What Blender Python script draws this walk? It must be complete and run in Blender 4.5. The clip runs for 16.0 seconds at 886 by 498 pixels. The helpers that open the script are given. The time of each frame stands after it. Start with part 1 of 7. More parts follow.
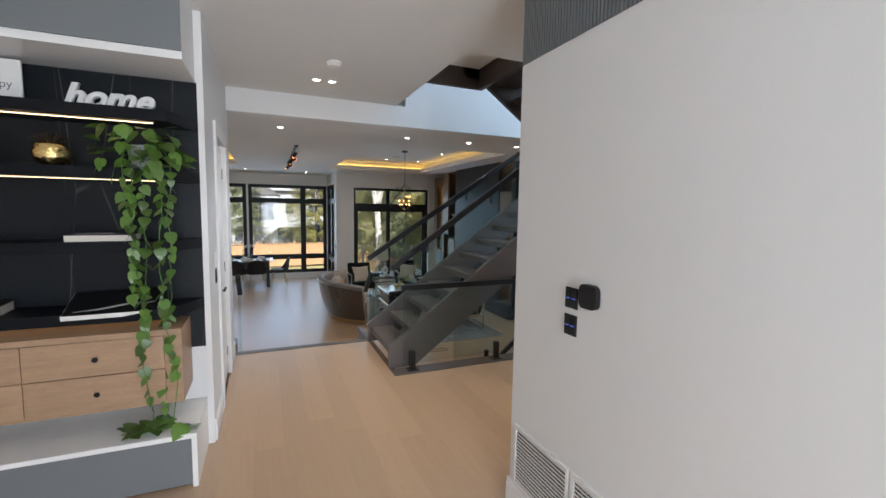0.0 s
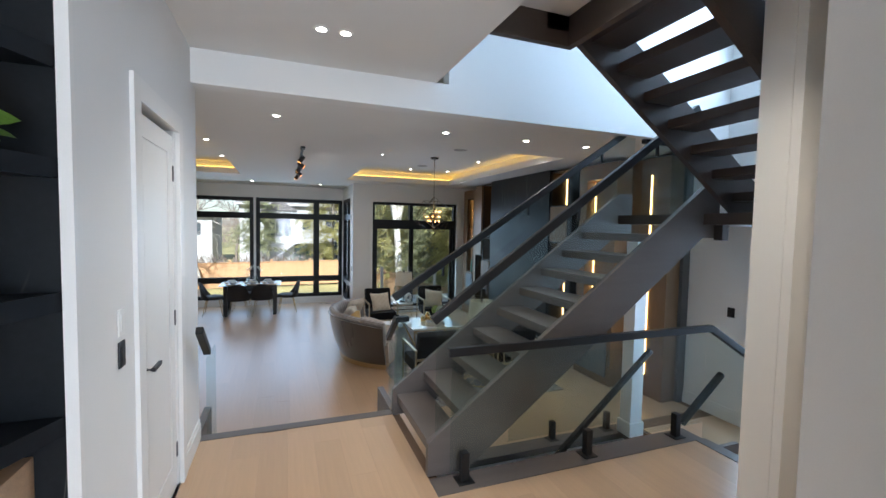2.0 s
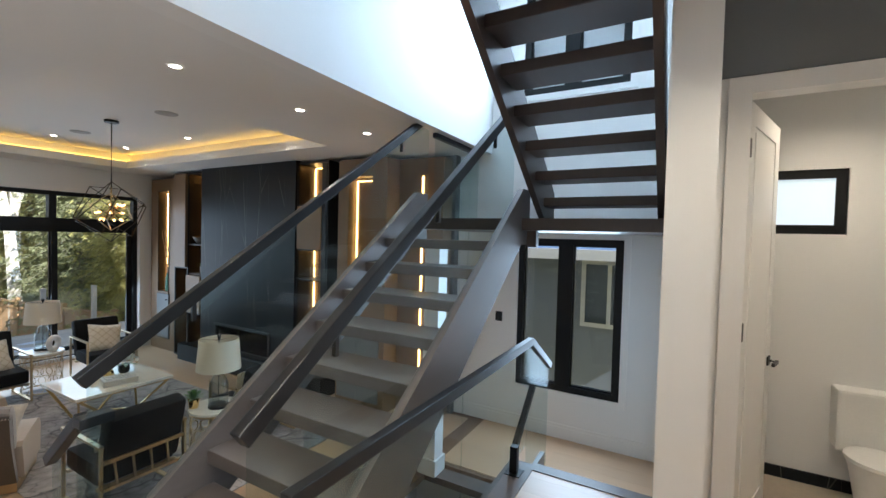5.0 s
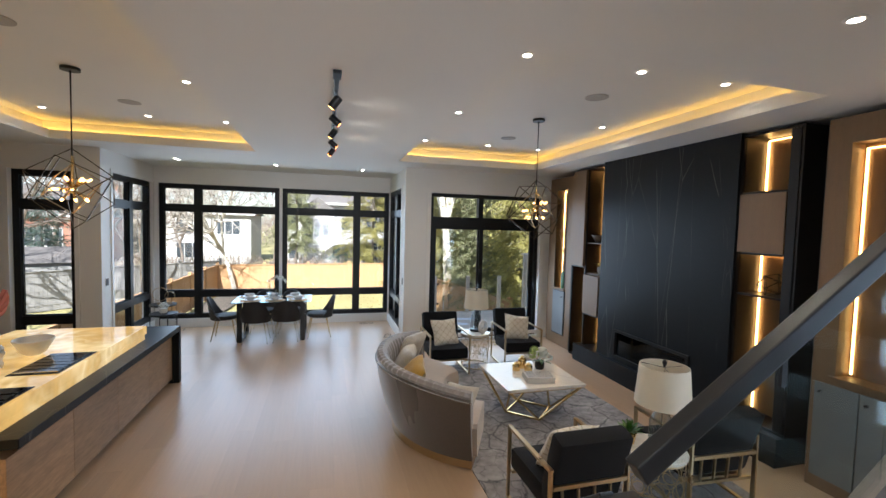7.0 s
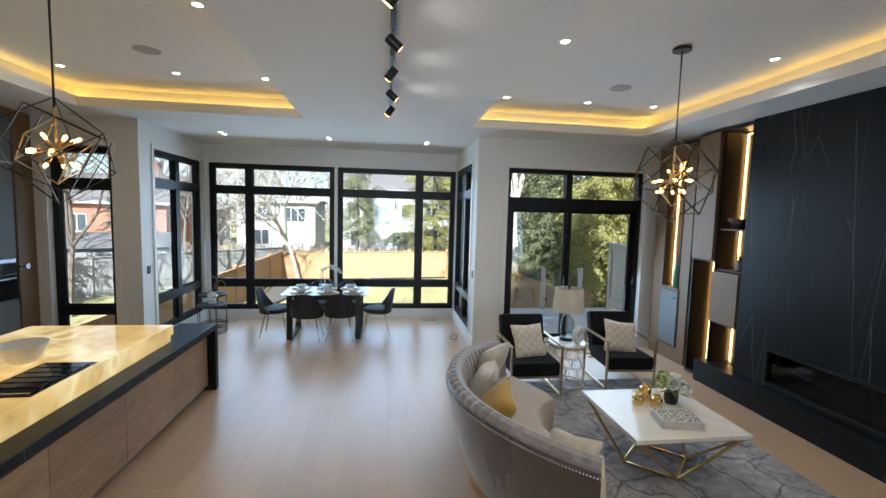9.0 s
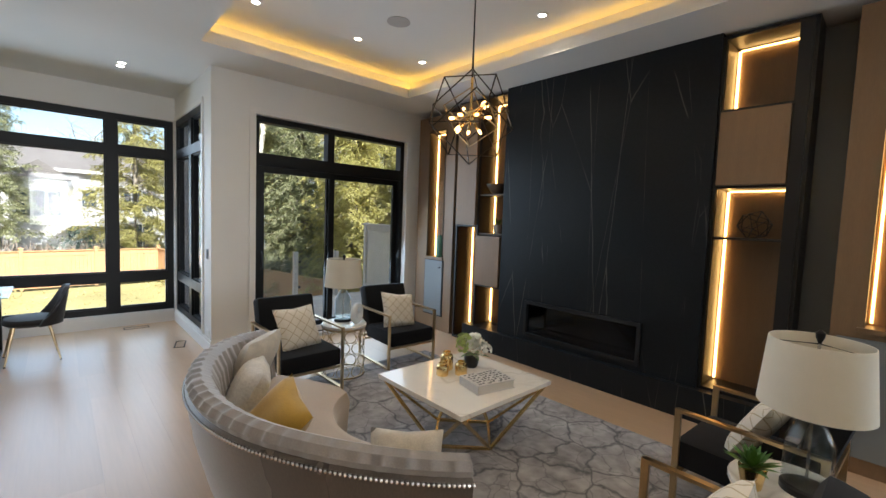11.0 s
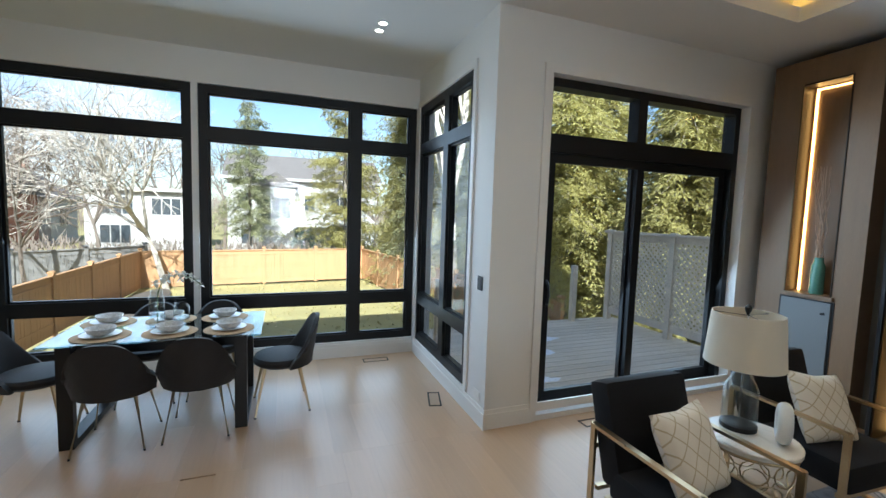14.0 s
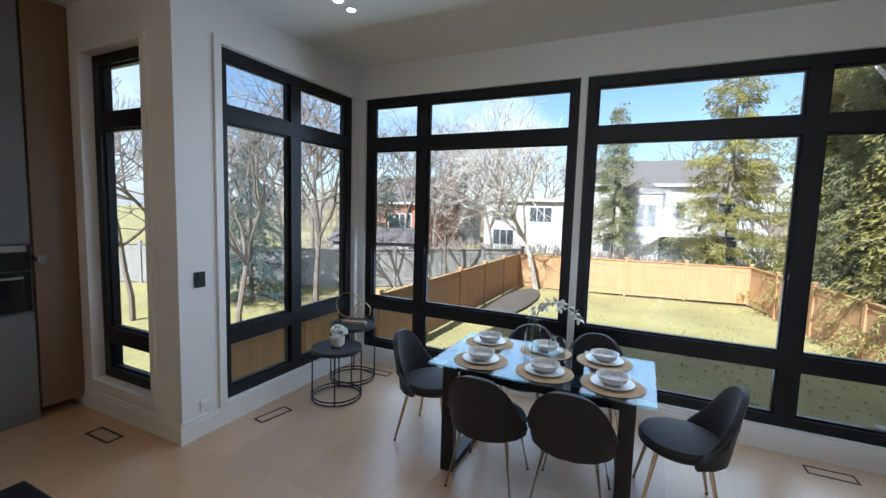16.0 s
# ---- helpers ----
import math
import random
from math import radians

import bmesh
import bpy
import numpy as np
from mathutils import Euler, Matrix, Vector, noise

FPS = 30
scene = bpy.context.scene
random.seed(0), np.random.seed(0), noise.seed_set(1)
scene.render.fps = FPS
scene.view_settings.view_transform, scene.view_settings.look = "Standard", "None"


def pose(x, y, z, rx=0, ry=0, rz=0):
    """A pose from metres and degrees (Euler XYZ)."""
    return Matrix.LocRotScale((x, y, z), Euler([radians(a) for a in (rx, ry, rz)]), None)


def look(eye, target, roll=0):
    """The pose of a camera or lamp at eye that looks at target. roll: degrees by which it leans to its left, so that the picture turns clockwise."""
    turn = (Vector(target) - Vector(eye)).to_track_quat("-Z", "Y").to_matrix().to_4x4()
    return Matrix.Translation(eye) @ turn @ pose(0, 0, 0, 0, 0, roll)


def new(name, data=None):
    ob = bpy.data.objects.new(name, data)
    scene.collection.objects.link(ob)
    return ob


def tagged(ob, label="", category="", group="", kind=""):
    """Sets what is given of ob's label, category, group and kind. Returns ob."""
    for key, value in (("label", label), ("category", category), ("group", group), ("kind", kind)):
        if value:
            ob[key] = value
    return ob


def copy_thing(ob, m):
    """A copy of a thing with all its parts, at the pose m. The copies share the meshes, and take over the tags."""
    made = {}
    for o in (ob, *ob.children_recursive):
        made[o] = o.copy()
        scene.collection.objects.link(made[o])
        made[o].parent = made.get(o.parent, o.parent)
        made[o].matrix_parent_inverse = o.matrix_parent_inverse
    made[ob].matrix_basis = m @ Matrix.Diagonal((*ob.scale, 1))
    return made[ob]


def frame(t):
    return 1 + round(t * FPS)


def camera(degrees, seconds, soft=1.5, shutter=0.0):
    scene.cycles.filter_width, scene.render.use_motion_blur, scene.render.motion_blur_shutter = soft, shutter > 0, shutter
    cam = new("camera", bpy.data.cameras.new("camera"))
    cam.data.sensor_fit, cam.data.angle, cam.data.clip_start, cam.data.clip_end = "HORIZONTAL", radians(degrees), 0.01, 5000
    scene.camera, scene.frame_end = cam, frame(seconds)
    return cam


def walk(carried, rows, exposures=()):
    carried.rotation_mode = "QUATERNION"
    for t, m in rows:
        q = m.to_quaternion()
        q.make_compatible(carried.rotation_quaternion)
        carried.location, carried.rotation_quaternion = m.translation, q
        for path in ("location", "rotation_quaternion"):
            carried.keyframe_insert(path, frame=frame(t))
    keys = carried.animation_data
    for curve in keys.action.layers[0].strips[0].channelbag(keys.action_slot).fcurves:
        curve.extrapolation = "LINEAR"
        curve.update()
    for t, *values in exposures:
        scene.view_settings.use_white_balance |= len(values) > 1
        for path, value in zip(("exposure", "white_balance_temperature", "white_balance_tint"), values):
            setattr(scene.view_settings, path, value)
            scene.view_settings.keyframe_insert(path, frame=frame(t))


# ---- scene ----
cam = camera(92.8, 16.0)
PATH = [
    (0, (0.698, 0.074, 2.32), (1.469, 1.91, 2.136), 0.9),
    (0.5, (0.755, 0.5, 2.352), (1.328, 2.407, 2.161), 1.0),
    (1, (0.844, 0.86, 2.359), (1.325, 2.793, 2.179), 1.0),
    (1.5, (0.89, 1.346, 2.361), (1.375, 3.281, 2.218), 1.0),
    (2, (0.983, 1.742, 2.343), (1.682, 3.613, 2.234), 1.1),
    (2.5, (1.019, 2.124, 2.322), (2.025, 3.85, 2.23), 1.3),
    (3, (1.044, 2.419, 2.337), (2.478, 3.811, 2.243), 1.6),
    (3.2, (1.069, 2.544, 2.316), (2.647, 3.77, 2.232), 1.6),
    (5.3, (1.141, 3.516, 2.33), (2.885, 4.493, 2.272), 1.5),
    (5.5, (1.151, 3.647, 2.329), (2.797, 4.781, 2.27), 1.4),
    (6, (1.098, 3.964, 2.299), (2.406, 5.475, 2.238), 1.4),
    (6.5, (1.074, 4.306, 2.281), (1.958, 6.098, 2.197), 1.6),
    (7, (1.138, 4.673, 2.292), (1.674, 6.597, 2.185), 1.5),
    (7.5, (1.135, 5.088, 2.287), (1.441, 7.061, 2.168), 1.5),
    (8, (1.128, 5.403, 2.256), (1.305, 7.391, 2.129), 1.4),
    (8.5, (1.168, 5.786, 2.243), (1.333, 7.773, 2.096), 1.4),
    (9, (1.184, 6.034, 2.184), (1.449, 8.009, 2.016), 1.5),
    (9.5, (1.227, 6.242, 2.034), (1.776, 8.156, 1.846), 1.5),
    (10, (1.268, 6.493, 1.9), (2.184, 8.261, 1.712), 1.7),
    (10.2, (1.248, 6.593, 1.857), (2.317, 8.273, 1.668), 1.7),
    (12.3, (1.266, 8.239, 1.618), (2.698, 9.63, 1.516), 1.95),
    (12.5, (1.239, 8.419, 1.64), (2.609, 9.872, 1.533), 1.95),
    (13, (1.164, 8.828, 1.716), (2.37, 10.417, 1.579), 1.9),
    (13.5, (1.119, 9.232, 1.77), (2.067, 10.985, 1.607), 1.9),
    (14, (1.048, 9.607, 1.768), (1.751, 11.473, 1.603), 1.8),
    (14.5, (1.04, 9.959, 1.79), (1.393, 11.919, 1.612), 1.7),
    (15, (0.975, 10.229, 1.816), (0.867, 12.216, 1.625), 1.6),
    (15.5, (0.828, 10.471, 1.807), (0.384, 12.413, 1.624), 1.5),
    (16, (0.735, 10.662, 1.823), (-0.118, 12.461, 1.639), 1.7),
]
EXPOSURES = [(0, 1.08, 5800, 9), (0.5, 1.33, 5770, 8), (1, 1.4, 5610, 7), (1.5, 1.45, 5560, 7), (2.5, 1.24, 5480, 8), (3, 1.35, 5960, 9), (5.5, 1.65, 5660, 5), (6, 1.65, 5560, 4), (6.5, 1.6, 6150, 12), (7, 1.7, 5850, 9), (8, 1.8, 5400, 5), (9.5, 1.7, 5510, 3), (10, 1.7, 5810, 5), (12.5, 1.8, 6110, 8), (13.5, 1.58, 5810, 5), (14, 1.53, 5610, 3), (15.5, 1.36, 5560, 6), (16, 1.36, 5560, 7)]
walk(cam, [(t, look(eye, target, roll)) for t, eye, target, roll in PATH], EXPOSURES)

# many panes stand one behind another
scene.cycles.transparent_max_bounces = 32

# ---- world, sun, large lights ----
world = bpy.data.worlds.new("sky")
scene.world = world
world.use_nodes = True
wn = world.node_tree
sky = wn.nodes.new("ShaderNodeTexSky")
sky.sky_type, sky.sun_disc = "NISHITA", False
sky.sun_elevation, sky.sun_rotation = radians(37), radians(188)
# broken white cloud over the blue
cloud, cover, skymix = wn.nodes.new("ShaderNodeTexNoise"), wn.nodes.new("ShaderNodeMapRange"), wn.nodes.new("ShaderNodeMix")
cloud.inputs["Scale"].default_value, cloud.inputs["Detail"].default_value = 3.2, 7
cover.inputs["From Min"].default_value, cover.inputs["From Max"].default_value, cover.inputs["To Max"].default_value = 0.5, 0.7, 0.85
skymix.data_type = "RGBA"
skymix.inputs["B"].default_value = (7.0, 7.2, 7.6, 1)
wn.links.new(cloud.outputs[0], cover.inputs["Value"])
wn.links.new(cover.outputs[0], skymix.inputs["Factor"])
wn.links.new(sky.outputs[0], skymix.inputs["A"])
wn.links.new(skymix.outputs["Result"], wn.nodes["Background"].inputs[0])
wn.nodes["Background"].inputs[1].default_value = 0.075

sun = new("sun", bpy.data.lights.new("sun", "SUN"))
sun.data.energy, sun.data.angle, sun.data.color = 5.0, radians(0.5), (1.0, 0.93, 0.83)
sun.matrix_world = look((-4.2, -30, 24), (0, 0, 0))


def lamp(name, kind, place, watts, colour, target=None, size=0.1, spot=100, blend=0.6, size_y=None):
    ob = new(name, bpy.data.lights.new(name, kind))
    ob.data.energy, ob.data.color = watts * 0.54, colour
    if kind == "AREA":
        ob.data.shape, ob.data.size, ob.data.size_y = "RECTANGLE", size, size_y or size
    else:
        ob.data.shadow_soft_size = size
    if kind == "SPOT":
        ob.data.spot_size, ob.data.spot_blend = radians(spot), blend
    ob.matrix_world = look(place, target or (place[0], place[1] + 1e-4, place[2] - 1))
    return ob


WARM, DAY = (1.0, 0.84, 0.64), (0.67, 0.83, 1.0)
# area lamps standing in for sky light that comes through the glazed openings
lamp("bay_daylight", "AREA", (0.2, 14.66, 1.6), 54, DAY, (0.2, 6, -2.4), 4.6, size_y=2.7)
lamp("slider_daylight", "AREA", (4.26, 12.58, 1.5), 27, DAY, (4.26, 6, -1.4), 2.2, size_y=2.7)
lamp("stair_window_daylight", "AREA", (5.98, 4.46, 1.45), 26, DAY, (0, 4.46, 1.2), 1.1, size_y=1.7)
lamp("upper_window_daylight", "AREA", (5.95, 4.46, 5.0), 72, DAY, (1, 4.46, 4.4), 1.1, size_y=1.8)
# added out of view by the entrance doorway, to brighten the foyer
lamp("entrance_fill", "AREA", (1.2, -2.7, 2.0), 138, (0.95, 0.97, 1.0), (1.2, 5, 1.6), 1.6, size_y=2.2)


# ---- helpers of this scene ----
def box(bm, x0, x1, y0, y1, z0, z1, bevel=0.0, m=None):
    v = [bm.verts.new((x, y, z)) for x in (x0, x1) for y in (y0, y1) for z in (z0, z1)]
    f = [bm.faces.new([v[i] for i in q]) for q in ((0, 1, 3, 2), (4, 6, 7, 5), (0, 4, 5, 1), (2, 3, 7, 6), (0, 2, 6, 4), (1, 5, 7, 3))]
    if bevel:
        e = list({e for q in f for e in q.edges})
        r = bmesh.ops.bevel(bm, geom=e, offset=bevel, segments=2, affect="EDGES", profile=0.6)
        v = list({w for q in r["faces"] for w in q.verts} | {w for w in v if w.is_valid})
    if m is not None:
        bmesh.ops.transform(bm, matrix=m, verts=[w for w in v if w.is_valid])
    return bm


def boxed(x0, x1, y0, y1, z0, z1, bevel=0.0):
    return box(bmesh.new(), x0, x1, y0, y1, z0, z1, bevel)


def ring_frame(d):
    d = d.normalized()
    up = Vector((0, 0, 1)) if abs(d.z) < 0.95 else Vector((1, 0, 0))
    a = d.cross(up).normalized()
    return a, a.cross(d).normalized()


def tube(bm, pts, r, n=10, cap=True):
    """A round tube through the points; r is a radius or one for each point."""
    pts = [Vector(p) for p in pts]
    rs = r if isinstance(r, (list, tuple)) else [r] * len(pts)
    rings, a = [], None
    for i, p in enumerate(pts):
        d = pts[min(i + 1, len(pts) - 1)] - pts[max(i - 1, 0)]
        if a is None:
            a, b = ring_frame(d)
        else:
            d = d.normalized()
            a = (a - d * a.dot(d)).normalized()
            b = d.cross(a)
        rings.append([bm.verts.new(p + rs[i] * (math.cos(t) * a + math.sin(t) * b)) for t in (2 * math.pi * k / n for k in range(n))])
    for q, w in zip(rings, rings[1:]):
        for k in range(n):
            bm.faces.new((q[k], q[(k + 1) % n], w[(k + 1) % n], w[k]))
    if cap:
        bm.faces.new(rings[0][::-1])
        bm.faces.new(rings[-1])
    return bm


def bar(bm, p0, p1, w, h, bevel=0.0):
    """A bar of rectangular section w across and h high, from p0 to p1."""
    p0, p1 = Vector(p0), Vector(p1)
    d = p1 - p0
    a, b = ring_frame(d)
    m = Matrix((a, d.normalized(), b)).transposed().to_4x4()
    m.translation = p0
    return box(bm, -w / 2, w / 2, 0, d.length, -h / 2, h / 2, bevel, m)


def lathe(bm, prof, n=28, x=0.0, y=0.0, closed=False):
    rings = []
    for r, z in prof:
        rings.append([bm.verts.new((x + r * math.cos(t), y + r * math.sin(t), z)) for t in (2 * math.pi * k / n for k in range(n))])
    pairs = list(zip(rings, rings[1:])) + ([(rings[-1], rings[0])] if closed else [])
    for q, w in pairs:
        for k in range(n):
            bm.faces.new((q[k], q[(k + 1) % n], w[(k + 1) % n], w[k]))
    if not closed:
        if prof[0][0] > 1e-4:
            bm.faces.new(rings[0][::-1])
        if prof[-1][0] > 1e-4:
            bm.faces.new(rings[-1])
    bmesh.ops.remove_doubles(bm, verts=bm.verts, dist=1e-5)
    return bm


def prism(bm, poly, axis, a0, a1):
    """A polygon of two coordinates, drawn out along axis from a0 to a1."""
    def put(p, a):
        q = list(p)
        q.insert("xyz".index(axis), a)
        return bm.verts.new(q)
    lo, hi = [put(p, a0) for p in poly], [put(p, a1) for p in poly]
    bm.faces.new(lo[::-1])
    bm.faces.new(hi)
    for i in range(len(poly)):
        j = (i + 1) % len(poly)
        bm.faces.new((lo[i], lo[j], hi[j], hi[i]))
    return bm


def meshed(name, bm, mat, smooth=False):
    bmesh.ops.recalc_face_normals(bm, faces=bm.faces)
    me = bpy.data.meshes.new(name)
    bm.to_mesh(me)
    bm.free()
    me.materials.append(mat)
    if smooth:
        me.shade_smooth()
        me.set_sharp_from_angle(angle=radians(38))
    return me


def part(name, bm, mat, parent=None, label="", smooth=False):
    ob = new(name, meshed(name, bm, mat, smooth))
    ob.parent = parent
    if label:
        ob["label"] = label
    return ob


def thing(name, label, category, place=(0, 0, 0), rz=0, group="", kind=""):
    ob = new(name)
    ob.empty_display_size = 0.1
    ob.matrix_basis = pose(*place, 0, 0, rz)
    return tagged(ob, label, category, group, kind)


def welded(bm):
    """Join boxes that meet into one body and drop the faces between them."""
    bmesh.ops.remove_doubles(bm, verts=bm.verts, dist=1e-4)
    seen = {}
    for f in bm.faces:
        seen.setdefault(frozenset(f.verts), []).append(f)
    bmesh.ops.delete(bm, geom=[f for q in seen.values() if len(q) > 1 for f in q], context="FACES")
    return bm


def solid(name, boxes, mat, label="", category="wall", kind="structure", bevel=0.0):
    bm = bmesh.new()
    for b in boxes:
        box(bm, *b, bevel)
    welded(bm)
    return tagged(part(name, bm, mat), label, category, "", kind)


def walled(axis, w0, w1, a0, a1, z0, z1, holes=()):
    """Boxes of a wall that runs along axis, with openings (a0, a1, z0, z1)."""
    ac = sorted({a0, a1, *(h[0] for h in holes), *(h[1] for h in holes)})
    zc = sorted({z0, z1, *(h[2] for h in holes), *(h[3] for h in holes)})
    out = []
    for p, q in zip(ac, ac[1:]):
        for r, s in zip(zc, zc[1:]):
            if any(h[0] <= p and q <= h[1] and h[2] <= r and s <= h[3] for h in holes):
                continue
            out.append((p, q, w0, w1, r, s) if axis == "x" else (w0, w1, p, q, r, s))
    return out


# ---- materials ----
def material(name, colour, rough=0.5, metal=0.0, noise_scale=6.0, vary=0.12, fine=90.0, bump=0.05, stretch=(1, 1, 1), coat=0.0, sheen=0.0, per=0.0, rough_vary=0.08):
    mat = bpy.data.materials.new(name)
    mat.use_nodes = True
    t = mat.node_tree
    p = t.nodes["Principled BSDF"]
    link = t.links.new
    co = t.nodes.new("ShaderNodeTexCoord")
    mp = t.nodes.new("ShaderNodeMapping")
    mp.inputs["Scale"].default_value = stretch
    link(co.outputs["Object"], mp.inputs[0])
    big, small = t.nodes.new("ShaderNodeTexNoise"), t.nodes.new("ShaderNodeTexNoise")
    for n, s in ((big, noise_scale), (small, fine)):
        n.inputs["Scale"].default_value, n.inputs["Detail"].default_value = s, 4
        link(mp.outputs[0], n.inputs["Vector"])
    mix = t.nodes.new("ShaderNodeMath")
    mix.operation = "ADD"
    link(big.outputs[0], mix.inputs[0])
    link(small.outputs[0], mix.inputs[1])
    val = t.nodes.new("ShaderNodeMapRange")
    val.inputs["From Min"].default_value, val.inputs["From Max"].default_value = 0.5, 1.5
    val.inputs["To Min"].default_value, val.inputs["To Max"].default_value = 1 - vary, 1 + vary
    link(mix.outputs[0], val.inputs["Value"])
    hsv = t.nodes.new("ShaderNodeHueSaturation")
    hsv.inputs["Color"].default_value = (*colour, 1)
    last = val.outputs[0]
    if per:
        info = t.nodes.new("ShaderNodeObjectInfo")
        pr = t.nodes.new("ShaderNodeMapRange")
        pr.inputs["To Min"].default_value, pr.inputs["To Max"].default_value = 1 - per, 1 + per
        link(info.outputs["Random"], pr.inputs["Value"])
        mul = t.nodes.new("ShaderNodeMath")
        mul.operation = "MULTIPLY"
        link(last, mul.inputs[0])
        link(pr.outputs[0], mul.inputs[1])
        last = mul.outputs[0]
    link(last, hsv.inputs["Value"])
    link(hsv.outputs[0], p.inputs["Base Color"])
    p.inputs["Metallic"].default_value = metal
    rr = t.nodes.new("ShaderNodeMapRange")
    rr.inputs["To Min"].default_value, rr.inputs["To Max"].default_value = max(0.02, rough - rough_vary), min(1, rough + rough_vary)
    link(big.outputs[0], rr.inputs["Value"])
    link(rr.outputs[0], p.inputs["Roughness"])
    p.inputs["Coat Weight"].default_value, p.inputs["Coat Roughness"].default_value = coat, 0.12
    p.inputs["Sheen Weight"].default_value = sheen
    if bump:
        bp = t.nodes.new("ShaderNodeBump")
        bp.inputs["Strength"].default_value, bp.inputs["Distance"].default_value = bump, 0.01
        link(small.outputs[0], bp.inputs["Height"])
        link(bp.outputs[0], p.inputs["Normal"])
    return mat


def veined(name, base, vein, rough=0.25, scale=0.9, width=0.012, second=2.6, cloud=0.2, coat=0.0, glow=0.0, bump=0.0):
    """Stone with thin veins: the zero lines of warped noise, over a cloudy ground."""
    mat = bpy.data.materials.new(name)
    mat.use_nodes = True
    t = mat.node_tree
    p, link = t.nodes["Principled BSDF"], t.links.new
    co = t.nodes.new("ShaderNodeTexCoord")
    last = None
    for s, w, amount in ((scale, width, 1.0), (second, width * 1.4, 0.45)):
        n = t.nodes.new("ShaderNodeTexNoise")
        n.inputs["Scale"].default_value, n.inputs["Detail"].default_value, n.inputs["Distortion"].default_value = s, 3.0, 0.6
        link(co.outputs["Object"], n.inputs["Vector"])
        sub = t.nodes.new("ShaderNodeMath")
        sub.operation, sub.inputs[1].default_value = "SUBTRACT", 0.5
        ab = t.nodes.new("ShaderNodeMath")
        ab.operation = "ABSOLUTE"
        link(n.outputs[0], sub.inputs[0])
        link(sub.outputs[0], ab.inputs[0])
        mr = t.nodes.new("ShaderNodeMapRange")
        mr.inputs["From Min"].default_value, mr.inputs["From Max"].default_value = 0.0, w
        mr.inputs["To Min"].default_value, mr.inputs["To Max"].default_value = amount, 0.0
        link(ab.outputs[0], mr.inputs["Value"])
        if last is None:
            last = mr.outputs[0]
        else:
            mx = t.nodes.new("ShaderNodeMath")
            mx.operation = "MAXIMUM"
            link(last, mx.inputs[0])
            link(mr.outputs[0], mx.inputs[1])
            last = mx.outputs[0]
    mask = t.nodes.new("ShaderNodeTexNoise")
    mask.inputs["Scale"].default_value = 1.7
    link(co.outputs["Object"], mask.inputs["Vector"])
    mk = t.nodes.new("ShaderNodeMapRange")
    mk.inputs["From Min"].default_value, mk.inputs["From Max"].default_value = 0.42, 0.62
    link(mask.outputs[0], mk.inputs["Value"])
    mul = t.nodes.new("ShaderNodeMath")
    mul.operation = "MULTIPLY"
    link(last, mul.inputs[0])
    link(mk.outputs[0], mul.inputs[1])
    cl = t.nodes.new("ShaderNodeTexNoise")
    cl.inputs["Scale"].default_value, cl.inputs["Detail"].default_value = 3.5, 6
    link(co.outputs["Object"], cl.inputs["Vector"])
    cr = t.nodes.new("ShaderNodeMapRange")
    cr.inputs["To Min"].default_value, cr.inputs["To Max"].default_value = 1 - cloud, 1 + cloud
    link(cl.outputs[0], cr.inputs["Value"])
    hs = t.nodes.new("ShaderNodeHueSaturation")
    hs.inputs["Color"].default_value = (*base, 1)
    link(cr.outputs[0], hs.inputs["Value"])
    mc = t.nodes.new("ShaderNodeMix")
    mc.data_type = "RGBA"
    link(mul.outputs[0], mc.inputs["Factor"])
    link(hs.outputs[0], mc.inputs["A"])
    mc.inputs["B"].default_value = (*vein, 1)
    link(mc.outputs["Result"], p.inputs["Base Color"])
    p.inputs["Roughness"].default_value, p.inputs["Coat Weight"].default_value = rough, coat
    if glow:
        link(mc.outputs["Result"], p.inputs["Emission Color"])
        p.inputs["Emission Strength"].default_value = glow
    if bump:
        bp = t.nodes.new("ShaderNodeBump")
        bp.inputs["Strength"].default_value = bump
        link(cl.outputs[0], bp.inputs["Height"])
        link(bp.outputs[0], p.inputs["Normal"])
    return mat


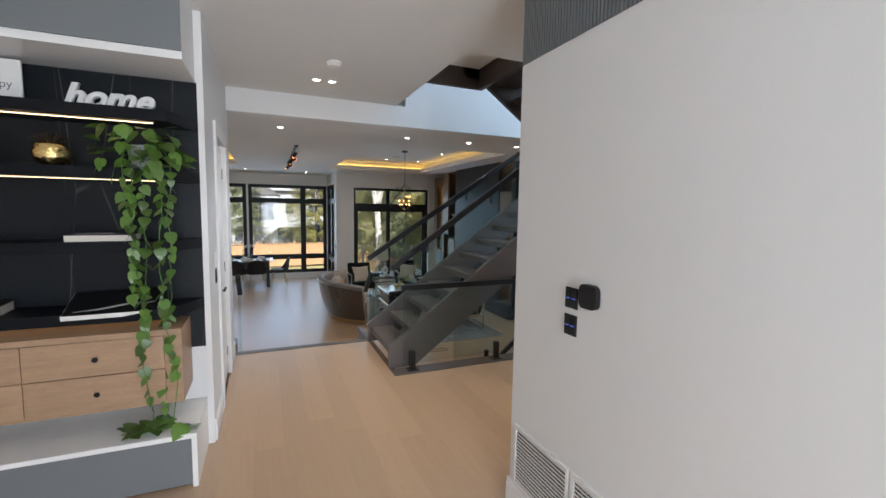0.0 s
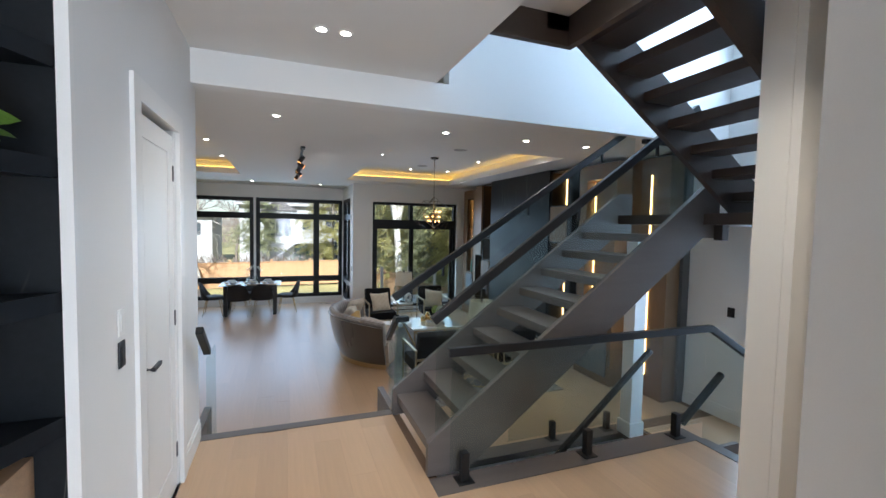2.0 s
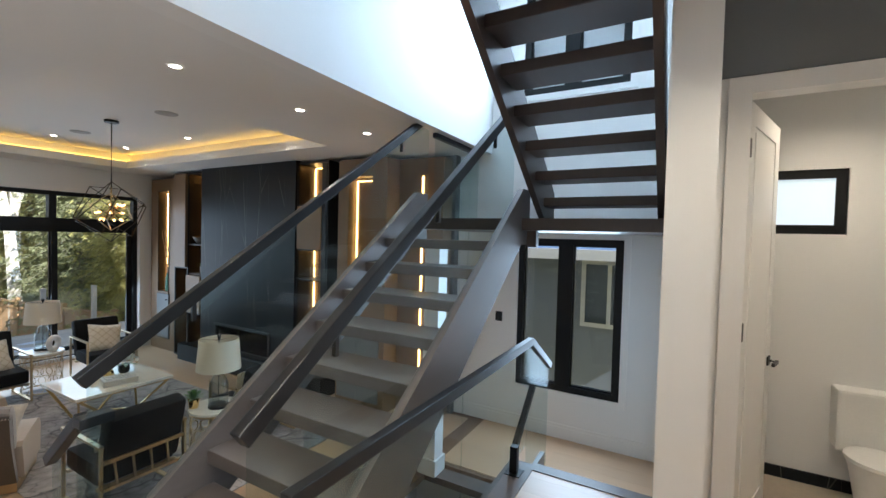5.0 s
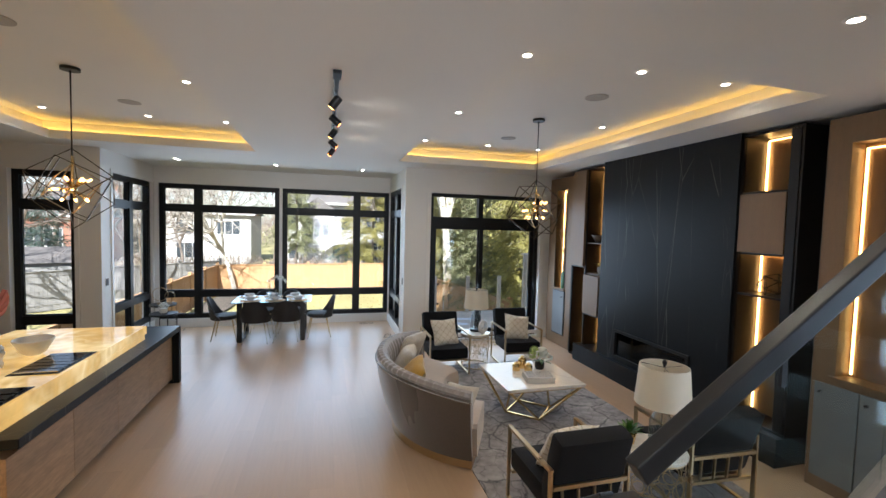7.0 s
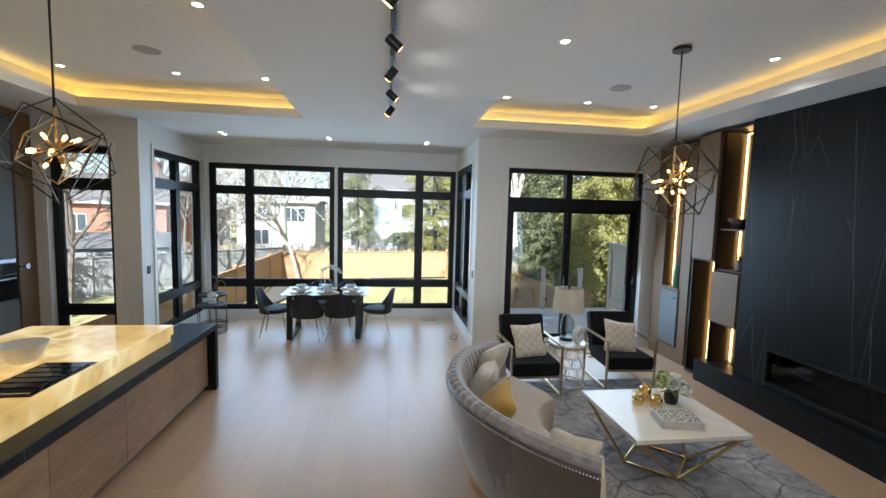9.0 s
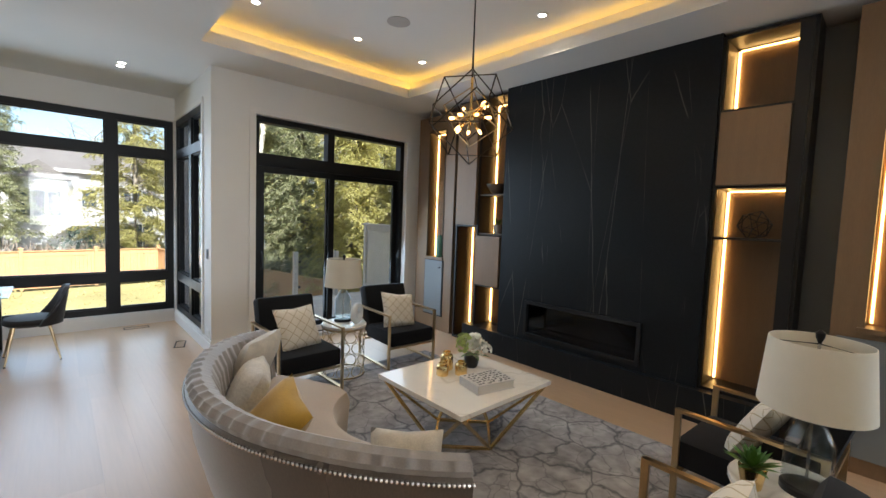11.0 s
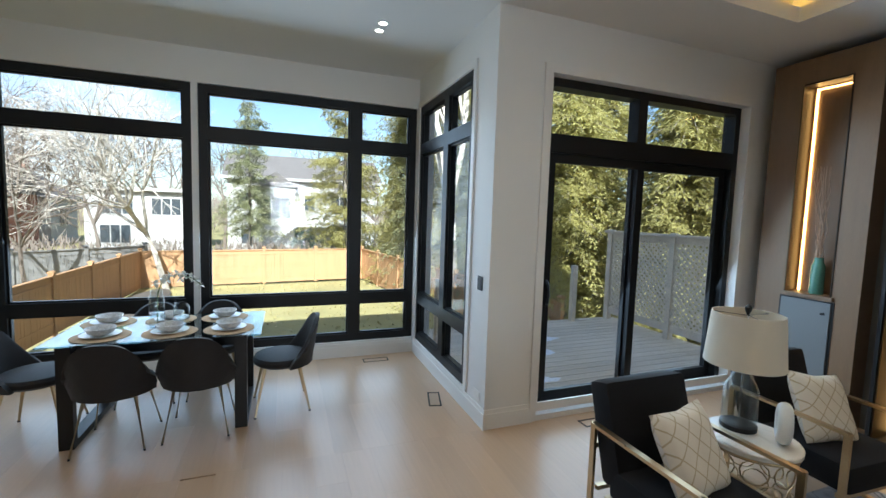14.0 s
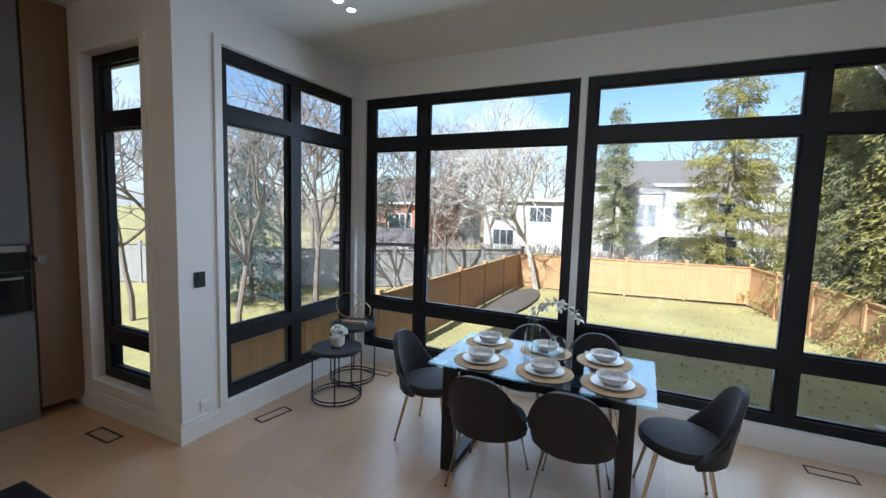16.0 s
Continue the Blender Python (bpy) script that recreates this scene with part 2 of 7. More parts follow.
def cracked(name, base, vein, rough):
    """Black stone with sparse, thin and nearly straight pale veins."""
    mat = material(name, base, rough, 0, 1.5, 0.3, 40, 0.01)
    t = mat.node_tree
    p, link = t.nodes["Principled BSDF"], t.links.new
    co = t.nodes.new("ShaderNodeTexCoord")
    wob = t.nodes.new("ShaderNodeTexNoise")
    wob.inputs["Scale"].default_value, wob.inputs["Detail"].default_value = 2.5, 3
    link(co.outputs["Object"], wob.inputs["Vector"])
    wv = t.nodes.new("ShaderNodeVectorMath")
    wv.operation = "MULTIPLY_ADD"
    wv.inputs[1].default_value = (0.022, 0.022, 0.022)
    link(wob.outputs["Color"], wv.inputs[0])
    link(co.outputs["Object"], wv.inputs[2])
    last = None
    for scale, tilt, width, amount in ((1.7, 27, 0.005, 1.0), (2.4, -25, 0.004, 0.7)):
        mp = t.nodes.new("ShaderNodeMapping")
        mp.inputs["Rotation"].default_value = (radians(tilt), 0, radians(tilt))
        mp.inputs["Scale"].default_value = (1, 1, 0.13)
        link(wv.outputs[0], mp.inputs[0])
        v = t.nodes.new("ShaderNodeTexVoronoi")
        v.feature, v.inputs["Scale"].default_value = "DISTANCE_TO_EDGE", scale
        link(mp.outputs[0], v.inputs["Vector"])
        r = t.nodes.new("ShaderNodeMapRange")
        r.inputs["From Min"].default_value, r.inputs["From Max"].default_value, r.inputs["To Min"].default_value, r.inputs["To Max"].default_value = 0.0, width, amount, 0.0
        link(v.outputs["Distance"], r.inputs["Value"])
        if last is None:
            last = r.outputs[0]
        else:
            m = t.nodes.new("ShaderNodeMath")
            m.operation = "MAXIMUM"
            link(last, m.inputs[0])
            link(r.outputs[0], m.inputs[1])
            last = m.outputs[0]
    mask = t.nodes.new("ShaderNodeTexNoise")
    mask.inputs["Scale"].default_value, mask.inputs["Detail"].default_value = 1.6, 2
    link(co.outputs["Object"], mask.inputs["Vector"])
    mk = t.nodes.new("ShaderNodeMapRange")
    mk.inputs["From Min"].default_value, mk.inputs["From Max"].default_value = 0.40, 0.55
    link(mask.outputs[0], mk.inputs["Value"])
    mul = t.nodes.new("ShaderNodeMath")
    mul.operation = "MULTIPLY"
    link(last, mul.inputs[0])
    link(mk.outputs[0], mul.inputs[1])
    mc = t.nodes.new("ShaderNodeMix")
    mc.data_type = "RGBA"
    link(mul.outputs[0], mc.inputs["Factor"])
    link(p.inputs["Base Color"].links[0].from_socket, mc.inputs["A"])
    mc.inputs["B"].default_value = (*vein, 1)
    link(mc.outputs["Result"], p.inputs["Base Color"])
    return mat


def glassy(name, tint=(0.96, 0.98, 0.98), gloss=1.0, rough=0.01, edge=0.9):
    """Thin clear glass: what lies behind it, and a gloss that grows towards the edge-on view."""
    mat = bpy.data.materials.new(name)
    mat.use_nodes = True
    t = mat.node_tree
    t.nodes.remove(t.nodes["Principled BSDF"])
    tr, gl, mx, lw, pw, ma = (t.nodes.new(k) for k in ("ShaderNodeBsdfTransparent", "ShaderNodeBsdfGlossy", "ShaderNodeMixShader", "ShaderNodeLayerWeight", "ShaderNodeMath", "ShaderNodeMath"))
    tr.inputs[0].default_value = (*tint, 1)
    gl.inputs["Roughness"].default_value = rough
    lw.inputs["Blend"].default_value = 0.5
    pw.operation, pw.inputs[1].default_value = "POWER", 5.0
    ma.operation, ma.inputs[1].default_value, ma.inputs[2].default_value, ma.use_clamp = "MULTIPLY_ADD", edge, 0.04 * gloss, True
    t.links.new(lw.outputs["Facing"], pw.inputs[0])
    t.links.new(pw.outputs[0], ma.inputs[0])
    t.links.new(ma.outputs[0], mx.inputs[0])
    t.links.new(tr.outputs[0], mx.inputs[1])
    t.links.new(gl.outputs[0], mx.inputs[2])
    t.links.new(mx.outputs[0], t.nodes["Material Output"].inputs[0])
    return mat


def glowing(name, colour, strength):
    mat = bpy.data.materials.new(name)
    mat.use_nodes = True
    p = mat.node_tree.nodes["Principled BSDF"]
    p.inputs["Base Color"].default_value = (*colour, 1)
    p.inputs["Emission Color"].default_value, p.inputs["Emission Strength"].default_value = (*colour, 1), strength
    return mat


PAINT = material("white_paint", (0.76, 0.755, 0.74), 0.55, 0, 1.3, 0.03, 240, 0.03)
CEIL = material("ceiling_paint", (0.74, 0.735, 0.72), 0.7, 0, 1.1, 0.03, 200, 0.03)
TRIM = material("trim_paint", (0.78, 0.77, 0.75), 0.35, 0, 2.0, 0.03, 160, 0.02)
OAK = material("oak_floor", (0.48, 0.325, 0.20), 0.30, 0, 1.2, 0.07, 5, 0.0, (9, 0.5, 1), 0.0, 0, 0.07, 0.03)
OAK.node_tree.nodes["Principled BSDF"].inputs["Specular IOR Level"].default_value = 0.95
OAKY = material("oak_floor_across", (0.48, 0.33, 0.205), 0.30, 0, 1.2, 0.07, 5, 0.0, (0.5, 9, 1), 0.0, 0, 0.1, 0.03)
STAIN = material("grey_stained_wood", (0.115, 0.097, 0.088), 0.42, 0, 3.0, 0.16, 40, 0.05, (1, 7, 7))
# stained wood again, its colour darkened for the shade on the upper flight
SHADESTAIN = material("shaded_stained_wood", (0.055, 0.04, 0.034), 0.42, 0, 3.0, 0.2, 40, 0.05, (1, 7, 7))
BLACK = material("black_metal", (0.012, 0.012, 0.013), 0.38, 0.3, 5, 0.15, 120, 0.02)
FRAMEBLK = material("black_window_frame", (0.008, 0.0085, 0.0095), 0.42, 0, 4, 0.15, 120, 0.02)
FRAMEBLK.node_tree.nodes["Principled BSDF"].inputs["Specular IOR Level"].default_value = 0.3
BLACKSTONE = cracked("black_marble", (0.0095, 0.0115, 0.014), (0.12, 0.115, 0.10), 0.38)
BLACKSTONE.node_tree.nodes["Principled BSDF"].inputs["Specular IOR Level"].default_value = 0.2
VENEER = material("oak_veneer", (0.19, 0.118, 0.062), 0.45, 0, 2.5, 0.14, 30, 0.04, (7, 7, 0.7), 0, 0, 0.05)
VENEERH = material("oak_veneer_flat", (0.37, 0.24, 0.142), 0.42, 0, 4.5, 0.26, 30, 0.04, (0.8, 7, 7), 0, 0, 0.06)
GREYCAB = material("grey_lacquer", (0.165, 0.178, 0.185), 0.45, 0, 2, 0.04, 140, 0.02)
GREYWALL = material("grey_panel", (0.115, 0.12, 0.118), 0.5, 0, 2, 0.06, 140, 0.03)
BRONZE = material("dark_bronze_lining", (0.045, 0.03, 0.018), 0.4, 0.4, 3, 0.2, 90, 0.03)
GOLD = material("polished_gold", (0.83, 0.60, 0.27), 0.16, 1.0, 5, 0.06, 60, 0.0)
BRASS = material("brushed_brass", (0.55, 0.42, 0.25), 0.3, 1.0, 5, 0.08, 90, 0.0)
STEEL = material("bright_steel", (0.62, 0.62, 0.62), 0.2, 1.0, 5, 0.05, 90, 0.0)
CLEAR = glassy("clear_glass")
PANEGLASS = glassy("window_glass", (0.98, 0.99, 1.0), 0.45, 0.01, 0.5)
RAILGLASS = glassy("railing_glass", (0.88, 0.93, 0.93), 0.6, 0.01, 0.12)
SMOKED = glassy("smoked_glass", (0.25, 0.26, 0.27), 1.2)
LED = glowing("led_strip", (1.0, 0.55, 0.16), 4.0)
SHELFLED = glowing("shelf_led", (1.0, 0.66, 0.34), 1.7)
COVE = glowing("cove_led", (1.0, 0.56, 0.09), 2.2)
BULB = glowing("bulb_glow", (1.0, 0.52, 0.15), 2.6)
POT = glowing("downlight_glow", (1.0, 0.90, 0.74), 12)


# ---- structure ----
F0, GC, FC = 0.55, 3.39, 3.65            # foyer floor, great-room ceiling, foyer ceiling
solid("wall_foyer_left", walled("y", 0.11, 0.31, 3.55, 5.64, -0.6, GC, [(4.19, 4.99, F0, 2.93)]) + [(0.11, 0.31, 3.55, 5.46, GC, FC)], PAINT, "white painted foyer wall with a closet door")
solid("wall_closet_back", [(-0.9, 0.11, 5.44, 5.64, -0.6, GC), (-0.9, -0.75, 3.75, 5.44, F0, FC)], PAINT, "white painted closet wall")
solid("wall_alcove", [(-2.9, 0.11, 3.55, 3.75, F0, FC)], PAINT, "white wall behind the entrance bench")
solid("wall_entrance_left", [(-3.1, -2.9, -3.0, 3.75, F0, FC)], PAINT, "plain white entrance wall")
solid("wall_entrance_back", walled("x", -3.2, -3.0, -3.1, 4.6, F0, FC, [(0.4, 2.0, F0, 3.1)]), PAINT, "white entrance wall with a doorway")
solid("wall_foyer_right", [(2.03, 2.34, -3.0, 2.145, F0, 3.12), (2.04, 2.34, -3.0, 2.14, 3.12, FC), (2.27, 2.42, 2.15, 2.435, F0, FC)], PAINT, "white wall with switches and thermostat")
solid("wall_hall_back", [(2.34, 3.83, 1.2, 1.35, F0, FC)], PAINT, "plain white hall wall")
solid("wall_powder", walled("y", 3.83, 3.97, 1.2, 3.25, F0, FC, [(2.24, 3.06, F0, 3.12)]), PAINT, "white wall with the powder-room door")
solid("wall_hall_side", [(3.53, 6.1, 3.25, 3.42, -0.6, 6.4)], PAINT, "white wall beside the stairwell")
solid("wall_powder_far", walled("y", 5.2, 5.3, 1.2, 3.25, F0, FC, [(2.30, 3.0, 2.42, 2.90)]), PAINT, "beige powder-room wall with a small window")
solid("wall_powder_near", [(3.97, 5.3, 1.2, 1.35, F0, FC)], PAINT, "powder-room wall")
solid("wall_stair_window", walled("y", 6.1, 6.3, 3.30, 5.9, -0.6, 6.4, [(3.87, 5.06, 0.55, 2.34), (3.87, 5.06, 4.05, 5.9)]), PAINT, "white stairwell wall with two black windows")
solid("wall_stairwell_upper", [(2.4, 6.1, 5.46, 5.62, GC, 6.4), (0.31, 2.4, 5.46, 5.62, GC, FC), (2.16, 2.28, 3.42, 5.46, FC + 0.2, 6.4), (2.28, 3.53, 3.28, 3.40, FC + 0.2, 6.4)], PAINT, "tall white wall of the stairwell")
solid("ceiling_stairwell", [(2.2, 6.3, 3.2, 5.7, 6.4, 6.55)], CEIL, "white ceiling high over the stairs", "ceiling")
solid("ceiling_foyer", [(-3.1, 2.28, -3.2, 5.46, FC, FC + 0.2), (2.28, 3.53, -3.2, 3.42, FC, FC + 0.2), (3.53, 5.3, -3.2, 3.25, FC, FC + 0.2)], CEIL, "white foyer ceiling with downlights", "ceiling")
solid("wall_great_right", [(5.98, 6.2, 5.9, 12.62, -0.2, GC + 0.3)], GREYWALL, "dark grey panelled wall behind the media units")
solid("wall_slider", walled("x", 12.62, 12.84, 2.59, 6.2, -0.2, GC + 0.3, [(3.09, 5.44, 0.05, 2.94)]), PAINT, "white wall round the glazed sliding door")
solid("wall_bay_right", walled("y", 2.60, 2.80, 12.84, 14.75, -0.2, GC + 0.3, [(13.06, 14.68, 0.185, 3.045)]), PAINT, "white bay wall with a black window")
solid("wall_bay_back", walled("x", 14.70, 14.90, -2.5, 2.80, -0.2, GC + 0.3, [(-2.21, 0.14, 0.185, 3.045), (0.20, 2.58, 0.185, 3.045)]), PAINT, "white bay wall with wide black windows")
solid("wall_bay_left", walled("y", -2.5, -2.30, 12.78, 14.70, -0.2, GC + 0.3, [(12.95, 14.63, 0.185, 3.045)]), PAINT, "white bay wall with a black window")
solid("wall_kitchen_window", walled("x", 12.58, 12.78, -4.4, -2.30, -0.2, GC + 0.3, [(-3.48, -2.65, 0.28, 3.0)]), PAINT, "white kitchen wall with a tall black window")
solid("wall_kitchen_left", [(-4.5, -4.3, 5.44, 12.78, -0.2, GC + 0.3)], PAINT, "plain white kitchen wall")
solid("wall_kitchen_near", [(-4.3, -0.9, 5.44, 5.64, -0.6, GC + 0.3)], PAINT, "plain white kitchen wall")


def ceiling_great():
    """Flat ceiling with two raised trays, each with a lip that hides a cove light."""
    bm = bmesh.new()
    xs = [-4.5, -2.62, 0.07, 2.33, 4.91, 6.2]
    for i, (x0, x1) in enumerate(zip(xs, xs[1:])):
        if i in (1, 3):
            box(bm, x0, x1, 5.62, 7.1, GC, GC + 0.12)
            box(bm, x0, x1, 11.93, 12.8, GC, GC + 0.12)
        else:
            box(bm, x0, x1, 5.62, 12.8, GC, GC + 0.12)
    box(bm, -2.5, 2.8, 12.8, 14.9, GC, GC + 0.12)
    for x0, x1 in ((-2.62, 0.07), (2.33, 4.91)):
        box(bm, x0 - 0.14, x1 + 0.14, 6.96, 12.07, 3.65, 3.75)
        for b in ((x0 - 0.16, x0 - 0.14, 6.94, 12.09), (x1 + 0.14, x1 + 0.16, 6.94, 12.09), (x0 - 0.14, x1 + 0.14, 6.94, 6.96), (x0 - 0.14, x1 + 0.14, 12.07, 12.09)):
            box(bm, *b, GC + 0.12, 3.75)
    return tagged(part("ceiling", bm, CEIL), "white ceiling with two glowing trays", "ceiling", "", "structure")


ceiling_great()
for x0, x1, tray in ((-2.62, 0.07, "kitchen"), (2.33, 4.91, "living room")):
    light = thing("cove_light", "amber strip light hidden in the " + tray + " ceiling tray", "cove light")
    for b in ((x0 - 0.13, x0 - 0.11, 6.99, 12.04), (x1 + 0.11, x1 + 0.13, 6.99, 12.04), (x0 - 0.1, x1 + 0.1, 6.98, 7.0), (x0 - 0.1, x1 + 0.1, 12.03, 12.05)):
        part("led_strip", boxed(*b, GC + 0.122, GC + 0.137), COVE, light)
# unseen plain mass, added so the house shades the deck and near lawn
solid("roof", [(-5, 6.6, -4.0, 12.9, 6.6, 7.2), (-5, 6.6, 12.4, 12.84, 3.8, 6.6), (-5, -4.8, -4, 12.4, 3.8, 6.6), (6.35, 6.55, -4, 12.4, 3.9, 6.6), (-2.5, 2.8, 12.84, 14.9, 3.8, 4.0)], PAINT, "unseen upper storey and roof mass shading the garden", "roof")


def window(name, place, axis, length, z0, z1, cuts=(), rails=(), label="black framed window", frost=None, fw=0.085, mw=0.13, depth=0.1, sill=True):
    """A window in the plane of axis: cuts are upright mullions, rails are cross bars."""
    rz = 0 if axis == "x" else 90
    w = thing(name, label, "window", place, rz, "", "structure")
    bm = bmesh.new()
    box(bm, 0, fw, 0, depth, z0, z1)
    box(bm, length - fw, length, 0, depth, z0, z1)
    xs = [fw]
    for c in cuts:
        box(bm, c - mw / 2, c + mw / 2, 0, depth, z0, z1)
        xs += [c - mw / 2, c + mw / 2]
    xs.append(length - fw)
    zs = [z0 + fw]
    for r in rails:
        zs += [r - mw / 2, r + mw / 2]
    zs.append(z1 - fw)
    for a, b in zip(xs[::2], xs[1::2]):
        box(bm, a, b, 0, depth, z0, z0 + fw)
        box(bm, a, b, 0, depth, z1 - fw, z1)
        for r in rails:
            box(bm, a, b, 0, depth, r - mw / 2, r + mw / 2)
    part("window_frame", bm, FRAMEBLK, w)
    for a, b in zip(xs[::2], xs[1::2]):
        for p, q in zip(zs[::2], zs[1::2]):
            bead = bmesh.new()
            for s in ((a, a + 0.018, p, q), (b - 0.018, b, p, q), (a + 0.018, b - 0.018, p, p + 0.018), (a + 0.018, b - 0.018, q - 0.018, q)):
                box(bead, s[0], s[1], 0.03, 0.07, s[2], s[3])
            part("glazing_bead", bead, FRAMEBLK, w)
            g = part("pane", boxed(a + 0.004, b - 0.004, 0.046, 0.054, p + 0.004, q - 0.004), frost or PANEGLASS, w)
            g.visible_shadow = False
    return w


RAILS = (0.715, 2.54)
window("window_1", (-2.21, 14.74, 0), "x", 2.35, 0.185, 3.045, (0.72,), RAILS, "black framed bay window looking on the garden")
window("window_2", (0.20, 14.74, 0), "x", 2.38, 0.185, 3.045, (1.635,), RAILS, "black framed bay window looking on the garden")
window("window_3", (2.703, 13.06, 0), "y", 1.62, 0.185, 3.045, (0.69,), RAILS, "black framed window beside the deck")
window("window_4", (-2.34, 12.95, 0), "y", 1.68, 0.185, 3.045, (0.83,), RAILS, "black framed window beside the lawn")
window("window_5", (-3.48, 12.66, 0), "x", 0.83, 0.28, 3.0, (), (0.66, 2.47), "tall narrow black kitchen window")
window("window_6", (6.2, 3.87, 0), "y", 1.19, 0.55, 2.34, (0.62,), (), "black framed stair window", None, 0.07, 0.16)
window("window_7", (6.2, 3.87, 0), "y", 1.19, 4.05, 5.9, (0.62,), (), "black framed upper stair window", None, 0.07, 0.16)


# ---- sliding door, closet door, powder-room door ----
def sliding_door():
    d = thing("door_1", "black framed glazed sliding door to the deck", "sliding door", (3.09, 12.70, 0), 0, "", "structure")
    bm = bmesh.new()
    W, T = 2.35, 2.94
    for b in ((0, 0.07, 0.05, T), (W - 0.07, W, 0.05, T), (0.07, W - 0.07, 0.05, 0.10), (0.07, W - 0.07, T - 0.07, T), (0.07, W - 0.07, 2.32, 2.48), (1.01, 1.11, 2.48, T - 0.07)):
        box(bm, b[0], b[1], 0, 0.13, b[2], b[3])
    part("door_frame", bm, FRAMEBLK, d)
    for a, b in ((0.07, 1.01), (1.11, W - 0.07)):
        g = part("pane", boxed(a, b, 0.05, 0.058, 2.48, T - 0.07), PANEGLASS, d)
        g.visible_shadow = False
    for n, (a, b, y) in enumerate(((0.07, 1.13, 0.015), (1.03, W - 0.07, 0.07))):
        leaf = bmesh.new()
        for s in ((a, a + 0.07, 0.10, 2.32), (b - 0.08, b, 0.10, 2.32), (a + 0.07, b - 0.08, 0.10, 0.21), (a + 0.07, b - 0.08, 2.24, 2.32)):
            box(leaf, s[0], s[1], y, y + 0.045, s[2], s[3])
        p = part("sliding_leaf", leaf, FRAMEBLK, d)
        g = part("pane", boxed(a + 0.07, b - 0.08, y + 0.02, y + 0.026, 0.21, 2.24), PANEGLASS, p)
        g.visible_shadow = False
        if n == 0:
            tube(h := bmesh.new(), [(a + 0.035, y, 0.98), (a + 0.035, y - 0.035, 1.02), (a + 0.035, y - 0.045, 1.1), (a + 0.035, y - 0.035, 1.18), (a + 0.035, y, 1.22)], 0.011)
            part("pull_handle", h, BLACK, p, "black bow pull handle", True)


sliding_door()


def panel_leaf(parent, width, height, t=0.04):
    """A flush door leaf with one recessed panel line, in the plane of local x and z."""
    bm = bmesh.new()
    s = 0.115
    box(bm, 0, width, 0.008, t - 0.008, 0, height)
    for y0, y1 in ((0, 0.008), (t - 0.008, t)):
        for b in ((0, s, 0, height), (width - s, width, 0, height), (s, width - s, 0, s * 1.6), (s, width - s, height - s, height)):
            box(bm, b[0], b[1], y0, y1, b[2], b[3])
        box(bm, s + 0.03, width - s - 0.03, y0, y1, s * 1.6 + 0.03, height - s - 0.03)
    return part("door_leaf", bm, TRIM, parent)


def lever(parent, x, z, way, y=-0.0):
    bm = bmesh.new()
    box(bm, x - 0.03, x + 0.03, y - 0.012, y, z - 0.03, z + 0.03, 0.004)
    tube(bm, [(x, y - 0.01, z), (x, y - 0.05, z)], 0.011)
    box(bm, min(x, x + way * 0.115) - 0.01, max(x, x + way * 0.115) + 0.01, y - 0.06, y - 0.042, z - 0.011, z + 0.011, 0.004)
    return part("door_handle", bm, BLACK, parent, "black lever handle")


def hinge(parent, x, z, y=0.0):
    return part("hinge", boxed(x - 0.018, x + 0.018, y - 0.006, y + 0.004, z - 0.05, z + 0.05, 0.003), BLACK, parent)


# closet door in the left foyer wall, closed; local x runs along +y, local -y faces the foyer
closet = thing("door_2", "closed white panelled closet door with black lever handle", "door", (0.29, 4.21, F0), 90, "", "structure")
panel_leaf(closet, 0.76, 2.34)
lever(closet, 0.07, 1.02, 1)
for z in (0.25, 1.15, 2.1):
    hinge(closet, 0.765, z)
solid("closet_casing", [(0.31, 0.33, 4.10, 4.20, F0, 3.03), (0.31, 0.33, 4.98, 5.08, F0, 3.03), (0.31, 0.33, 4.20, 4.98, 2.92, 3.03), (0.22, 0.30, 4.19, 4.205, F0, 2.92), (0.22, 0.30, 4.975, 4.99, F0, 2.92)], TRIM, "white casing round the closet door", "trim")
# powder-room door, open
powder = thing("door_3", "open white panelled powder-room door", "door", (3.90, 3.04, F0), -18, "", "structure")
panel_leaf(powder, 0.80, 2.55)
lever(powder, 0.73, 1.02, -1)
for z in (0.25, 1.3, 2.3):
    hinge(powder, 0.01, z)
solid("powder_casing", [(3.808, 3.83, 3.05, 3.15, F0, 3.20), (3.808, 3.83, 2.15, 2.25, F0, 3.20), (3.808, 3.83, 2.25, 3.05, 3.11, 3.20), (3.83, 3.97, 3.045, 3.062, F0, 3.12), (3.83, 3.97, 2.238, 2.255, F0, 3.12)], TRIM, "white casing round the powder-room door", "trim")
# the frosted pane itself emits, in place of daylight passing through it
FROSTGLOW = glowing("glowing_frosted_pane", (0.72, 0.82, 0.88), 0.2)
window("window_8", (5.28, 2.30, 0), "y", 0.70, 2.42, 2.90, (), (), "small frosted powder-room window", FROSTGLOW, 0.05, 0.05, 0.06)


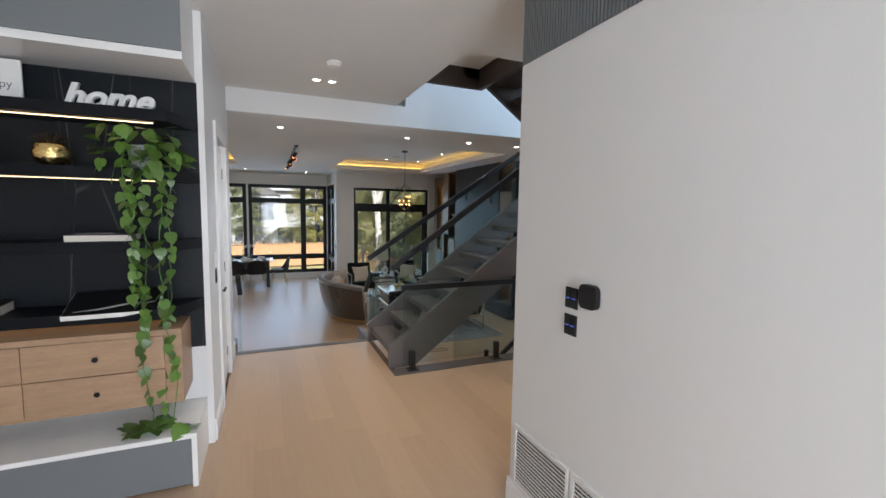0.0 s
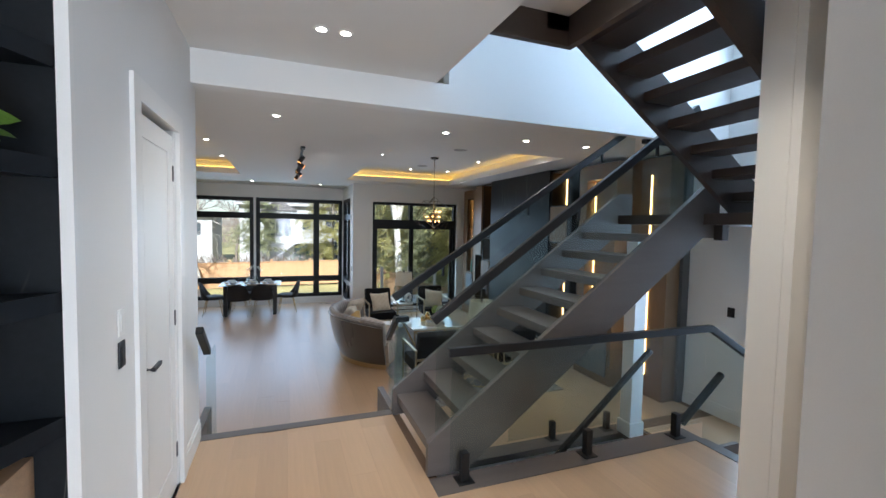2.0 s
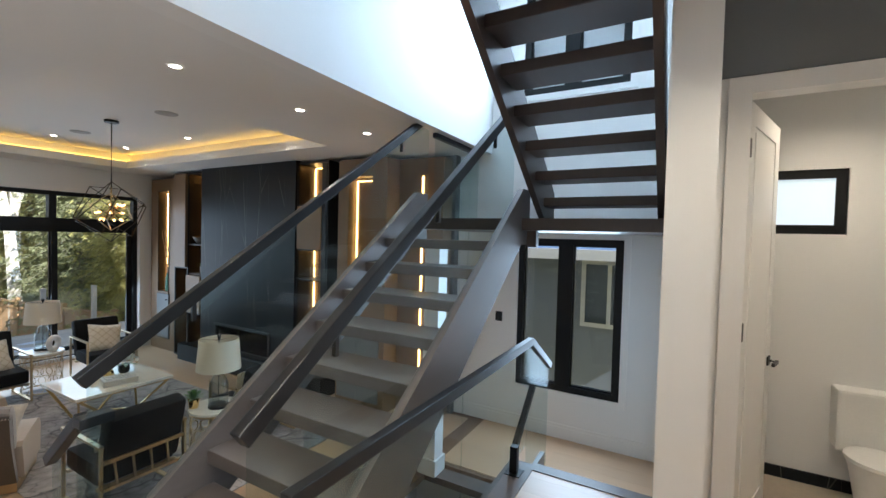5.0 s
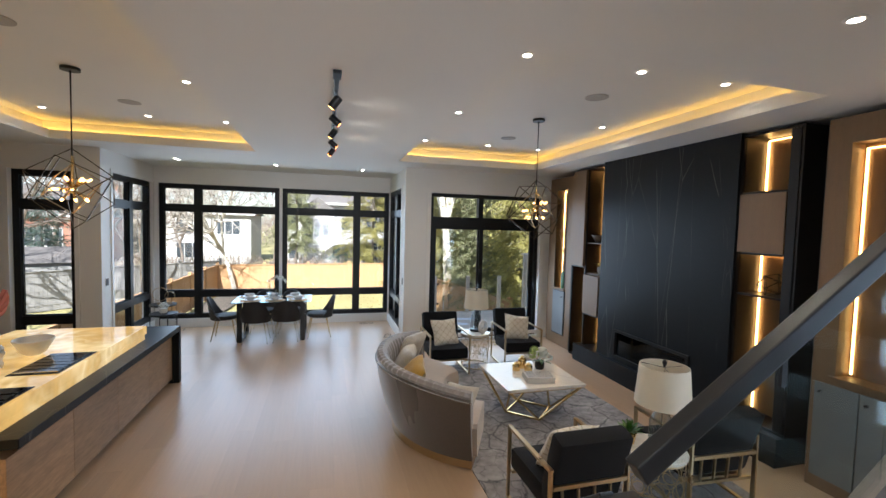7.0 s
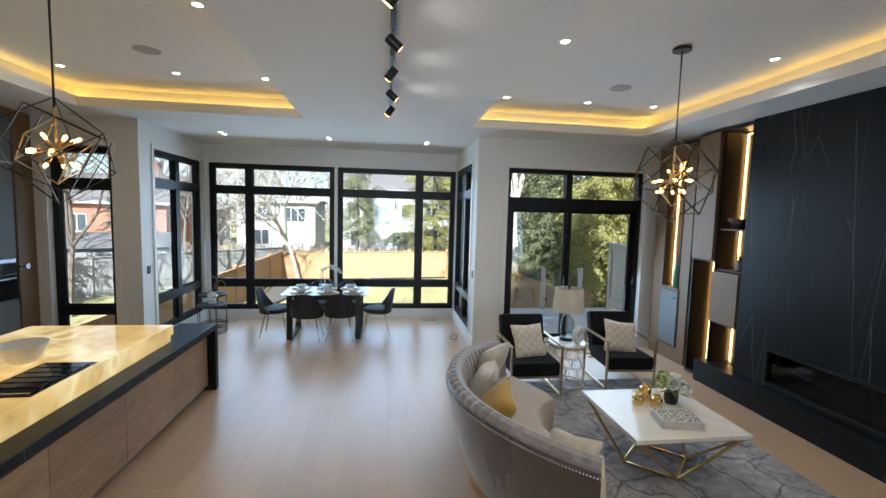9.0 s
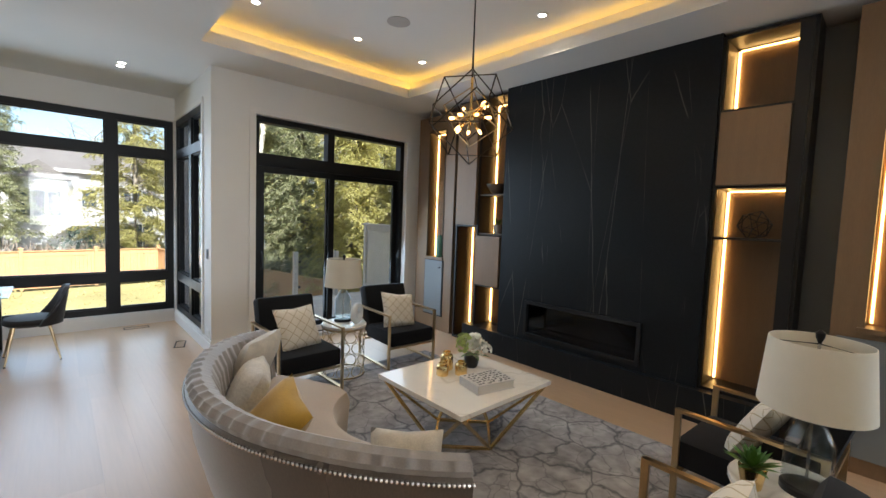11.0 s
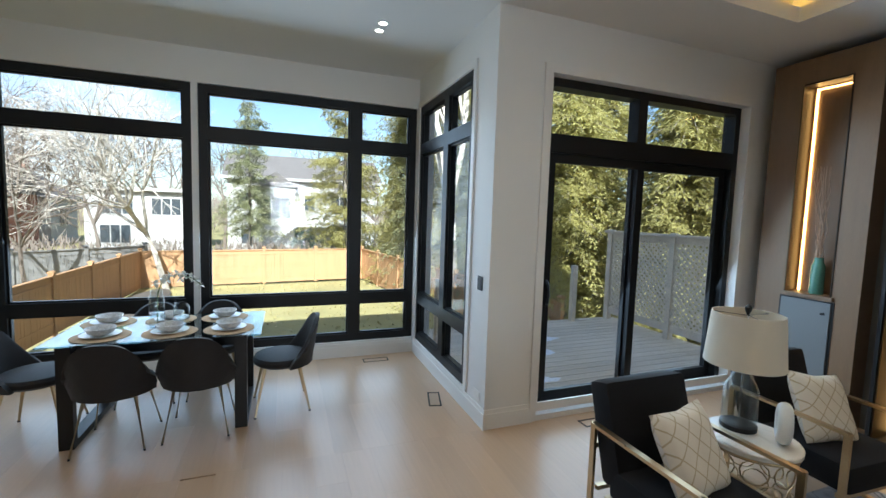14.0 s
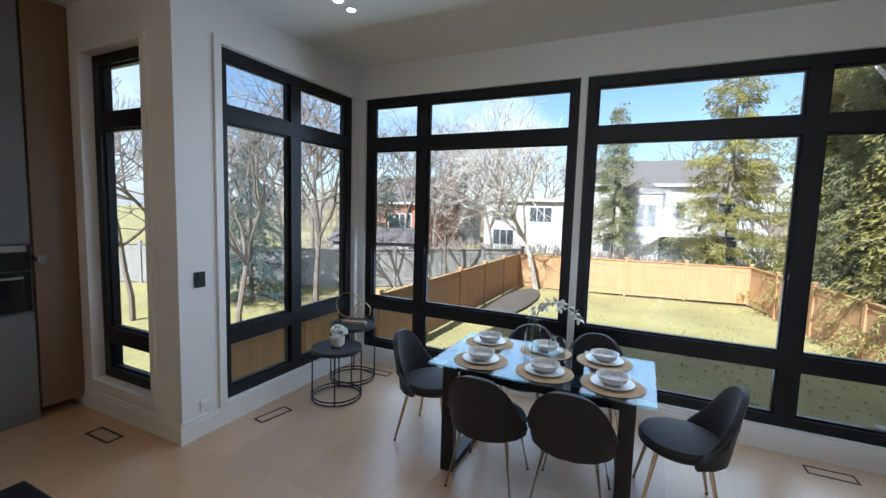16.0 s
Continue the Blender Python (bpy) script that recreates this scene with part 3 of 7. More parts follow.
# ---- stairs ----
def flight(name, label, x_foot, x_top, y0, y1, z_foot, z_top, count, mat, material_edge):
    """An open-riser flight along x between two side stringers."""
    s = thing(name, label, "staircase", (0, 0, 0), 0, "", "structure")
    dx, dz = (x_top - x_foot) / count, (z_top - z_foot) / count
    up = 1 if dx > 0 else -1
    for y in (y0, y1 - 0.05):
        bm = bmesh.new()
        k = dz / abs(dx)
        run = abs(x_top - x_foot)
        poly = [(0, 0), (0, 0.24), (0.07, 0.30), (run + 0.02, 0.24 + k * (run - 0.03) + 0.03), (run + 0.2, 0.24 + k * (run - 0.03) + 0.03), (run + 0.2, k * run - 0.22), (run, k * run - 0.22), (0.30, 0)]
        prism(bm, [(x_foot + up * a, z_foot + b) for a, b in poly], "y", y, y + 0.05)
        part("stringer", bm, material_edge, s)
    for i in range(count - 1):
        x = x_foot + dx * (i + 0.15)
        a, b = sorted((x, x + dx * 1.16))
        part("tread", boxed(a, b, y0 + 0.05, y1 - 0.05, z_foot + dz * (i + 1) - 0.075, z_foot + dz * (i + 1), 0.006), mat, s)
    return s


flight("main_staircase", "open grey-stained wooden stairs with solid stringers", 1.93, 4.52, 4.50, 5.60, F0, 2.50, 10, STAIN, STAIN)
flight("upper_staircase", "open wooden stairs rising to the upper floor, shade in their colour", 5.03, 2.92, 3.45, 4.42, 2.50, 3.98, 8, SHADESTAIN, SHADESTAIN)
solid("stair_landing", [(4.52, 6.1, 3.44, 5.60, 2.40, 2.50), (4.66, 4.74, 4.42, 4.50, 2.26, 2.40)], SHADESTAIN, "wooden stair landing with shade in its colour", "landing", "structure")
solid("upper_landing_soffit", [(2.285, 2.90, 3.43, 4.37, 3.87, 3.97)], CEIL, "white underside of the upper landing", "ceiling")
solid("upper_fascia", [(2.285, 2.96, 4.37, 4.42, 3.66, 3.98), (2.905, 2.96, 3.43, 4.37, 3.66, 3.98)], SHADESTAIN, "wooden edge of the upper floor with shade in its colour", "trim")


def stair_rail(y, x0, z0, x1, z1, label, glass_off):
    r = thing("stair_railing", label, "railing", (0, 0, 0), 0, "stair railings")
    part("handrail", bar(bmesh.new(), (x0, y, z0), (x1, y, z1), 0.05, 0.065, 0.006), BLACK, r)
    k = (z1 - z0) / (x1 - x0)
    cuts = [x0 + 0.03 + (x1 - x0 - 0.08) * i / 3 for i in range(4)]
    for a, b in zip(cuts, cuts[1:]):
        b -= 0.012
        za, zb = z0 + k * (a - x0), z0 + k * (b - x0)
        bm = prism(bmesh.new(), [(a, za - glass_off), (b, zb - glass_off), (b, zb - 0.034), (a, za - 0.034)], "y", y - 0.006, y + 0.006)
        g = part("glass_panel", bm, RAILGLASS, r)
        g.visible_shadow = False
        part("bracket", bar(bmesh.new(), ((a + b) / 2, y, (za + zb) / 2 - 0.13), ((a + b) / 2, y, (za + zb) / 2 - 0.03), 0.02, 0.02), BLACK, r)
    return r


stair_rail(4.53, 1.96, 1.67, 4.42, 3.43, "glass stair railing with black handrail", 0.86)
stair_rail(5.57, 1.93, 1.66, 4.80, 3.56, "glass stair railing with black handrail", 0.86)
guard = thing("landing_railing", "glass landing railing with black cap", "railing", (0, 0, 0), 0, "stair railings")
part("handrail", boxed(4.86, 5.95, 5.545, 5.595, 3.34, 3.39, 0.006), BLACK, guard)
part("glass_panel", boxed(4.88, 5.94, 5.565, 5.577, 2.502, 3.345), RAILGLASS, guard).visible_shadow = False


def spigot(parent, x, y, z):
    bm = bmesh.new()
    box(bm, x - 0.06, x + 0.06, y - 0.06, y + 0.06, z, z + 0.012, 0.003)
    box(bm, x - 0.028, x + 0.028, y - 0.028, y + 0.028, z + 0.012, z + 0.21, 0.004)
    return part("glass_clamp", bm, BLACK, parent, "black square glass clamp")


hall = thing("hall_railing", "glass guard with black handrail along the stair opening", "railing", (0, 0, 0), 0, "stair railings")
part("handrail", bar(bmesh.new(), (2.03, 4.40, 1.475), (4.56, 4.40, 1.475), 0.05, 0.06, 0.006), BLACK, hall)
part("handrail", bar(bmesh.new(), (4.55, 4.40, 1.475), (5.16, 4.40, 1.12), 0.05, 0.06, 0.006), BLACK, hall)
for a, b in ((2.06, 3.28), (3.29, 4.50)):
    part("glass_panel", boxed(a, b, 4.394, 4.406, F0 + 0.07, 1.45), RAILGLASS, hall).visible_shadow = False
part("glass_panel", prism(bmesh.new(), [(4.52, 0.45), (5.12, 0.1), (5.12, 1.12), (4.52, 1.46)], "y", 4.394, 4.406), RAILGLASS, hall).visible_shadow = False
for x in (2.16, 3.22, 4.16):
    spigot(hall, x, 4.38, F0)
under = thing("lower_railing", "glass guard at the basement stair opening", "railing", (0, 0, 0), 0, "stair railings")
part("glass_panel", boxed(3.2, 4.7, 5.574, 5.586, 0.07, 0.95), RAILGLASS, under).visible_shadow = False
for x in (3.75, 4.5):
    spigot(under, x, 5.58, 0)
for y, x1, z1, x0, z0 in ((5.2, 4.72, 1.03, 3.0, -0.4), (4.44, 4.78, 1.02, 4.3, 0.62)):
    r = thing("basement_handrail", "sloping black handrail of the basement stairs", "handrail")
    part("rail", bar(bmesh.new(), (x0, y, z0), (x1, y, z1), 0.05, 0.05, 0.006), BLACK, r)

# steps from the foyer down to the great room
solid("step_great_room", [(0.31, 1.93, 5.64, 5.93, 0.33, 0.366), (0.31, 1.93, 5.93, 6.22, 0.147, 0.183)], OAKY, "oak steps down to the great room", "steps")
solid("step_risers", [(0.31, 1.93, 5.62, 5.64, 0, 0.50), (0.31, 1.93, 5.91, 5.93, 0, 0.33), (0.31, 1.93, 6.2, 6.22, 0, 0.147), (0.25, 0.31, 5.64, 6.25, 0, 0.56), (1.93, 1.99, 5.64, 6.25, 0, 0.56)], STAIN, "grey-stained step risers", "steps")
solid("step_nosing", [(0.31, 1.93, 5.56, 5.66, 0.50, 0.556), (1.93, 4.35, 4.27, 4.47, 0.44, 0.556), (4.27, 4.38, 3.44, 4.27, 0.44, 0.556)], STAIN, "grey-stained edge of the foyer floor", "trim")
solid("hall_steps", [(4.35, 4.64, 3.44, 4.36, 0.33, 0.366), (4.64, 4.93, 3.44, 4.36, 0.147, 0.183)], OAKY, "oak steps down to the side window", "steps")
solid("hall_step_stringer", [(4.35, 4.37, 3.44, 4.36, 0.0, 0.33), (4.64, 4.66, 3.44, 4.36, 0, 0.147), (1.9, 4.35, 4.3, 4.34, -0.6, 0.44), (4.35, 4.95, 4.36, 4.40, -0.2, 0.37)], STAIN, "grey-stained step sides", "steps")
solid("well_rim", [(1.99, 4.75, 5.45, 5.64, -0.06, 0.006), (4.62, 4.80, 4.40, 5.45, -0.06, 0.006)], STAIN, "grey-stained rim of the basement stair opening", "trim")
solid("basement_wall", [(1.9, 4.8, 5.64, 5.72, -2.6, -0.06), (1.8, 1.9, 4.3, 5.72, -2.6, 0.0), (4.80, 4.88, 4.3, 5.72, -2.6, -0.06), (1.9, 4.8, 4.22, 4.30, -2.6, 0.3), (1.8, 4.9, 4.2, 5.75, -2.7, -2.6)], PAINT, "pale basement stair wall")
for side, x in (("left", 0.30), ("right", 2.02)):
    st = thing("step_railing", "short black handrail on glass beside the steps", "railing", (0, 0, 0), 0, "step railings")
    xx = x + (0.10 if side == "left" else 0.0)
    part("handrail", bar(bmesh.new(), (xx, 5.78 if side == "right" else 5.16, 1.43 if side == "right" else 1.56), (xx, 6.15 if side == "right" else 5.48, 1.12 if side == "right" else 1.31), 0.05, 0.055, 0.006), BLACK, st)
    if side == "right":
        part("handrail", boxed(1.99, 2.13, 5.72, 5.80, 1.39, 1.44, 0.006), BLACK, st)
        for a, b, z0, z1 in ((5.62, 5.72, 0.56, 1.40), (5.74, 6.15, 0.2, 1.13)):
            part("glass_panel", boxed(2.03, 2.042, a, b, z0, z1), RAILGLASS, st).visible_shadow = False
        part("glass_panel", boxed(1.99, 2.12, 5.745, 5.757, 0.56, 1.40), RAILGLASS, st).visible_shadow = False
    else:
        part("glass_panel", boxed(0.36, 0.372, 5.66, 6.1, 0.2, 1.2), RAILGLASS, st).visible_shadow = False
column = thing("column", "square white column with a moulded base under the landing", "column", (4.70, 5.42, 0), 0, "", "structure")
part("shaft", boxed(-0.08, 0.08, -0.08, 0.08, 0, 2.25), TRIM, column)
part("base", boxed(-0.10, 0.10, -0.10, 0.10, 0, 0.16, 0.008), TRIM, column)


# ---- trim ----
def baseboards():
    runs = [("y", 0.31, 5.08, 5.62, F0, 1), ("y", 0.31, 3.55, 4.10, F0, 1), ("y", 2.03, -3.0, 2.16, F0, -1), ("x", 12.62, 2.59, 3.05, 0, -1), ("x", 12.62, 5.47, 5.98, 0, -1),
            ("y", 2.59, 12.60, 14.7, 0, -1), ("x", 14.70, -2.3, 2.58, 0, -1), ("y", -2.30, 12.56, 14.7, 0, 1), ("x", 12.58, -3.66, -2.29, 0, -1), ("y", 6.1, 3.46, 5.9, 0, -1),
            ("x", 3.44, 4.95, 6.1, 0, 1), ("x", 2.145, 2.03, 2.26, F0, 1)]
    for axis, at, a0, a1, z, way in runs:
        bm = bmesh.new()
        for t, h in ((0.016, 0.13), (0.010, 0.165)):
            lo, hi = sorted((at, at + way * t))
            box(bm, *((a0, a1, lo, hi) if axis == "x" else (lo, hi, a0, a1)), z + (0 if h < 0.15 else 0.13), z + h)
        tagged(part("baseboard", bm, TRIM), "white two-step baseboard", "baseboard", "", "structure")


baseboards()


def casing(axis, at, way, a0, a1, z0, z1, w=0.09, t=0.018, label="white window casing"):
    """A flat casing round an opening, on the face of the wall at `at`."""
    bm = bmesh.new()
    lo, hi = sorted((at, at + way * t))
    for b in ((a0 - w, a0, z0 - w, z1 + w), (a1, a1 + w, z0 - w, z1 + w), (a0, a1, z1, z1 + w), (a0, a1, z0 - w, z0)):
        box(bm, *((b[0], b[1], lo, hi) if axis == "x" else (lo, hi, b[0], b[1])), b[2], b[3])
    return tagged(part("window_casing", bm, TRIM), label, "trim", "", "structure")


casing("x", 12.62, -1, 3.09, 5.44, 0.17, 2.94, 0.075)
casing("y", 2.60, -1, 13.06, 14.62, 0.185, 3.045, 0.06)
casing("y", -2.30, 1, 12.95, 14.63, 0.185, 3.045, 0.06)
casing("x", 12.58, -1, -3.48, -2.65, 0.28, 3.0, 0.06)
casing("y", 6.1, -1, 3.87, 5.06, 0.55, 2.34, 0.07)
casing("y", 6.1, -1, 3.87, 5.06, 4.05, 5.9, 0.07)


# ---- media wall ----
def media_wall():
    fp = thing("fireplace", "black marble fireplace wall with a long glass firebox", "fireplace", (0, 0, 0), 0, "", "")
    bm = bmesh.new()
    for b in walled("y", 5.47, 5.98, 8.285, 10.61, 0.29, GC, [(8.81, 10.17, 0.36, 0.755)]):
        box(bm, *b)
    part("chimney_breast", welded(bm), BLACKSTONE, fp, "black marble slab with pale veins")
    part("hearth", boxed(5.40, 5.98, 7.66, 11.19, 0, 0.29, 0.004), BLACKSTONE, fp, "low black marble hearth")
    bm = bmesh.new()
    for b in ((8.79, 8.83, 0.34, 0.775), (10.15, 10.19, 0.34, 0.775), (8.83, 10.15, 0.34, 0.38), (8.83, 10.15, 0.735, 0.775)):
        box(bm, 5.45, 5.50, b[0], b[1], b[2], b[3])
    part("firebox_frame", bm, BLACK, fp)
    part("firebox_back", boxed(5.85, 5.87, 8.83, 10.15, 0.38, 0.735), BLACK, fp)
    part("burner", boxed(5.62, 5.72, 8.95, 10.03, 0.381, 0.42, 0.006), BRONZE, fp)
    part("firebox_glass", boxed(5.488, 5.494, 8.83, 10.15, 0.38, 0.735), SMOKED, fp).visible_shadow = False


media_wall()


def cabinet_shell(parent, y0, y1, z0, z1, x0=5.47, x1=5.98, t=0.025, mat=None, back=None):
    bm = bmesh.new()
    for b in ((y0, y0 + t, z0, z1), (y1 - t, y1, z0, z1), (y0 + t, y1 - t, z0, z0 + t), (y0 + t, y1 - t, z1 - t, z1)):
        box(bm, x0, x1, b[0], b[1], b[2], b[3])
    part("carcass", bm, mat or BLACK, parent)
    part("back_panel", boxed(x1 - 0.03, x1 - 0.012, y0 + t, y1 - t, z0 + t, z1 - t), back or VENEER, parent)


def led(parent, y0, y1, z0, z1, x=5.93):
    part("light_strip", boxed(x, x + 0.012, y0, y1, z0, z1), LED, parent, "glowing warm light strip")


# tall oak panel with a lit niche, at the deck end
u = thing("display_cabinet", "oak display cabinet with a lit niche and grey door", "cabinet", (0, 0, 0), 0, "media wall cabinets")
bm = bmesh.new()
for b in walled("y", 5.60, 5.98, 11.66, 12.50, 0.0, 3.30, [(11.86, 12.24, 1.12, 3.08)]):
    box(bm, *b)
part("oak_panel", welded(bm), VENEER, u)
part("back_panel", boxed(5.76, 5.975, 11.87, 12.23, 1.13, 3.07), VENEER, u)
part("niche_lining", box(box(box(bmesh.new(), 5.59, 5.76, 11.862, 11.868, 1.14, 3.06), 5.59, 5.76, 12.232, 12.238, 1.14, 3.06), 5.59, 5.76, 11.87, 12.23, 3.062, 3.076), BRONZE, u)
part("ledge", boxed(5.57, 5.94, 11.84, 12.26, 1.10, 1.135, 0.003), VENEER, u)
led(u, 12.195, 12.21, 1.14, 3.05, 5.745)
led(u, 11.88, 12.195, 3.035, 3.047, 5.745)
part("frame_line", boxed(5.594, 5.602, 11.83, 12.27, 0.22, 1.09), BLACK, u)
d = part("door", boxed(5.582, 5.596, 11.85, 12.25, 0.24, 1.08, 0.002), GREYCAB, u, "matt grey cabinet door")
part("knob", tube(bmesh.new(), [(5.582, 11.90, 0.98), (5.555, 11.90, 0.98)], 0.012), BLACK, d)
solid("grey_filler", [(5.80, 5.98, 11.50, 11.66, 0, 3.30), (5.80, 5.98, 12.50, 12.62, 0, 3.30), (5.80, 5.98, 7.44, 7.66, 0, 3.35)], GREYWALL, "ribbed grey filler panel between the cabinets", "panel")

# black shelving between the oak panel and the fireplace
u = thing("shelving_unit", "black framed shelving with oak boxes and warm strips", "shelving", (0, 0, 0), 0, "media wall cabinets")
cabinet_shell(u, 10.61, 11.49, 0.02, 3.36, 5.50, 5.84)
part("divider", boxed(5.50, 5.95, 11.06, 11.085, 0.05, 3.33), BLACK, u)
part("oak_box", boxed(5.46, 5.95, 11.09, 11.46, 1.66, 3.33, 0.002), VENEER, u, "closed oak box front")
part("oak_box", boxed(5.46, 5.95, 10.64, 11.055, 0.86, 1.52, 0.002), VENEER, u, "closed oak box front")
for z in (1.535, 2.06):
    part("shelf", boxed(5.52, 5.94, 10.636, 11.055, z, z + 0.02), BRONZE, u)
part("shelf", boxed(5.50, 5.94, 11.09, 11.465, 1.635, 1.655), BLACK, u)
part("shelf", boxed(5.50, 5.94, 10.636, 11.055, 0.835, 0.855), BLACK, u)
part("side_lining", box(box(bmesh.new(), 5.52, 5.94, 11.455, 11.462, 0.05, 1.63), 5.52, 5.94, 11.05, 11.057, 0.05, 3.33), BRONZE, u)
led(u, 11.425, 11.44, 0.06, 1.62, 5.795)
led(u, 11.02, 11.035, 1.56, 3.30, 5.795)
led(u, 10.64, 11.02, 3.30, 3.312, 5.795)
led(u, 11.02, 11.035, 0.06, 0.83, 5.795)
led(u, 10.64, 11.02, 0.05, 0.062, 5.795)

# shelving on the stair side of the fireplace
u = thing("shelving_unit", "black framed shelving with an oak box and warm strips", "shelving", (0, 0, 0), 0, "media wall cabinets")
cabinet_shell(u, 7.66, 8.285, 0.29, 3.36, 5.50, 5.86)
part("oak_box", boxed(5.48, 5.83, 7.78, 8.26, 2.10, 2.72, 0.002), VENEER, u, "closed oak box front")
part("jamb", boxed(5.49, 5.83, 7.686, 7.775, 0.32, 3.33), BLACK, u)
for z in (1.635, 2.075, 2.725):
    part("shelf", boxed(5.51, 5.83, 7.776, 8.259, z, z + 0.02), BLACK, u)
part("side_lining", boxed(5.52, 5.83, 8.252, 8.259, 0.33, 3.33), BRONZE, u)
for z0, z1 in ((2.75, 3.31), (1.66, 2.06), (0.33, 1.63)):
    led(u, 8.225, 8.243, z0, z1, 5.805)
for z in (3.312, 2.062):
    led(u, 7.78, 8.225, z, z + 0.011, 5.805)

# oak panel unit nearest the stairs
u = thing("display_cabinet", "oak display cabinet with lit niche and grey doors near the stairs", "cabinet", (0, 0, 0), 0, "media wall cabinets")
bm = bmesh.new()
for b in walled("y", 5.47, 5.98, 6.62, 7.44, 0.0, 3.33, [(6.86, 7.26, 1.05, 3.10)]):
    box(bm, *b)
part("oak_panel", welded(bm), VENEER, u)
part("back_panel", boxed(5.63, 5.975, 6.865, 7.255, 1.062, 3.095), VENEER, u)
part("ledge", boxed(5.44, 5.94, 6.82, 7.30, 1.02, 1.06, 0.003), VENEER, u)
led(u, 7.225, 7.24, 1.08, 3.06, 5.615)
led(u, 6.88, 7.225, 3.05, 3.062, 5.615)
for a, b in ((6.70, 7.06), (7.07, 7.40)):
    d = part("door", boxed(5.452, 5.468, a, b, 0.12, 0.98, 0.002), GREYCAB, u, "matt grey cabinet door")
    part("knob", tube(bmesh.new(), [(5.452, b - 0.05, 0.9), (5.425, b - 0.05, 0.9)], 0.012), BLACK, d)
u = thing("display_cabinet", "slim oak panel with a warm light strip", "cabinet", (0, 0, 0), 0, "media wall cabinets")
part("oak_panel", boxed(5.75, 5.98, 5.95, 6.62, 0.0, 3.33), VENEER, u)
led(u, 6.24, 6.26, 0.3, 3.1, 5.735)


# ---- kitchen island ----
ONYX = veined("backlit_onyx", (0.52, 0.31, 0.09), (0.74, 0.56, 0.28), 0.12, 1.1, 0.06, 2.4, 0.6, 0.3, 0.34)
ISLANDOAK = material("bold_oak", (0.36, 0.225, 0.125), 0.42, 0, 2.2, 0.42, 16, 0.05, (7, 0.55, 3.2), 0, 0, 0.14)
i = thing("kitchen_island", "kitchen island with glowing onyx top over black stone and oak", "kitchen island")
part("onyx_top", boxed(-2.32, -1.0, 7.6, 10.66, 0.86, 0.96, 0.004), ONYX, i, "backlit amber onyx slab")
part("onyx_side", boxed(-2.3, -1.02, 7.56, 7.60, 0.0, 0.96, 0.003), ONYX, i, "glowing onyx waterfall end")
part("onyx_upstand", boxed(-1.06, -1.0, 7.605, 10.6, 0.80, 0.86, 0.003), ONYX, i)
part("black_shelf", boxed(-1.24, -0.82, 8.06, 11.33, 0.73, 0.80, 0.006), BLACKSTONE, i, "black stone breakfast ledge")
part("black_leg", boxed(-1.24, -0.82, 11.25, 11.33, 0, 0.729, 0.004), BLACKSTONE, i, "black stone end leg")
part("plinth", boxed(-2.20, -0.97, 8.15, 11.2, 0, 0.07), BLACK, i)
for n in range(4):
    part("oak_front", boxed(-0.925, -0.905, 8.08 + n * 0.79, 8.08 + n * 0.79 + 0.785, 0.07, 0.66, 0.002), ISLANDOAK, i, "oak drawer front with bold grain")
part("oak_end", boxed(-1.30, -0.926, 8.08, 8.10, 0.07, 0.66), ISLANDOAK, i)
part("carcass", boxed(-2.24, -0.93, 8.105, 11.245, 0.07, 0.655), VENEERH, i)
part("outlet", boxed(-1.28, -1.18, 7.553, 7.559, 0.56, 0.63, 0.002), BLACK, i, "black outlet plate")


# ---- soft materials ----
VELVET = material("black_velvet", (0.006, 0.006, 0.0075), 0.85, 0, 5, 0.25, 200, 0.1, (1, 1, 1), 0, 0.04)
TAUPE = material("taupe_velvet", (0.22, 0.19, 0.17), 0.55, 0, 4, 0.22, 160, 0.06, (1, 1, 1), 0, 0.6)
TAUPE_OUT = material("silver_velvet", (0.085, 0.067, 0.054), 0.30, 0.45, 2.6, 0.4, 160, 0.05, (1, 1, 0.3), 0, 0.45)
BEIGE = material("beige_velvet", (0.44, 0.35, 0.265), 0.75, 0, 4, 0.15, 160, 0.06, (1, 1, 1), 0, 0.5)
DAMASK = material("ivory_damask", (0.52, 0.46, 0.37), 0.6, 0, 16, 0.28, 160, 0.1, (1, 1, 1), 0, 0.3)
MUSTARD = material("mustard_velvet", (0.50, 0.30, 0.035), 0.7, 0, 6, 0.25, 160, 0.08, (1, 1, 1), 0, 0.5)
FUR = material("white_fur", (0.70, 0.67, 0.62), 0.95, 0, 14, 0.2, 60, 0.6)
LINEN = material("lamp_linen", (0.72, 0.66, 0.54), 0.8, 0, 8, 0.05, 300, 0.2)
CERAMIC = material("white_ceramic", (0.75, 0.74, 0.71), 0.3, 0, 8, 0.05, 60, 0.02)
WHITESTONE = veined("white_marble", (0.80, 0.76, 0.69), (0.55, 0.50, 0.43), 0.12, 1.0, 0.014, 2.2, 0.06, 0.4)
LEAF = material("green_leaf", (0.075, 0.17, 0.03), 0.42, 0, 12, 0.4, 60, 0.1, (1, 1, 1), 0, 0, 0.3)
PETAL = material("white_petal", (0.78, 0.78, 0.72), 0.6, 0, 14, 0.08, 80, 0.1)
GREYVELVET = material("grey_velvet", (0.024, 0.022, 0.023), 0.65, 0, 5, 0.25, 180, 0.08, (1, 1, 1), 0, 0.1)
RATTAN = material("woven_rattan", (0.42, 0.28, 0.15), 0.8, 0, 20, 0.25, 120, 0.4)
DARKTOP = material("black_ash_top", (0.02, 0.021, 0.024), 0.45, 0, 4, 0.2, 60, 0.04)

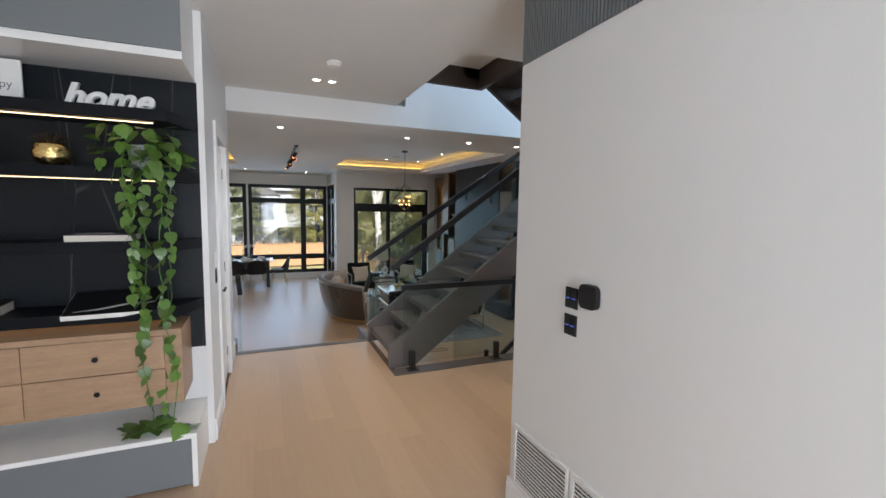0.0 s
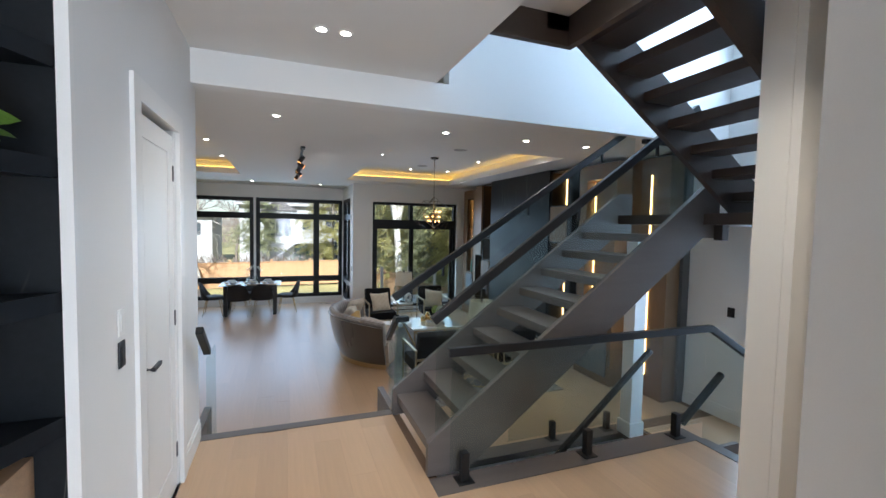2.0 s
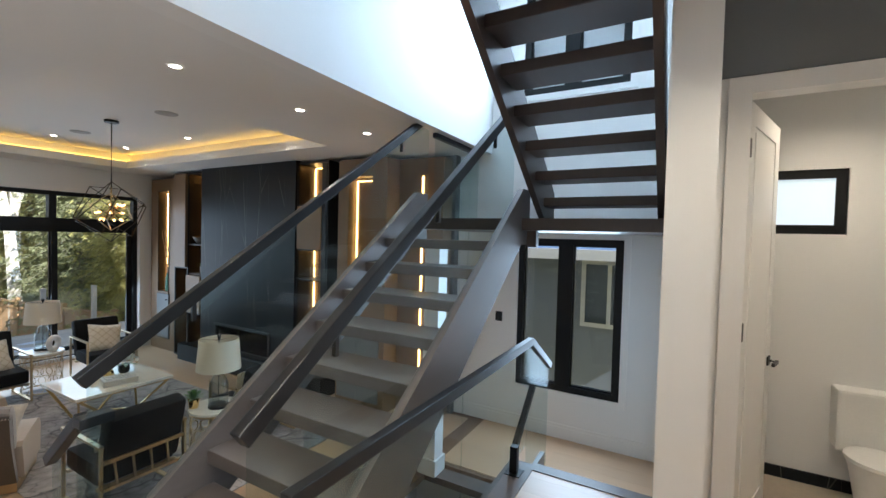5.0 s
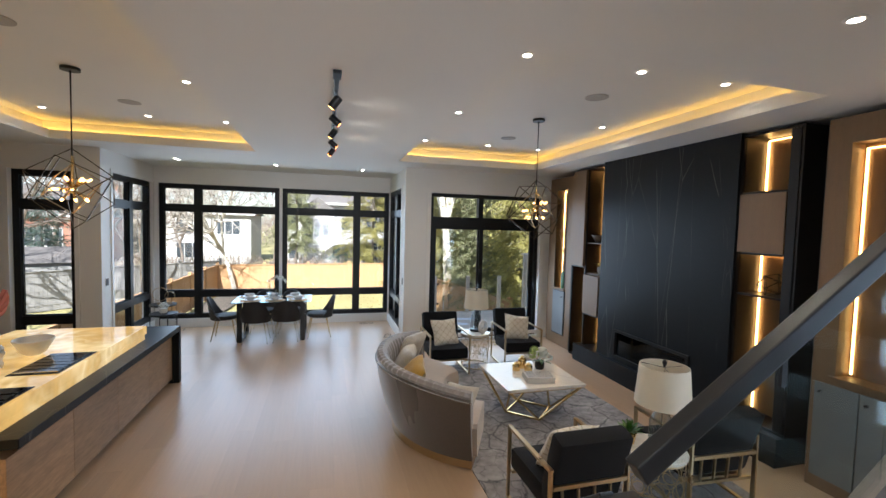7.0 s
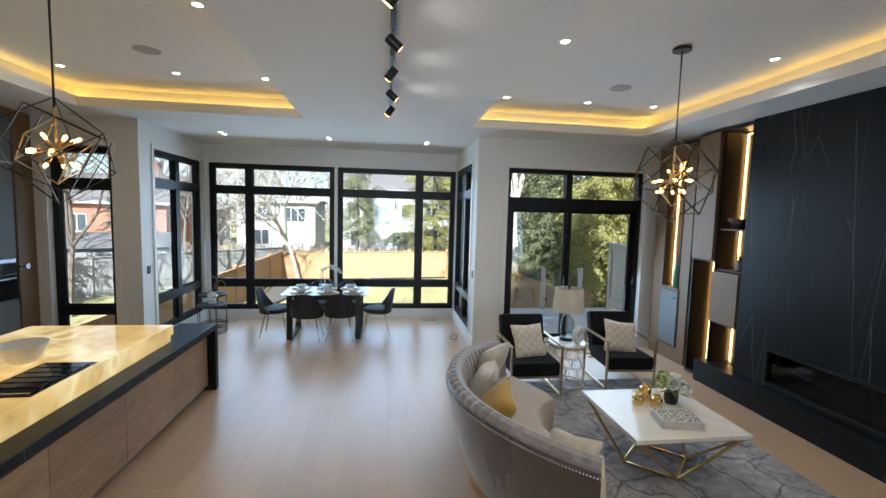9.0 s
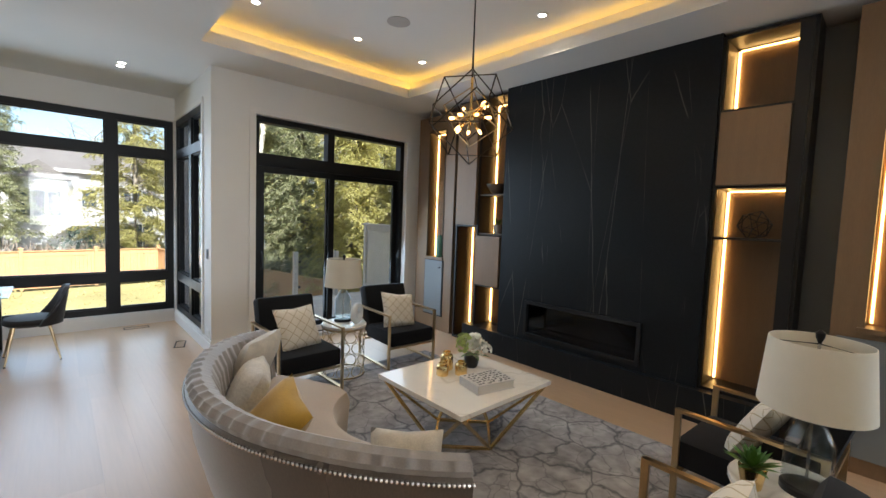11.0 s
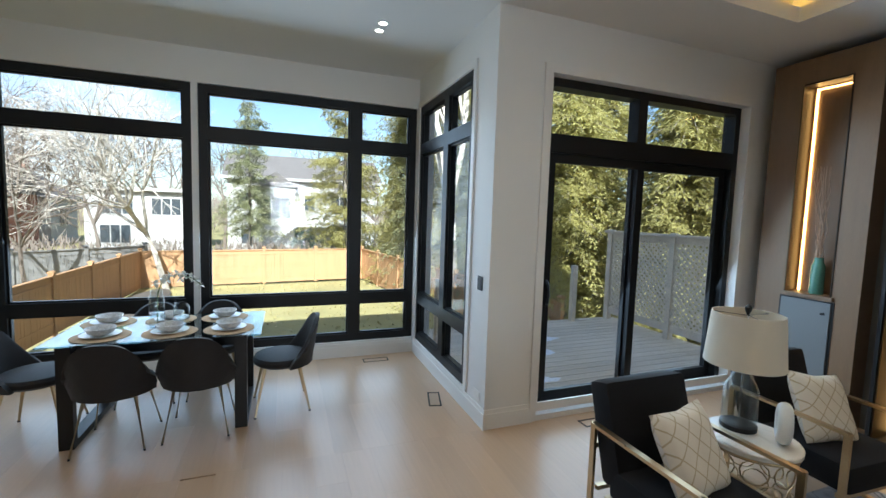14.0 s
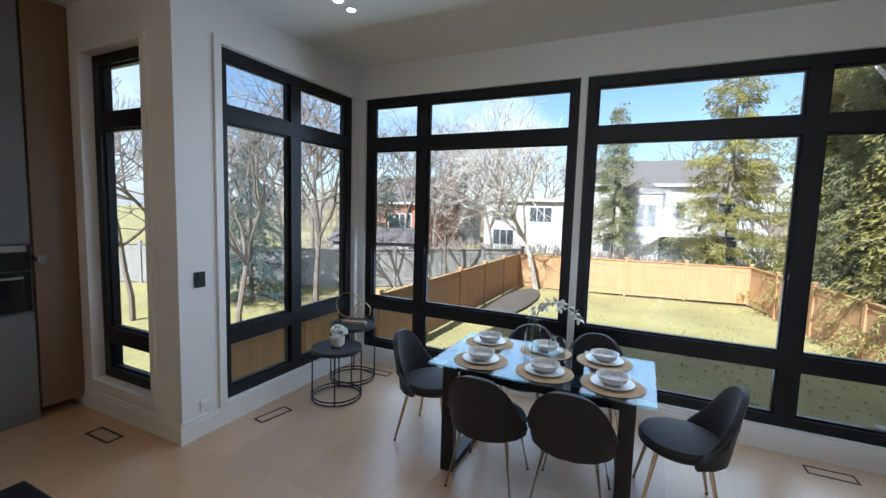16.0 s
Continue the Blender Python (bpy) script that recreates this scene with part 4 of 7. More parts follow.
for m in (VELVET, GREYVELVET):
    m.node_tree.nodes["Principled BSDF"].inputs["Specular IOR Level"].default_value = 0.25


def patterned_cushion():
    """Ivory cloth with a fine ogee lattice in gold thread."""
    mat = material("ivory_lattice", (0.68, 0.62, 0.52), 0.8, 0, 6, 0.05, 200, 0.1)
    t = mat.node_tree
    p, link = t.nodes["Principled BSDF"], t.links.new
    co = t.nodes.new("ShaderNodeTexCoord")
    mp = t.nodes.new("ShaderNodeMapping")
    mp.inputs["Rotation"].default_value, mp.inputs["Scale"].default_value = (0, 0, radians(45)), (13, 13, 0.01)
    link(co.outputs["Object"], mp.inputs[0])
    v = t.nodes.new("ShaderNodeTexVoronoi")
    v.feature, v.inputs["Randomness"].default_value, v.inputs["Scale"].default_value = "DISTANCE_TO_EDGE", 0.0, 1.0
    link(mp.outputs[0], v.inputs["Vector"])
    r = t.nodes.new("ShaderNodeMapRange")
    r.inputs["From Min"].default_value, r.inputs["From Max"].default_value, r.inputs["To Min"].default_value, r.inputs["To Max"].default_value = 0.03, 0.06, 1, 0
    link(v.outputs["Distance"], r.inputs["Value"])
    m = t.nodes.new("ShaderNodeMix")
    m.data_type = "RGBA"
    link(r.outputs[0], m.inputs["Factor"])
    link(p.inputs["Base Color"].links[0].from_socket, m.inputs["A"])
    m.inputs["B"].default_value = (0.46, 0.38, 0.25, 1)
    link(m.outputs["Result"], p.inputs["Base Color"])
    return mat


LATTICE = patterned_cushion()


def pillow_mesh(w, h, t, n=14):
    bm = bmesh.new()
    top, bot = {}, {}
    for i in range(n + 1):
        for j in range(n + 1):
            u, v = 2 * i / n - 1, 2 * j / n - 1
            thick = t / 2 * (max(0, (1 - u**4)) * max(0, (1 - v**4))) ** 0.55
            pinch = 1 - 0.10 * (1 - abs(u * v)) * max(abs(u), abs(v)) ** 3
            x, y = u * w / 2 * pinch, v * h / 2 * pinch
            top[i, j] = bm.verts.new((x, y, thick + 0.006 * noise.noise((x * 9, y * 9, t))))
            bot[i, j] = top[i, j] if i in (0, n) or j in (0, n) else bm.verts.new((x, y, -thick))
    for i in range(n):
        for j in range(n):
            bm.faces.new((top[i, j], top[i + 1, j], top[i + 1, j + 1], top[i, j + 1]))
            try:
                bm.faces.new((bot[i, j], bot[i, j + 1], bot[i + 1, j + 1], bot[i + 1, j]))
            except ValueError:
                pass
    return bm


def pillow(label, place, mat, w, h, t, rx, ry, rz):
    ob = part("throw_pillow", pillow_mesh(w, h, t), mat, None, "", True)
    ob.matrix_basis = pose(*place, rx, ry, rz)
    return tagged(ob, label, "pillow", "throw pillows")


# ---- living room ----
def armchair(x, y, rz, label):
    """Square gilt-framed armchair; local -y is its front."""
    c = thing("armchair", label, "armchair", (x, y, 0.012), rz, "armchairs round the rug")
    for s in (-1, 1):
        bm = bmesh.new()
        a = s * 0.315
        for p, q in (((a, -0.34, 0.0), (a, -0.34, 0.62)), ((a, 0.33, 0.0), (a, 0.33, 0.62))):
            bar(bm, p, q, 0.035, 0.018)
        box(bm, a - 0.0175, a + 0.0175, -0.349, 0.339, 0.602, 0.62)
        box(bm, a - 0.0175, a + 0.0175, -0.331, 0.321, 0.0, 0.016)
        part("arm_frame", bm, BRASS, c, "polished pale gold square arm frame")
    bm = bmesh.new()
    part("seat_rail", box(bm, -0.30, 0.30, -0.335, -0.30, 0.22, 0.245), BRASS, c)
    part("seat_rail", boxed(-0.30, 0.30, 0.20, 0.235, 0.22, 0.245), BRASS, c)
    for k in range(4):
        part("back_slat", bar(bmesh.new(), (-0.2 + 0.13 * k, 0.30, 0.26), (-0.26 + 0.13 * k + 0.1, 0.345, 0.47), 0.02, 0.014), BRASS, c)
    part("back_rail", boxed(-0.30, 0.30, 0.325, 0.35, 0.47, 0.50), BRASS, c)
    part("back_rail", boxed(-0.30, 0.30, 0.29, 0.315, 0.24, 0.265), BRASS, c)
    part("seat", boxed(-0.295, 0.295, -0.36, 0.22, 0.25, 0.42, 0.035), VELVET, c, "black velvet seat cushion", True)
    back = boxed(-0.295, 0.295, -0.075, 0.075, 0, 0.56, 0.04)
    bmesh.ops.transform(back, matrix=pose(0, 0.20, 0.31, -16), verts=back.verts)
    part("backrest", back, VELVET, c, "black velvet backrest", True)
    return c


armchair(2.99, 11.10, 0, "black velvet armchair with square gold frame by the deck door")
armchair(4.30, 11.23, -3, "black velvet armchair with square gold frame by the media wall")
armchair(2.97, 7.52, 180, "black velvet armchair with gold frame, its back to the steps")
armchair(4.30, 7.60, 177, "black velvet armchair with gold frame, its back to the stairs")
pillow("ivory pillow with gold lattice on an armchair", (2.99, 11.08, 0.60), LATTICE, 0.44, 0.44, 0.14, 62, 0, 10)
pillow("ivory pillow with gold lattice on an armchair", (4.30, 11.20, 0.60), LATTICE, 0.44, 0.44, 0.14, 62, 8, -8)
pillow("ivory pillow with gold lattice on an armchair", (2.98, 7.52, 0.59), LATTICE, 0.44, 0.44, 0.14, 60, 0, 184)
pillow("ivory pillow with gold lattice on an armchair", (4.30, 7.60, 0.59), LATTICE, 0.44, 0.44, 0.14, 60, 6, 170)


def sofa():
    cx, cy, R = 3.05, 9.32, 1.35
    s = thing("curved_sofa", "curved taupe velvet sofa with pleated back and gold plinth", "sofa", (cx, cy, 0.012))
    a0, a1, n = radians(119), radians(241), 168

    def sweep(profile, lo=a0, hi=a1, steps=n, pleat=0.0, first=0, last=99):
        bm = bmesh.new()
        rows = []
        for i in range(steps + 1):
            f = i / steps
            a = lo + (hi - lo) * f
            drop = 0.14 * max(0, abs(2 * f - 1) - 0.45) ** 1.6
            w = pleat * (0.6 * math.sin(a * 88) + 0.4 * noise.noise((a * 40, 1, 0)))
            row = []
            for k, (r, z) in enumerate(profile):
                zz = z - (drop if z > 0.5 else 0)
                ww = w if first <= k <= last else 0
                row.append(bm.verts.new(((r + ww) * math.cos(a), (r + ww) * math.sin(a), zz + ww * 0.6)))
            rows.append(row)
        m = len(profile)
        for p, q in zip(rows, rows[1:]):
            for k in range(m):
                bm.faces.new((p[k], p[(k + 1) % m], q[(k + 1) % m], q[k]))
        bm.faces.new(rows[0])
        bm.faces.new(rows[-1][::-1])
        return bm

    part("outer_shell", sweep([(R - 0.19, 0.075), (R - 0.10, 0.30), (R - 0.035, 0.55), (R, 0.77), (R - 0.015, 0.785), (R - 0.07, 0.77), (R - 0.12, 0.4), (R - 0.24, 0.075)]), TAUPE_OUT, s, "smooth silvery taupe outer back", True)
    part("pleated_back", sweep([(R - 0.015, 0.782), (R - 0.008, 0.81), (R - 0.03, 0.84), (R - 0.075, 0.848), (R - 0.125, 0.82), (R - 0.16, 0.74), (R - 0.18, 0.6), (R - 0.20, 0.40), (R - 0.13, 0.40), (R - 0.08, 0.765)], steps=n * 4, pleat=0.009, first=1, last=7), TAUPE, s, "pleated taupe velvet inner back", True)
    part("seat", sweep([(R - 0.82, 0.10), (R - 0.84, 0.34), (R - 0.81, 0.41), (R - 0.74, 0.44), (R - 0.45, 0.45), (R - 0.19, 0.44), (R - 0.17, 0.40), (R - 0.24, 0.10)], radians(117), radians(243)), BEIGE, s, "beige velvet seat cushion", True)
    part("plinth", sweep([(R - 0.78, 0.0), (R - 0.78, 0.075), (R - 0.19, 0.075), (R - 0.19, 0.0)]), BRASS, s, "gold plinth band")
    bm = bmesh.new()
    for i in range(150):
        f = i / 149
        a = a0 + (a1 - a0) * f
        drop = 0.14 * max(0, abs(2 * f - 1) - 0.45) ** 1.6
        bmesh.ops.create_uvsphere(bm, u_segments=6, v_segments=4, radius=0.0095, matrix=Matrix.Translation(((R + 0.003) * math.cos(a), (R + 0.003) * math.sin(a), 0.764 - drop)))
    part("nailhead_trim", bm, STEEL, s, "row of bright nailheads", True)["kind"] = "stuff"


sofa()
pillow("beige patterned throw pillow on the sofa", (2.25, 10.12, 0.66), DAMASK, 0.46, 0.46, 0.16, 66, 0, 224)
pillow("white shaggy fur pillow on the sofa", (2.10, 9.80, 0.60), FUR, 0.42, 0.40, 0.20, 60, 0, 250)
pillow("mustard velvet pillow on the sofa", (2.11, 9.36, 0.57), MUSTARD, 0.42, 0.42, 0.17, 50, 14, 262)
pillow("beige patterned throw pillow on the sofa", (2.44, 8.62, 0.54), DAMASK, 0.36, 0.36, 0.15, 52, 0, 318)


def rug_material():
    """Short pile in blotched greys, crossed by branching dark cracks."""
    mat = material("marbled_rug", (0.30, 0.285, 0.285), 0.95, 0, 2.6, 0.62, 11, 0.0)
    t = mat.node_tree
    p, link = t.nodes["Principled BSDF"], t.links.new
    co, wob, add = t.nodes.new("ShaderNodeTexCoord"), t.nodes.new("ShaderNodeTexNoise"), t.nodes.new("ShaderNodeVectorMath")
    wob.inputs["Scale"].default_value, wob.inputs["Detail"].default_value = 3.0, 5
    add.operation, add.inputs[1].default_value = "MULTIPLY_ADD", (0.32, 0.32, 0.32)
    link(co.outputs["Object"], wob.inputs["Vector"])
    link(wob.outputs["Color"], add.inputs[0])
    link(co.outputs["Object"], add.inputs[2])
    last = p.inputs["Base Color"].links[0].from_socket
    for scale, width, dark in ((2.3, 0.035, 0.8), (5.2, 0.03, 0.5)):
        v, r, m = t.nodes.new("ShaderNodeTexVoronoi"), t.nodes.new("ShaderNodeMapRange"), t.nodes.new("ShaderNodeMix")
        v.feature, v.inputs["Scale"].default_value = "DISTANCE_TO_EDGE", scale
        link(add.outputs[0], v.inputs["Vector"])
        r.inputs["From Max"].default_value, r.inputs["To Min"].default_value, r.inputs["To Max"].default_value = width, dark, 0.0
        link(v.outputs["Distance"], r.inputs["Value"])
        m.data_type = "RGBA"
        m.inputs["B"].default_value = (0.05, 0.05, 0.06, 1)
        link(r.outputs[0], m.inputs["Factor"])
        link(last, m.inputs["A"])
        last = m.outputs["Result"]
    link(last, p.inputs["Base Color"])
    pile, bp = t.nodes.new("ShaderNodeTexNoise"), t.nodes.new("ShaderNodeBump")
    pile.inputs["Scale"].default_value = 260
    bp.inputs["Strength"].default_value, bp.inputs["Distance"].default_value = 0.5, 0.004
    link(co.outputs["Object"], pile.inputs["Vector"])
    link(pile.outputs[0], bp.inputs["Height"])
    link(bp.outputs[0], p.inputs["Normal"])
    return mat


rug = tagged(part("area_rug", boxed(2.49, 4.77, 6.75, 11.22, 0.0, 0.012, 0.004), rug_material()), "grey marbled rug with dark veins on the oak floor", "rug")

t = thing("coffee_table", "square marble coffee table on a faceted gold frame", "coffee table", (3.61, 9.375, 0.012))
part("tabletop", boxed(-0.50, 0.50, -0.465, 0.465, 0.435, 0.47, 0.004), WHITESTONE, t, "white marble top")
bm = bmesh.new()
low = [Vector(p) for p in ((0.30, 0.0, 0.012), (0.0, 0.29, 0.012), (-0.30, 0.0, 0.012), (0.0, -0.29, 0.012))]
top = [Vector(p) for p in ((0.46, 0.43, 0.425), (-0.46, 0.43, 0.425), (-0.46, -0.43, 0.425), (0.46, -0.43, 0.425))]
for k in range(4):
    bar(bm, low[k], low[(k + 1) % 4], 0.02, 0.02)
    bar(bm, top[k], top[(k + 1) % 4], 0.02, 0.02)
    bar(bm, low[k], top[k], 0.02, 0.02)
    bar(bm, low[k], top[(k + 3) % 4], 0.02, 0.02)
part("gold_frame", bm, GOLD, t, "polished gold faceted frame")


def jar(x, y, h, r):
    j = thing("gold_jar", "small ribbed gold jar on the coffee table", "jar", (x, y, 0.482), 0, "gold jars")
    part("body", lathe(bmesh.new(), [(r * 0.9, 0), (r, 0.01), (r, h * 0.7), (r * 0.85, h * 0.82), (r * 0.55, h * 0.86), (r * 0.6, h), (r * 0.45, h), (r * 0.4, h * 0.86)], 20), GOLD, j, "", True)


jar(3.50, 9.52, 0.10, 0.05)
jar(3.62, 9.60, 0.15, 0.055)
jar(3.63, 9.44, 0.11, 0.05)


def ball_flowers(parent, x, y, z, count, spread, size, seed, mat):
    r = random.Random(seed)
    for k in range(count):
        a, e = r.random() * 6.283, r.random()
        bm = bmesh.new()
        c = Vector((x + spread * math.cos(a) * e, y + spread * math.sin(a) * e, z + spread * 0.7 * (1 - e * e)))
        for q in range(26):
            d = Vector((r.gauss(0, 1), r.gauss(0, 1), r.gauss(0, 1) + 0.3)).normalized()
            s = size * (0.8 + 0.4 * r.random())
            u, v = ring_frame(d)
            p = c + d * s
            w = s * 0.42
            bm.faces.new([bm.verts.new(p + u * w), bm.verts.new(p + v * w + d * w * 0.3), bm.verts.new(p - u * w), bm.verts.new(p - v * w + d * w * 0.3)])
        part("bloom", bm, mat, parent)


f = thing("flower_vase", "white and green hydrangeas in a black glass vase", "flowers", (3.83, 9.52, 0.482))
part("vase", lathe(bmesh.new(), [(0.05, 0), (0.062, 0.03), (0.06, 0.10), (0.056, 0.10), (0.055, 0.03), (0, 0.02)], 20), BLACK, f, "dark glass vase", True)
ball_flowers(f, 0.02, -0.01, 0.15, 8, 0.095, 0.055, 4, PETAL)
LIME = material("lime_petal", (0.42, 0.52, 0.16), 0.6, 0, 14, 0.15, 80, 0.1)
ball_flowers(f, -0.05, 0.04, 0.19, 3, 0.06, 0.05, 9, LIME)


def leaf_blade(bm, base, d, length, width, curl=0.25):
    d = d.normalized()
    side = d.cross(Vector((0, 0, 1)))
    side = side.normalized() if side.length > 1e-3 else Vector((1, 0, 0))
    up = side.cross(d)
    pts = []
    for k, w in ((0, 0.15), (0.3, 1.0), (0.65, 0.8), (1.0, 0.03)):
        c = base + d * length * k - Vector((0, 0, curl * length * k * k))
        pts.append((bm.verts.new(c - side * width * w / 2 + up * 0.1 * width * w), bm.verts.new(c), bm.verts.new(c + side * width * w / 2 + up * 0.1 * width * w)))
    for a, b in zip(pts, pts[1:]):
        bm.faces.new((a[0], a[1], b[1], b[0]))
        bm.faces.new((a[1], a[2], b[2], b[1]))


bm = bmesh.new()
for k in range(5):
    leaf_blade(bm, Vector((0.03, 0, 0.09)), Vector((math.cos(k * 1.3 - 1), math.sin(k * 1.3 - 1), 0.25)), 0.15, 0.045)
part("leaves", bm, LEAF, f, "", True)

b = thing("coffee_table_book", "thick white book with black patterned cover", "book", (3.62, 9.15, 0.482), -12)
part("cover", box(box(box(bmesh.new(), -0.17, 0.17, -0.12, 0.12, 0, 0.006), -0.17, 0.17, -0.12, 0.12, 0.06, 0.066), -0.17, -0.164, -0.12, 0.12, 0.006, 0.06), material("book_cloth", (0.55, 0.53, 0.5), 0.6), b)
part("page_block", boxed(-0.162, 0.162, -0.113, 0.113, 0.006, 0.06), material("paper", (0.66, 0.62, 0.55), 0.8, 0, 3, 0.04, 300, 0.2, (1, 1, 60)), b)
bm, r = bmesh.new(), random.Random(3)
for i in range(9):
    for j in range(6):
        x, y = -0.145 + i * 0.034 + r.random() * 0.01, -0.10 + j * 0.036 + r.random() * 0.01
        box(bm, x, x + 0.022, y, y + 0.014, 0.066, 0.0668, 0, Matrix.Translation((x, y, 0)) @ pose(0, 0, 0, 0, 0, r.uniform(-40, 40)) @ Matrix.Translation((-x, -y, 0)))
part("cover_print", bm, BLACK, b)["kind"] = "stuff"


def table_lamp(x, y, z, label):
    l = thing("table_lamp", label, "lamp", (x, y, z), 0, "table lamps")
    part("base", lathe(bmesh.new(), [(0.095, 0), (0.095, 0.025), (0.085, 0.03), (0, 0.03)], 28), BLACK, l, "", True)
    part("glass_body", lathe(bmesh.new(), [(0.085, 0.032), (0.092, 0.06), (0.088, 0.24), (0.05, 0.32), (0.022, 0.345), (0.02, 0.37), (0.017, 0.37), (0.018, 0.345), (0.046, 0.315), (0.083, 0.24), (0.087, 0.06)], 28), CRACKLE, l, "clear crackled glass bottle", True)
    part("stem", tube(bmesh.new(), [(0, 0, 0.03), (0, 0, 0.70)], 0.006), STEEL, l)
    part("shade", lathe(bmesh.new(), [(0.205, 0.385), (0.180, 0.685), (0.176, 0.685), (0.201, 0.385)], 40, closed=True), LINEN, l, "cream linen drum shade", True)
    bm = bmesh.new()
    for k in range(3):
        tube(bm, [(0, 0, 0.672), (0.178 * math.cos(k * 2.09), 0.178 * math.sin(k * 2.09), 0.672)], 0.003, 6)
    part("spider", bm, BLACK, l)
    part("finial", lathe(bmesh.new(), [(0.004, 0.67), (0.016, 0.70), (0.018, 0.72), (0, 0.74)], 14), BLACK, l, "", True)


CRACKLE = glassy("crackled_glass", (0.88, 0.90, 0.90), 1.0, 0.1)
TABLES = ((3.53, 11.14, "by the deck door"), (3.70, 7.38, "between the armchairs"))
for x, y, where in TABLES:
    s = thing("side_table", "round marble side table on a gold lattice, " + where, "side table", (x, y, 0.012), 0, "side tables")
    part("tabletop", lathe(bmesh.new(), [(0.235, 0.525), (0.24, 0.53), (0.24, 0.548), (0.235, 0.553), (0, 0.553)], 40), WHITESTONE, s, "white marble top", True)
    bm = bmesh.new()
    for z in (0.012, 0.515):
        tube(bm, [(0.225 * math.cos(k * 0.157), 0.225 * math.sin(k * 0.157), z) for k in range(41)], 0.009, 6)
    for row in range(4):
        for k in range(9):
            a = 2 * math.pi * (k + 0.5 * (row % 2)) / 9
            ring = []
            for q in range(13):
                w = 2 * math.pi * q / 12
                aa = a + 0.30 * math.cos(w)
                ring.append((0.222 * math.cos(aa), 0.222 * math.sin(aa), 0.075 + row * 0.125 + 0.066 * math.sin(w)))
            tube(bm, ring, 0.0042, 5)
    part("lattice", bm, BRASS, s, "open lattice of gold rings", True)
table_lamp(3.57, 11.24, 0.565, "glass table lamp with cream shade by the deck door")
table_lamp(3.70, 7.33, 0.565, "glass table lamp with cream shade between the armchairs")
o = tagged(part("ring_ornament", lathe(bmesh.new(), [(0.045 + 0.035 + 0.035 * math.cos(k * 0.5236), 0.035 * math.sin(k * 0.5236)) for k in range(12)], 28, closed=True), CERAMIC, None, "", True), "white ceramic ring ornament on the side table", "ornament")
o.matrix_basis = pose(3.62, 11.03, 0.68, 90, 0, 35)
s = thing("potted_succulent", "green succulent in a small gold pot", "plant", (3.55, 7.50, 0.565))
part("pot", lathe(bmesh.new(), [(0.04, 0), (0.055, 0.09), (0.05, 0.09), (0.045, 0.08), (0, 0.08)], 22), GOLD, s, "", True)
bm, r = bmesh.new(), random.Random(8)
for k in range(34):
    a, e = k * 2.4, 0.15 + 0.8 * k / 34
    leaf_blade(bm, Vector((0, 0, 0.085)), Vector((math.cos(a) * e, math.sin(a) * e, 1.15 - e)), 0.10 + 0.03 * e, 0.034, 0.05)
part("leaves", bm, LEAF, s, "", True)


# ---- things on the media wall ----
v = thing("floor_vase", "green glass bottle with tall dried branches", "vase", (5.675, 12.02, 1.136))
part("bottle", lathe(bmesh.new(), [(0.05, 0), (0.055, 0.02), (0.052, 0.26), (0.035, 0.30), (0.035, 0.34), (0.03, 0.34), (0.03, 0.29), (0.048, 0.25), (0.05, 0.02)], 20), material("green_glass", (0.10, 0.24, 0.18), 0.1, 0, 8, 0.2, 50, 0.0), v, "", True)
r, DRIED = random.Random(12), material("dried_twig", (0.40, 0.27, 0.18), 0.8)
for k in range(9):
    x, y, p = 0.0, 0.0, []
    for q in range(9):
        p.append((x, y, 0.25 + q * 0.115))
        x, y = x + r.uniform(-0.025, 0.025), y + r.uniform(-0.03, 0.03)
    part("branch", tube(bmesh.new(), p, [0.006 - 0.0005 * q for q in range(9)], 5), DRIED, v, "", True)
bw = tagged(part("bronze_bowl", lathe(bmesh.new(), [(0.05, 0), (0.10, 0.02), (0.17, 0.13), (0.165, 0.13), (0.095, 0.03), (0, 0.015)], 28), material("dark_pewter", (0.12, 0.10, 0.08), 0.3, 0.9), None, "", True), "dark metal bowl on a shelf", "bowl")
bw.location = (5.635, 10.83, 2.081)
pl = thing("shelf_plant", "small spiky plant in a grey pot on a shelf", "plant", (5.65, 10.82, 1.557))
part("pot", lathe(bmesh.new(), [(0.05, 0), (0.065, 0.03), (0.07, 0.12), (0.06, 0.12), (0, 0.10)], 20), material("concrete_pot", (0.30, 0.28, 0.26), 0.8), pl, "", True)
bm = bmesh.new()
for k in range(26):
    a = k * 2.4
    leaf_blade(bm, Vector((0, 0, 0.11)), Vector((math.cos(a), math.sin(a), 0.5 + 0.5 * (k % 3))), 0.17, 0.02, 0.3)
part("leaves", bm, LEAF, pl, "", True)


def wire_gem(x, y, z, r, label, half=False):
    bm = bmesh.new()
    bmesh.ops.create_icosphere(bm, subdivisions=1, radius=r)
    edges = [(e.verts[0].co.copy(), e.verts[1].co.copy()) for e in bm.edges]
    bm.free()
    bm = bmesh.new()
    for a, b in edges:
        tube(bm, [a, b], 0.005, 6)
    ob = tagged(part("wire_ornament", bm, BLACK), label, "ornament", "wire ornaments")
    ob.matrix_basis = pose(x, y, z + r * 0.86, 20, 10, 15)


wire_gem(5.66, 7.99, 1.655, 0.13, "black wire polyhedron on a shelf")
bm = bmesh.new()
for k in range(9):
    a = math.pi * k / 8
    tube(bm, [(0, 0, 0), (0, 0.13 * math.cos(a), 0.02 + 0.10 * math.sin(a))], 0.004, 5)
ob = tagged(part("wire_ornament", bm, BLACK), "black wire fan ornament on a low shelf", "ornament", "wire ornaments")
ob.location = (5.66, 10.82, 0.30)


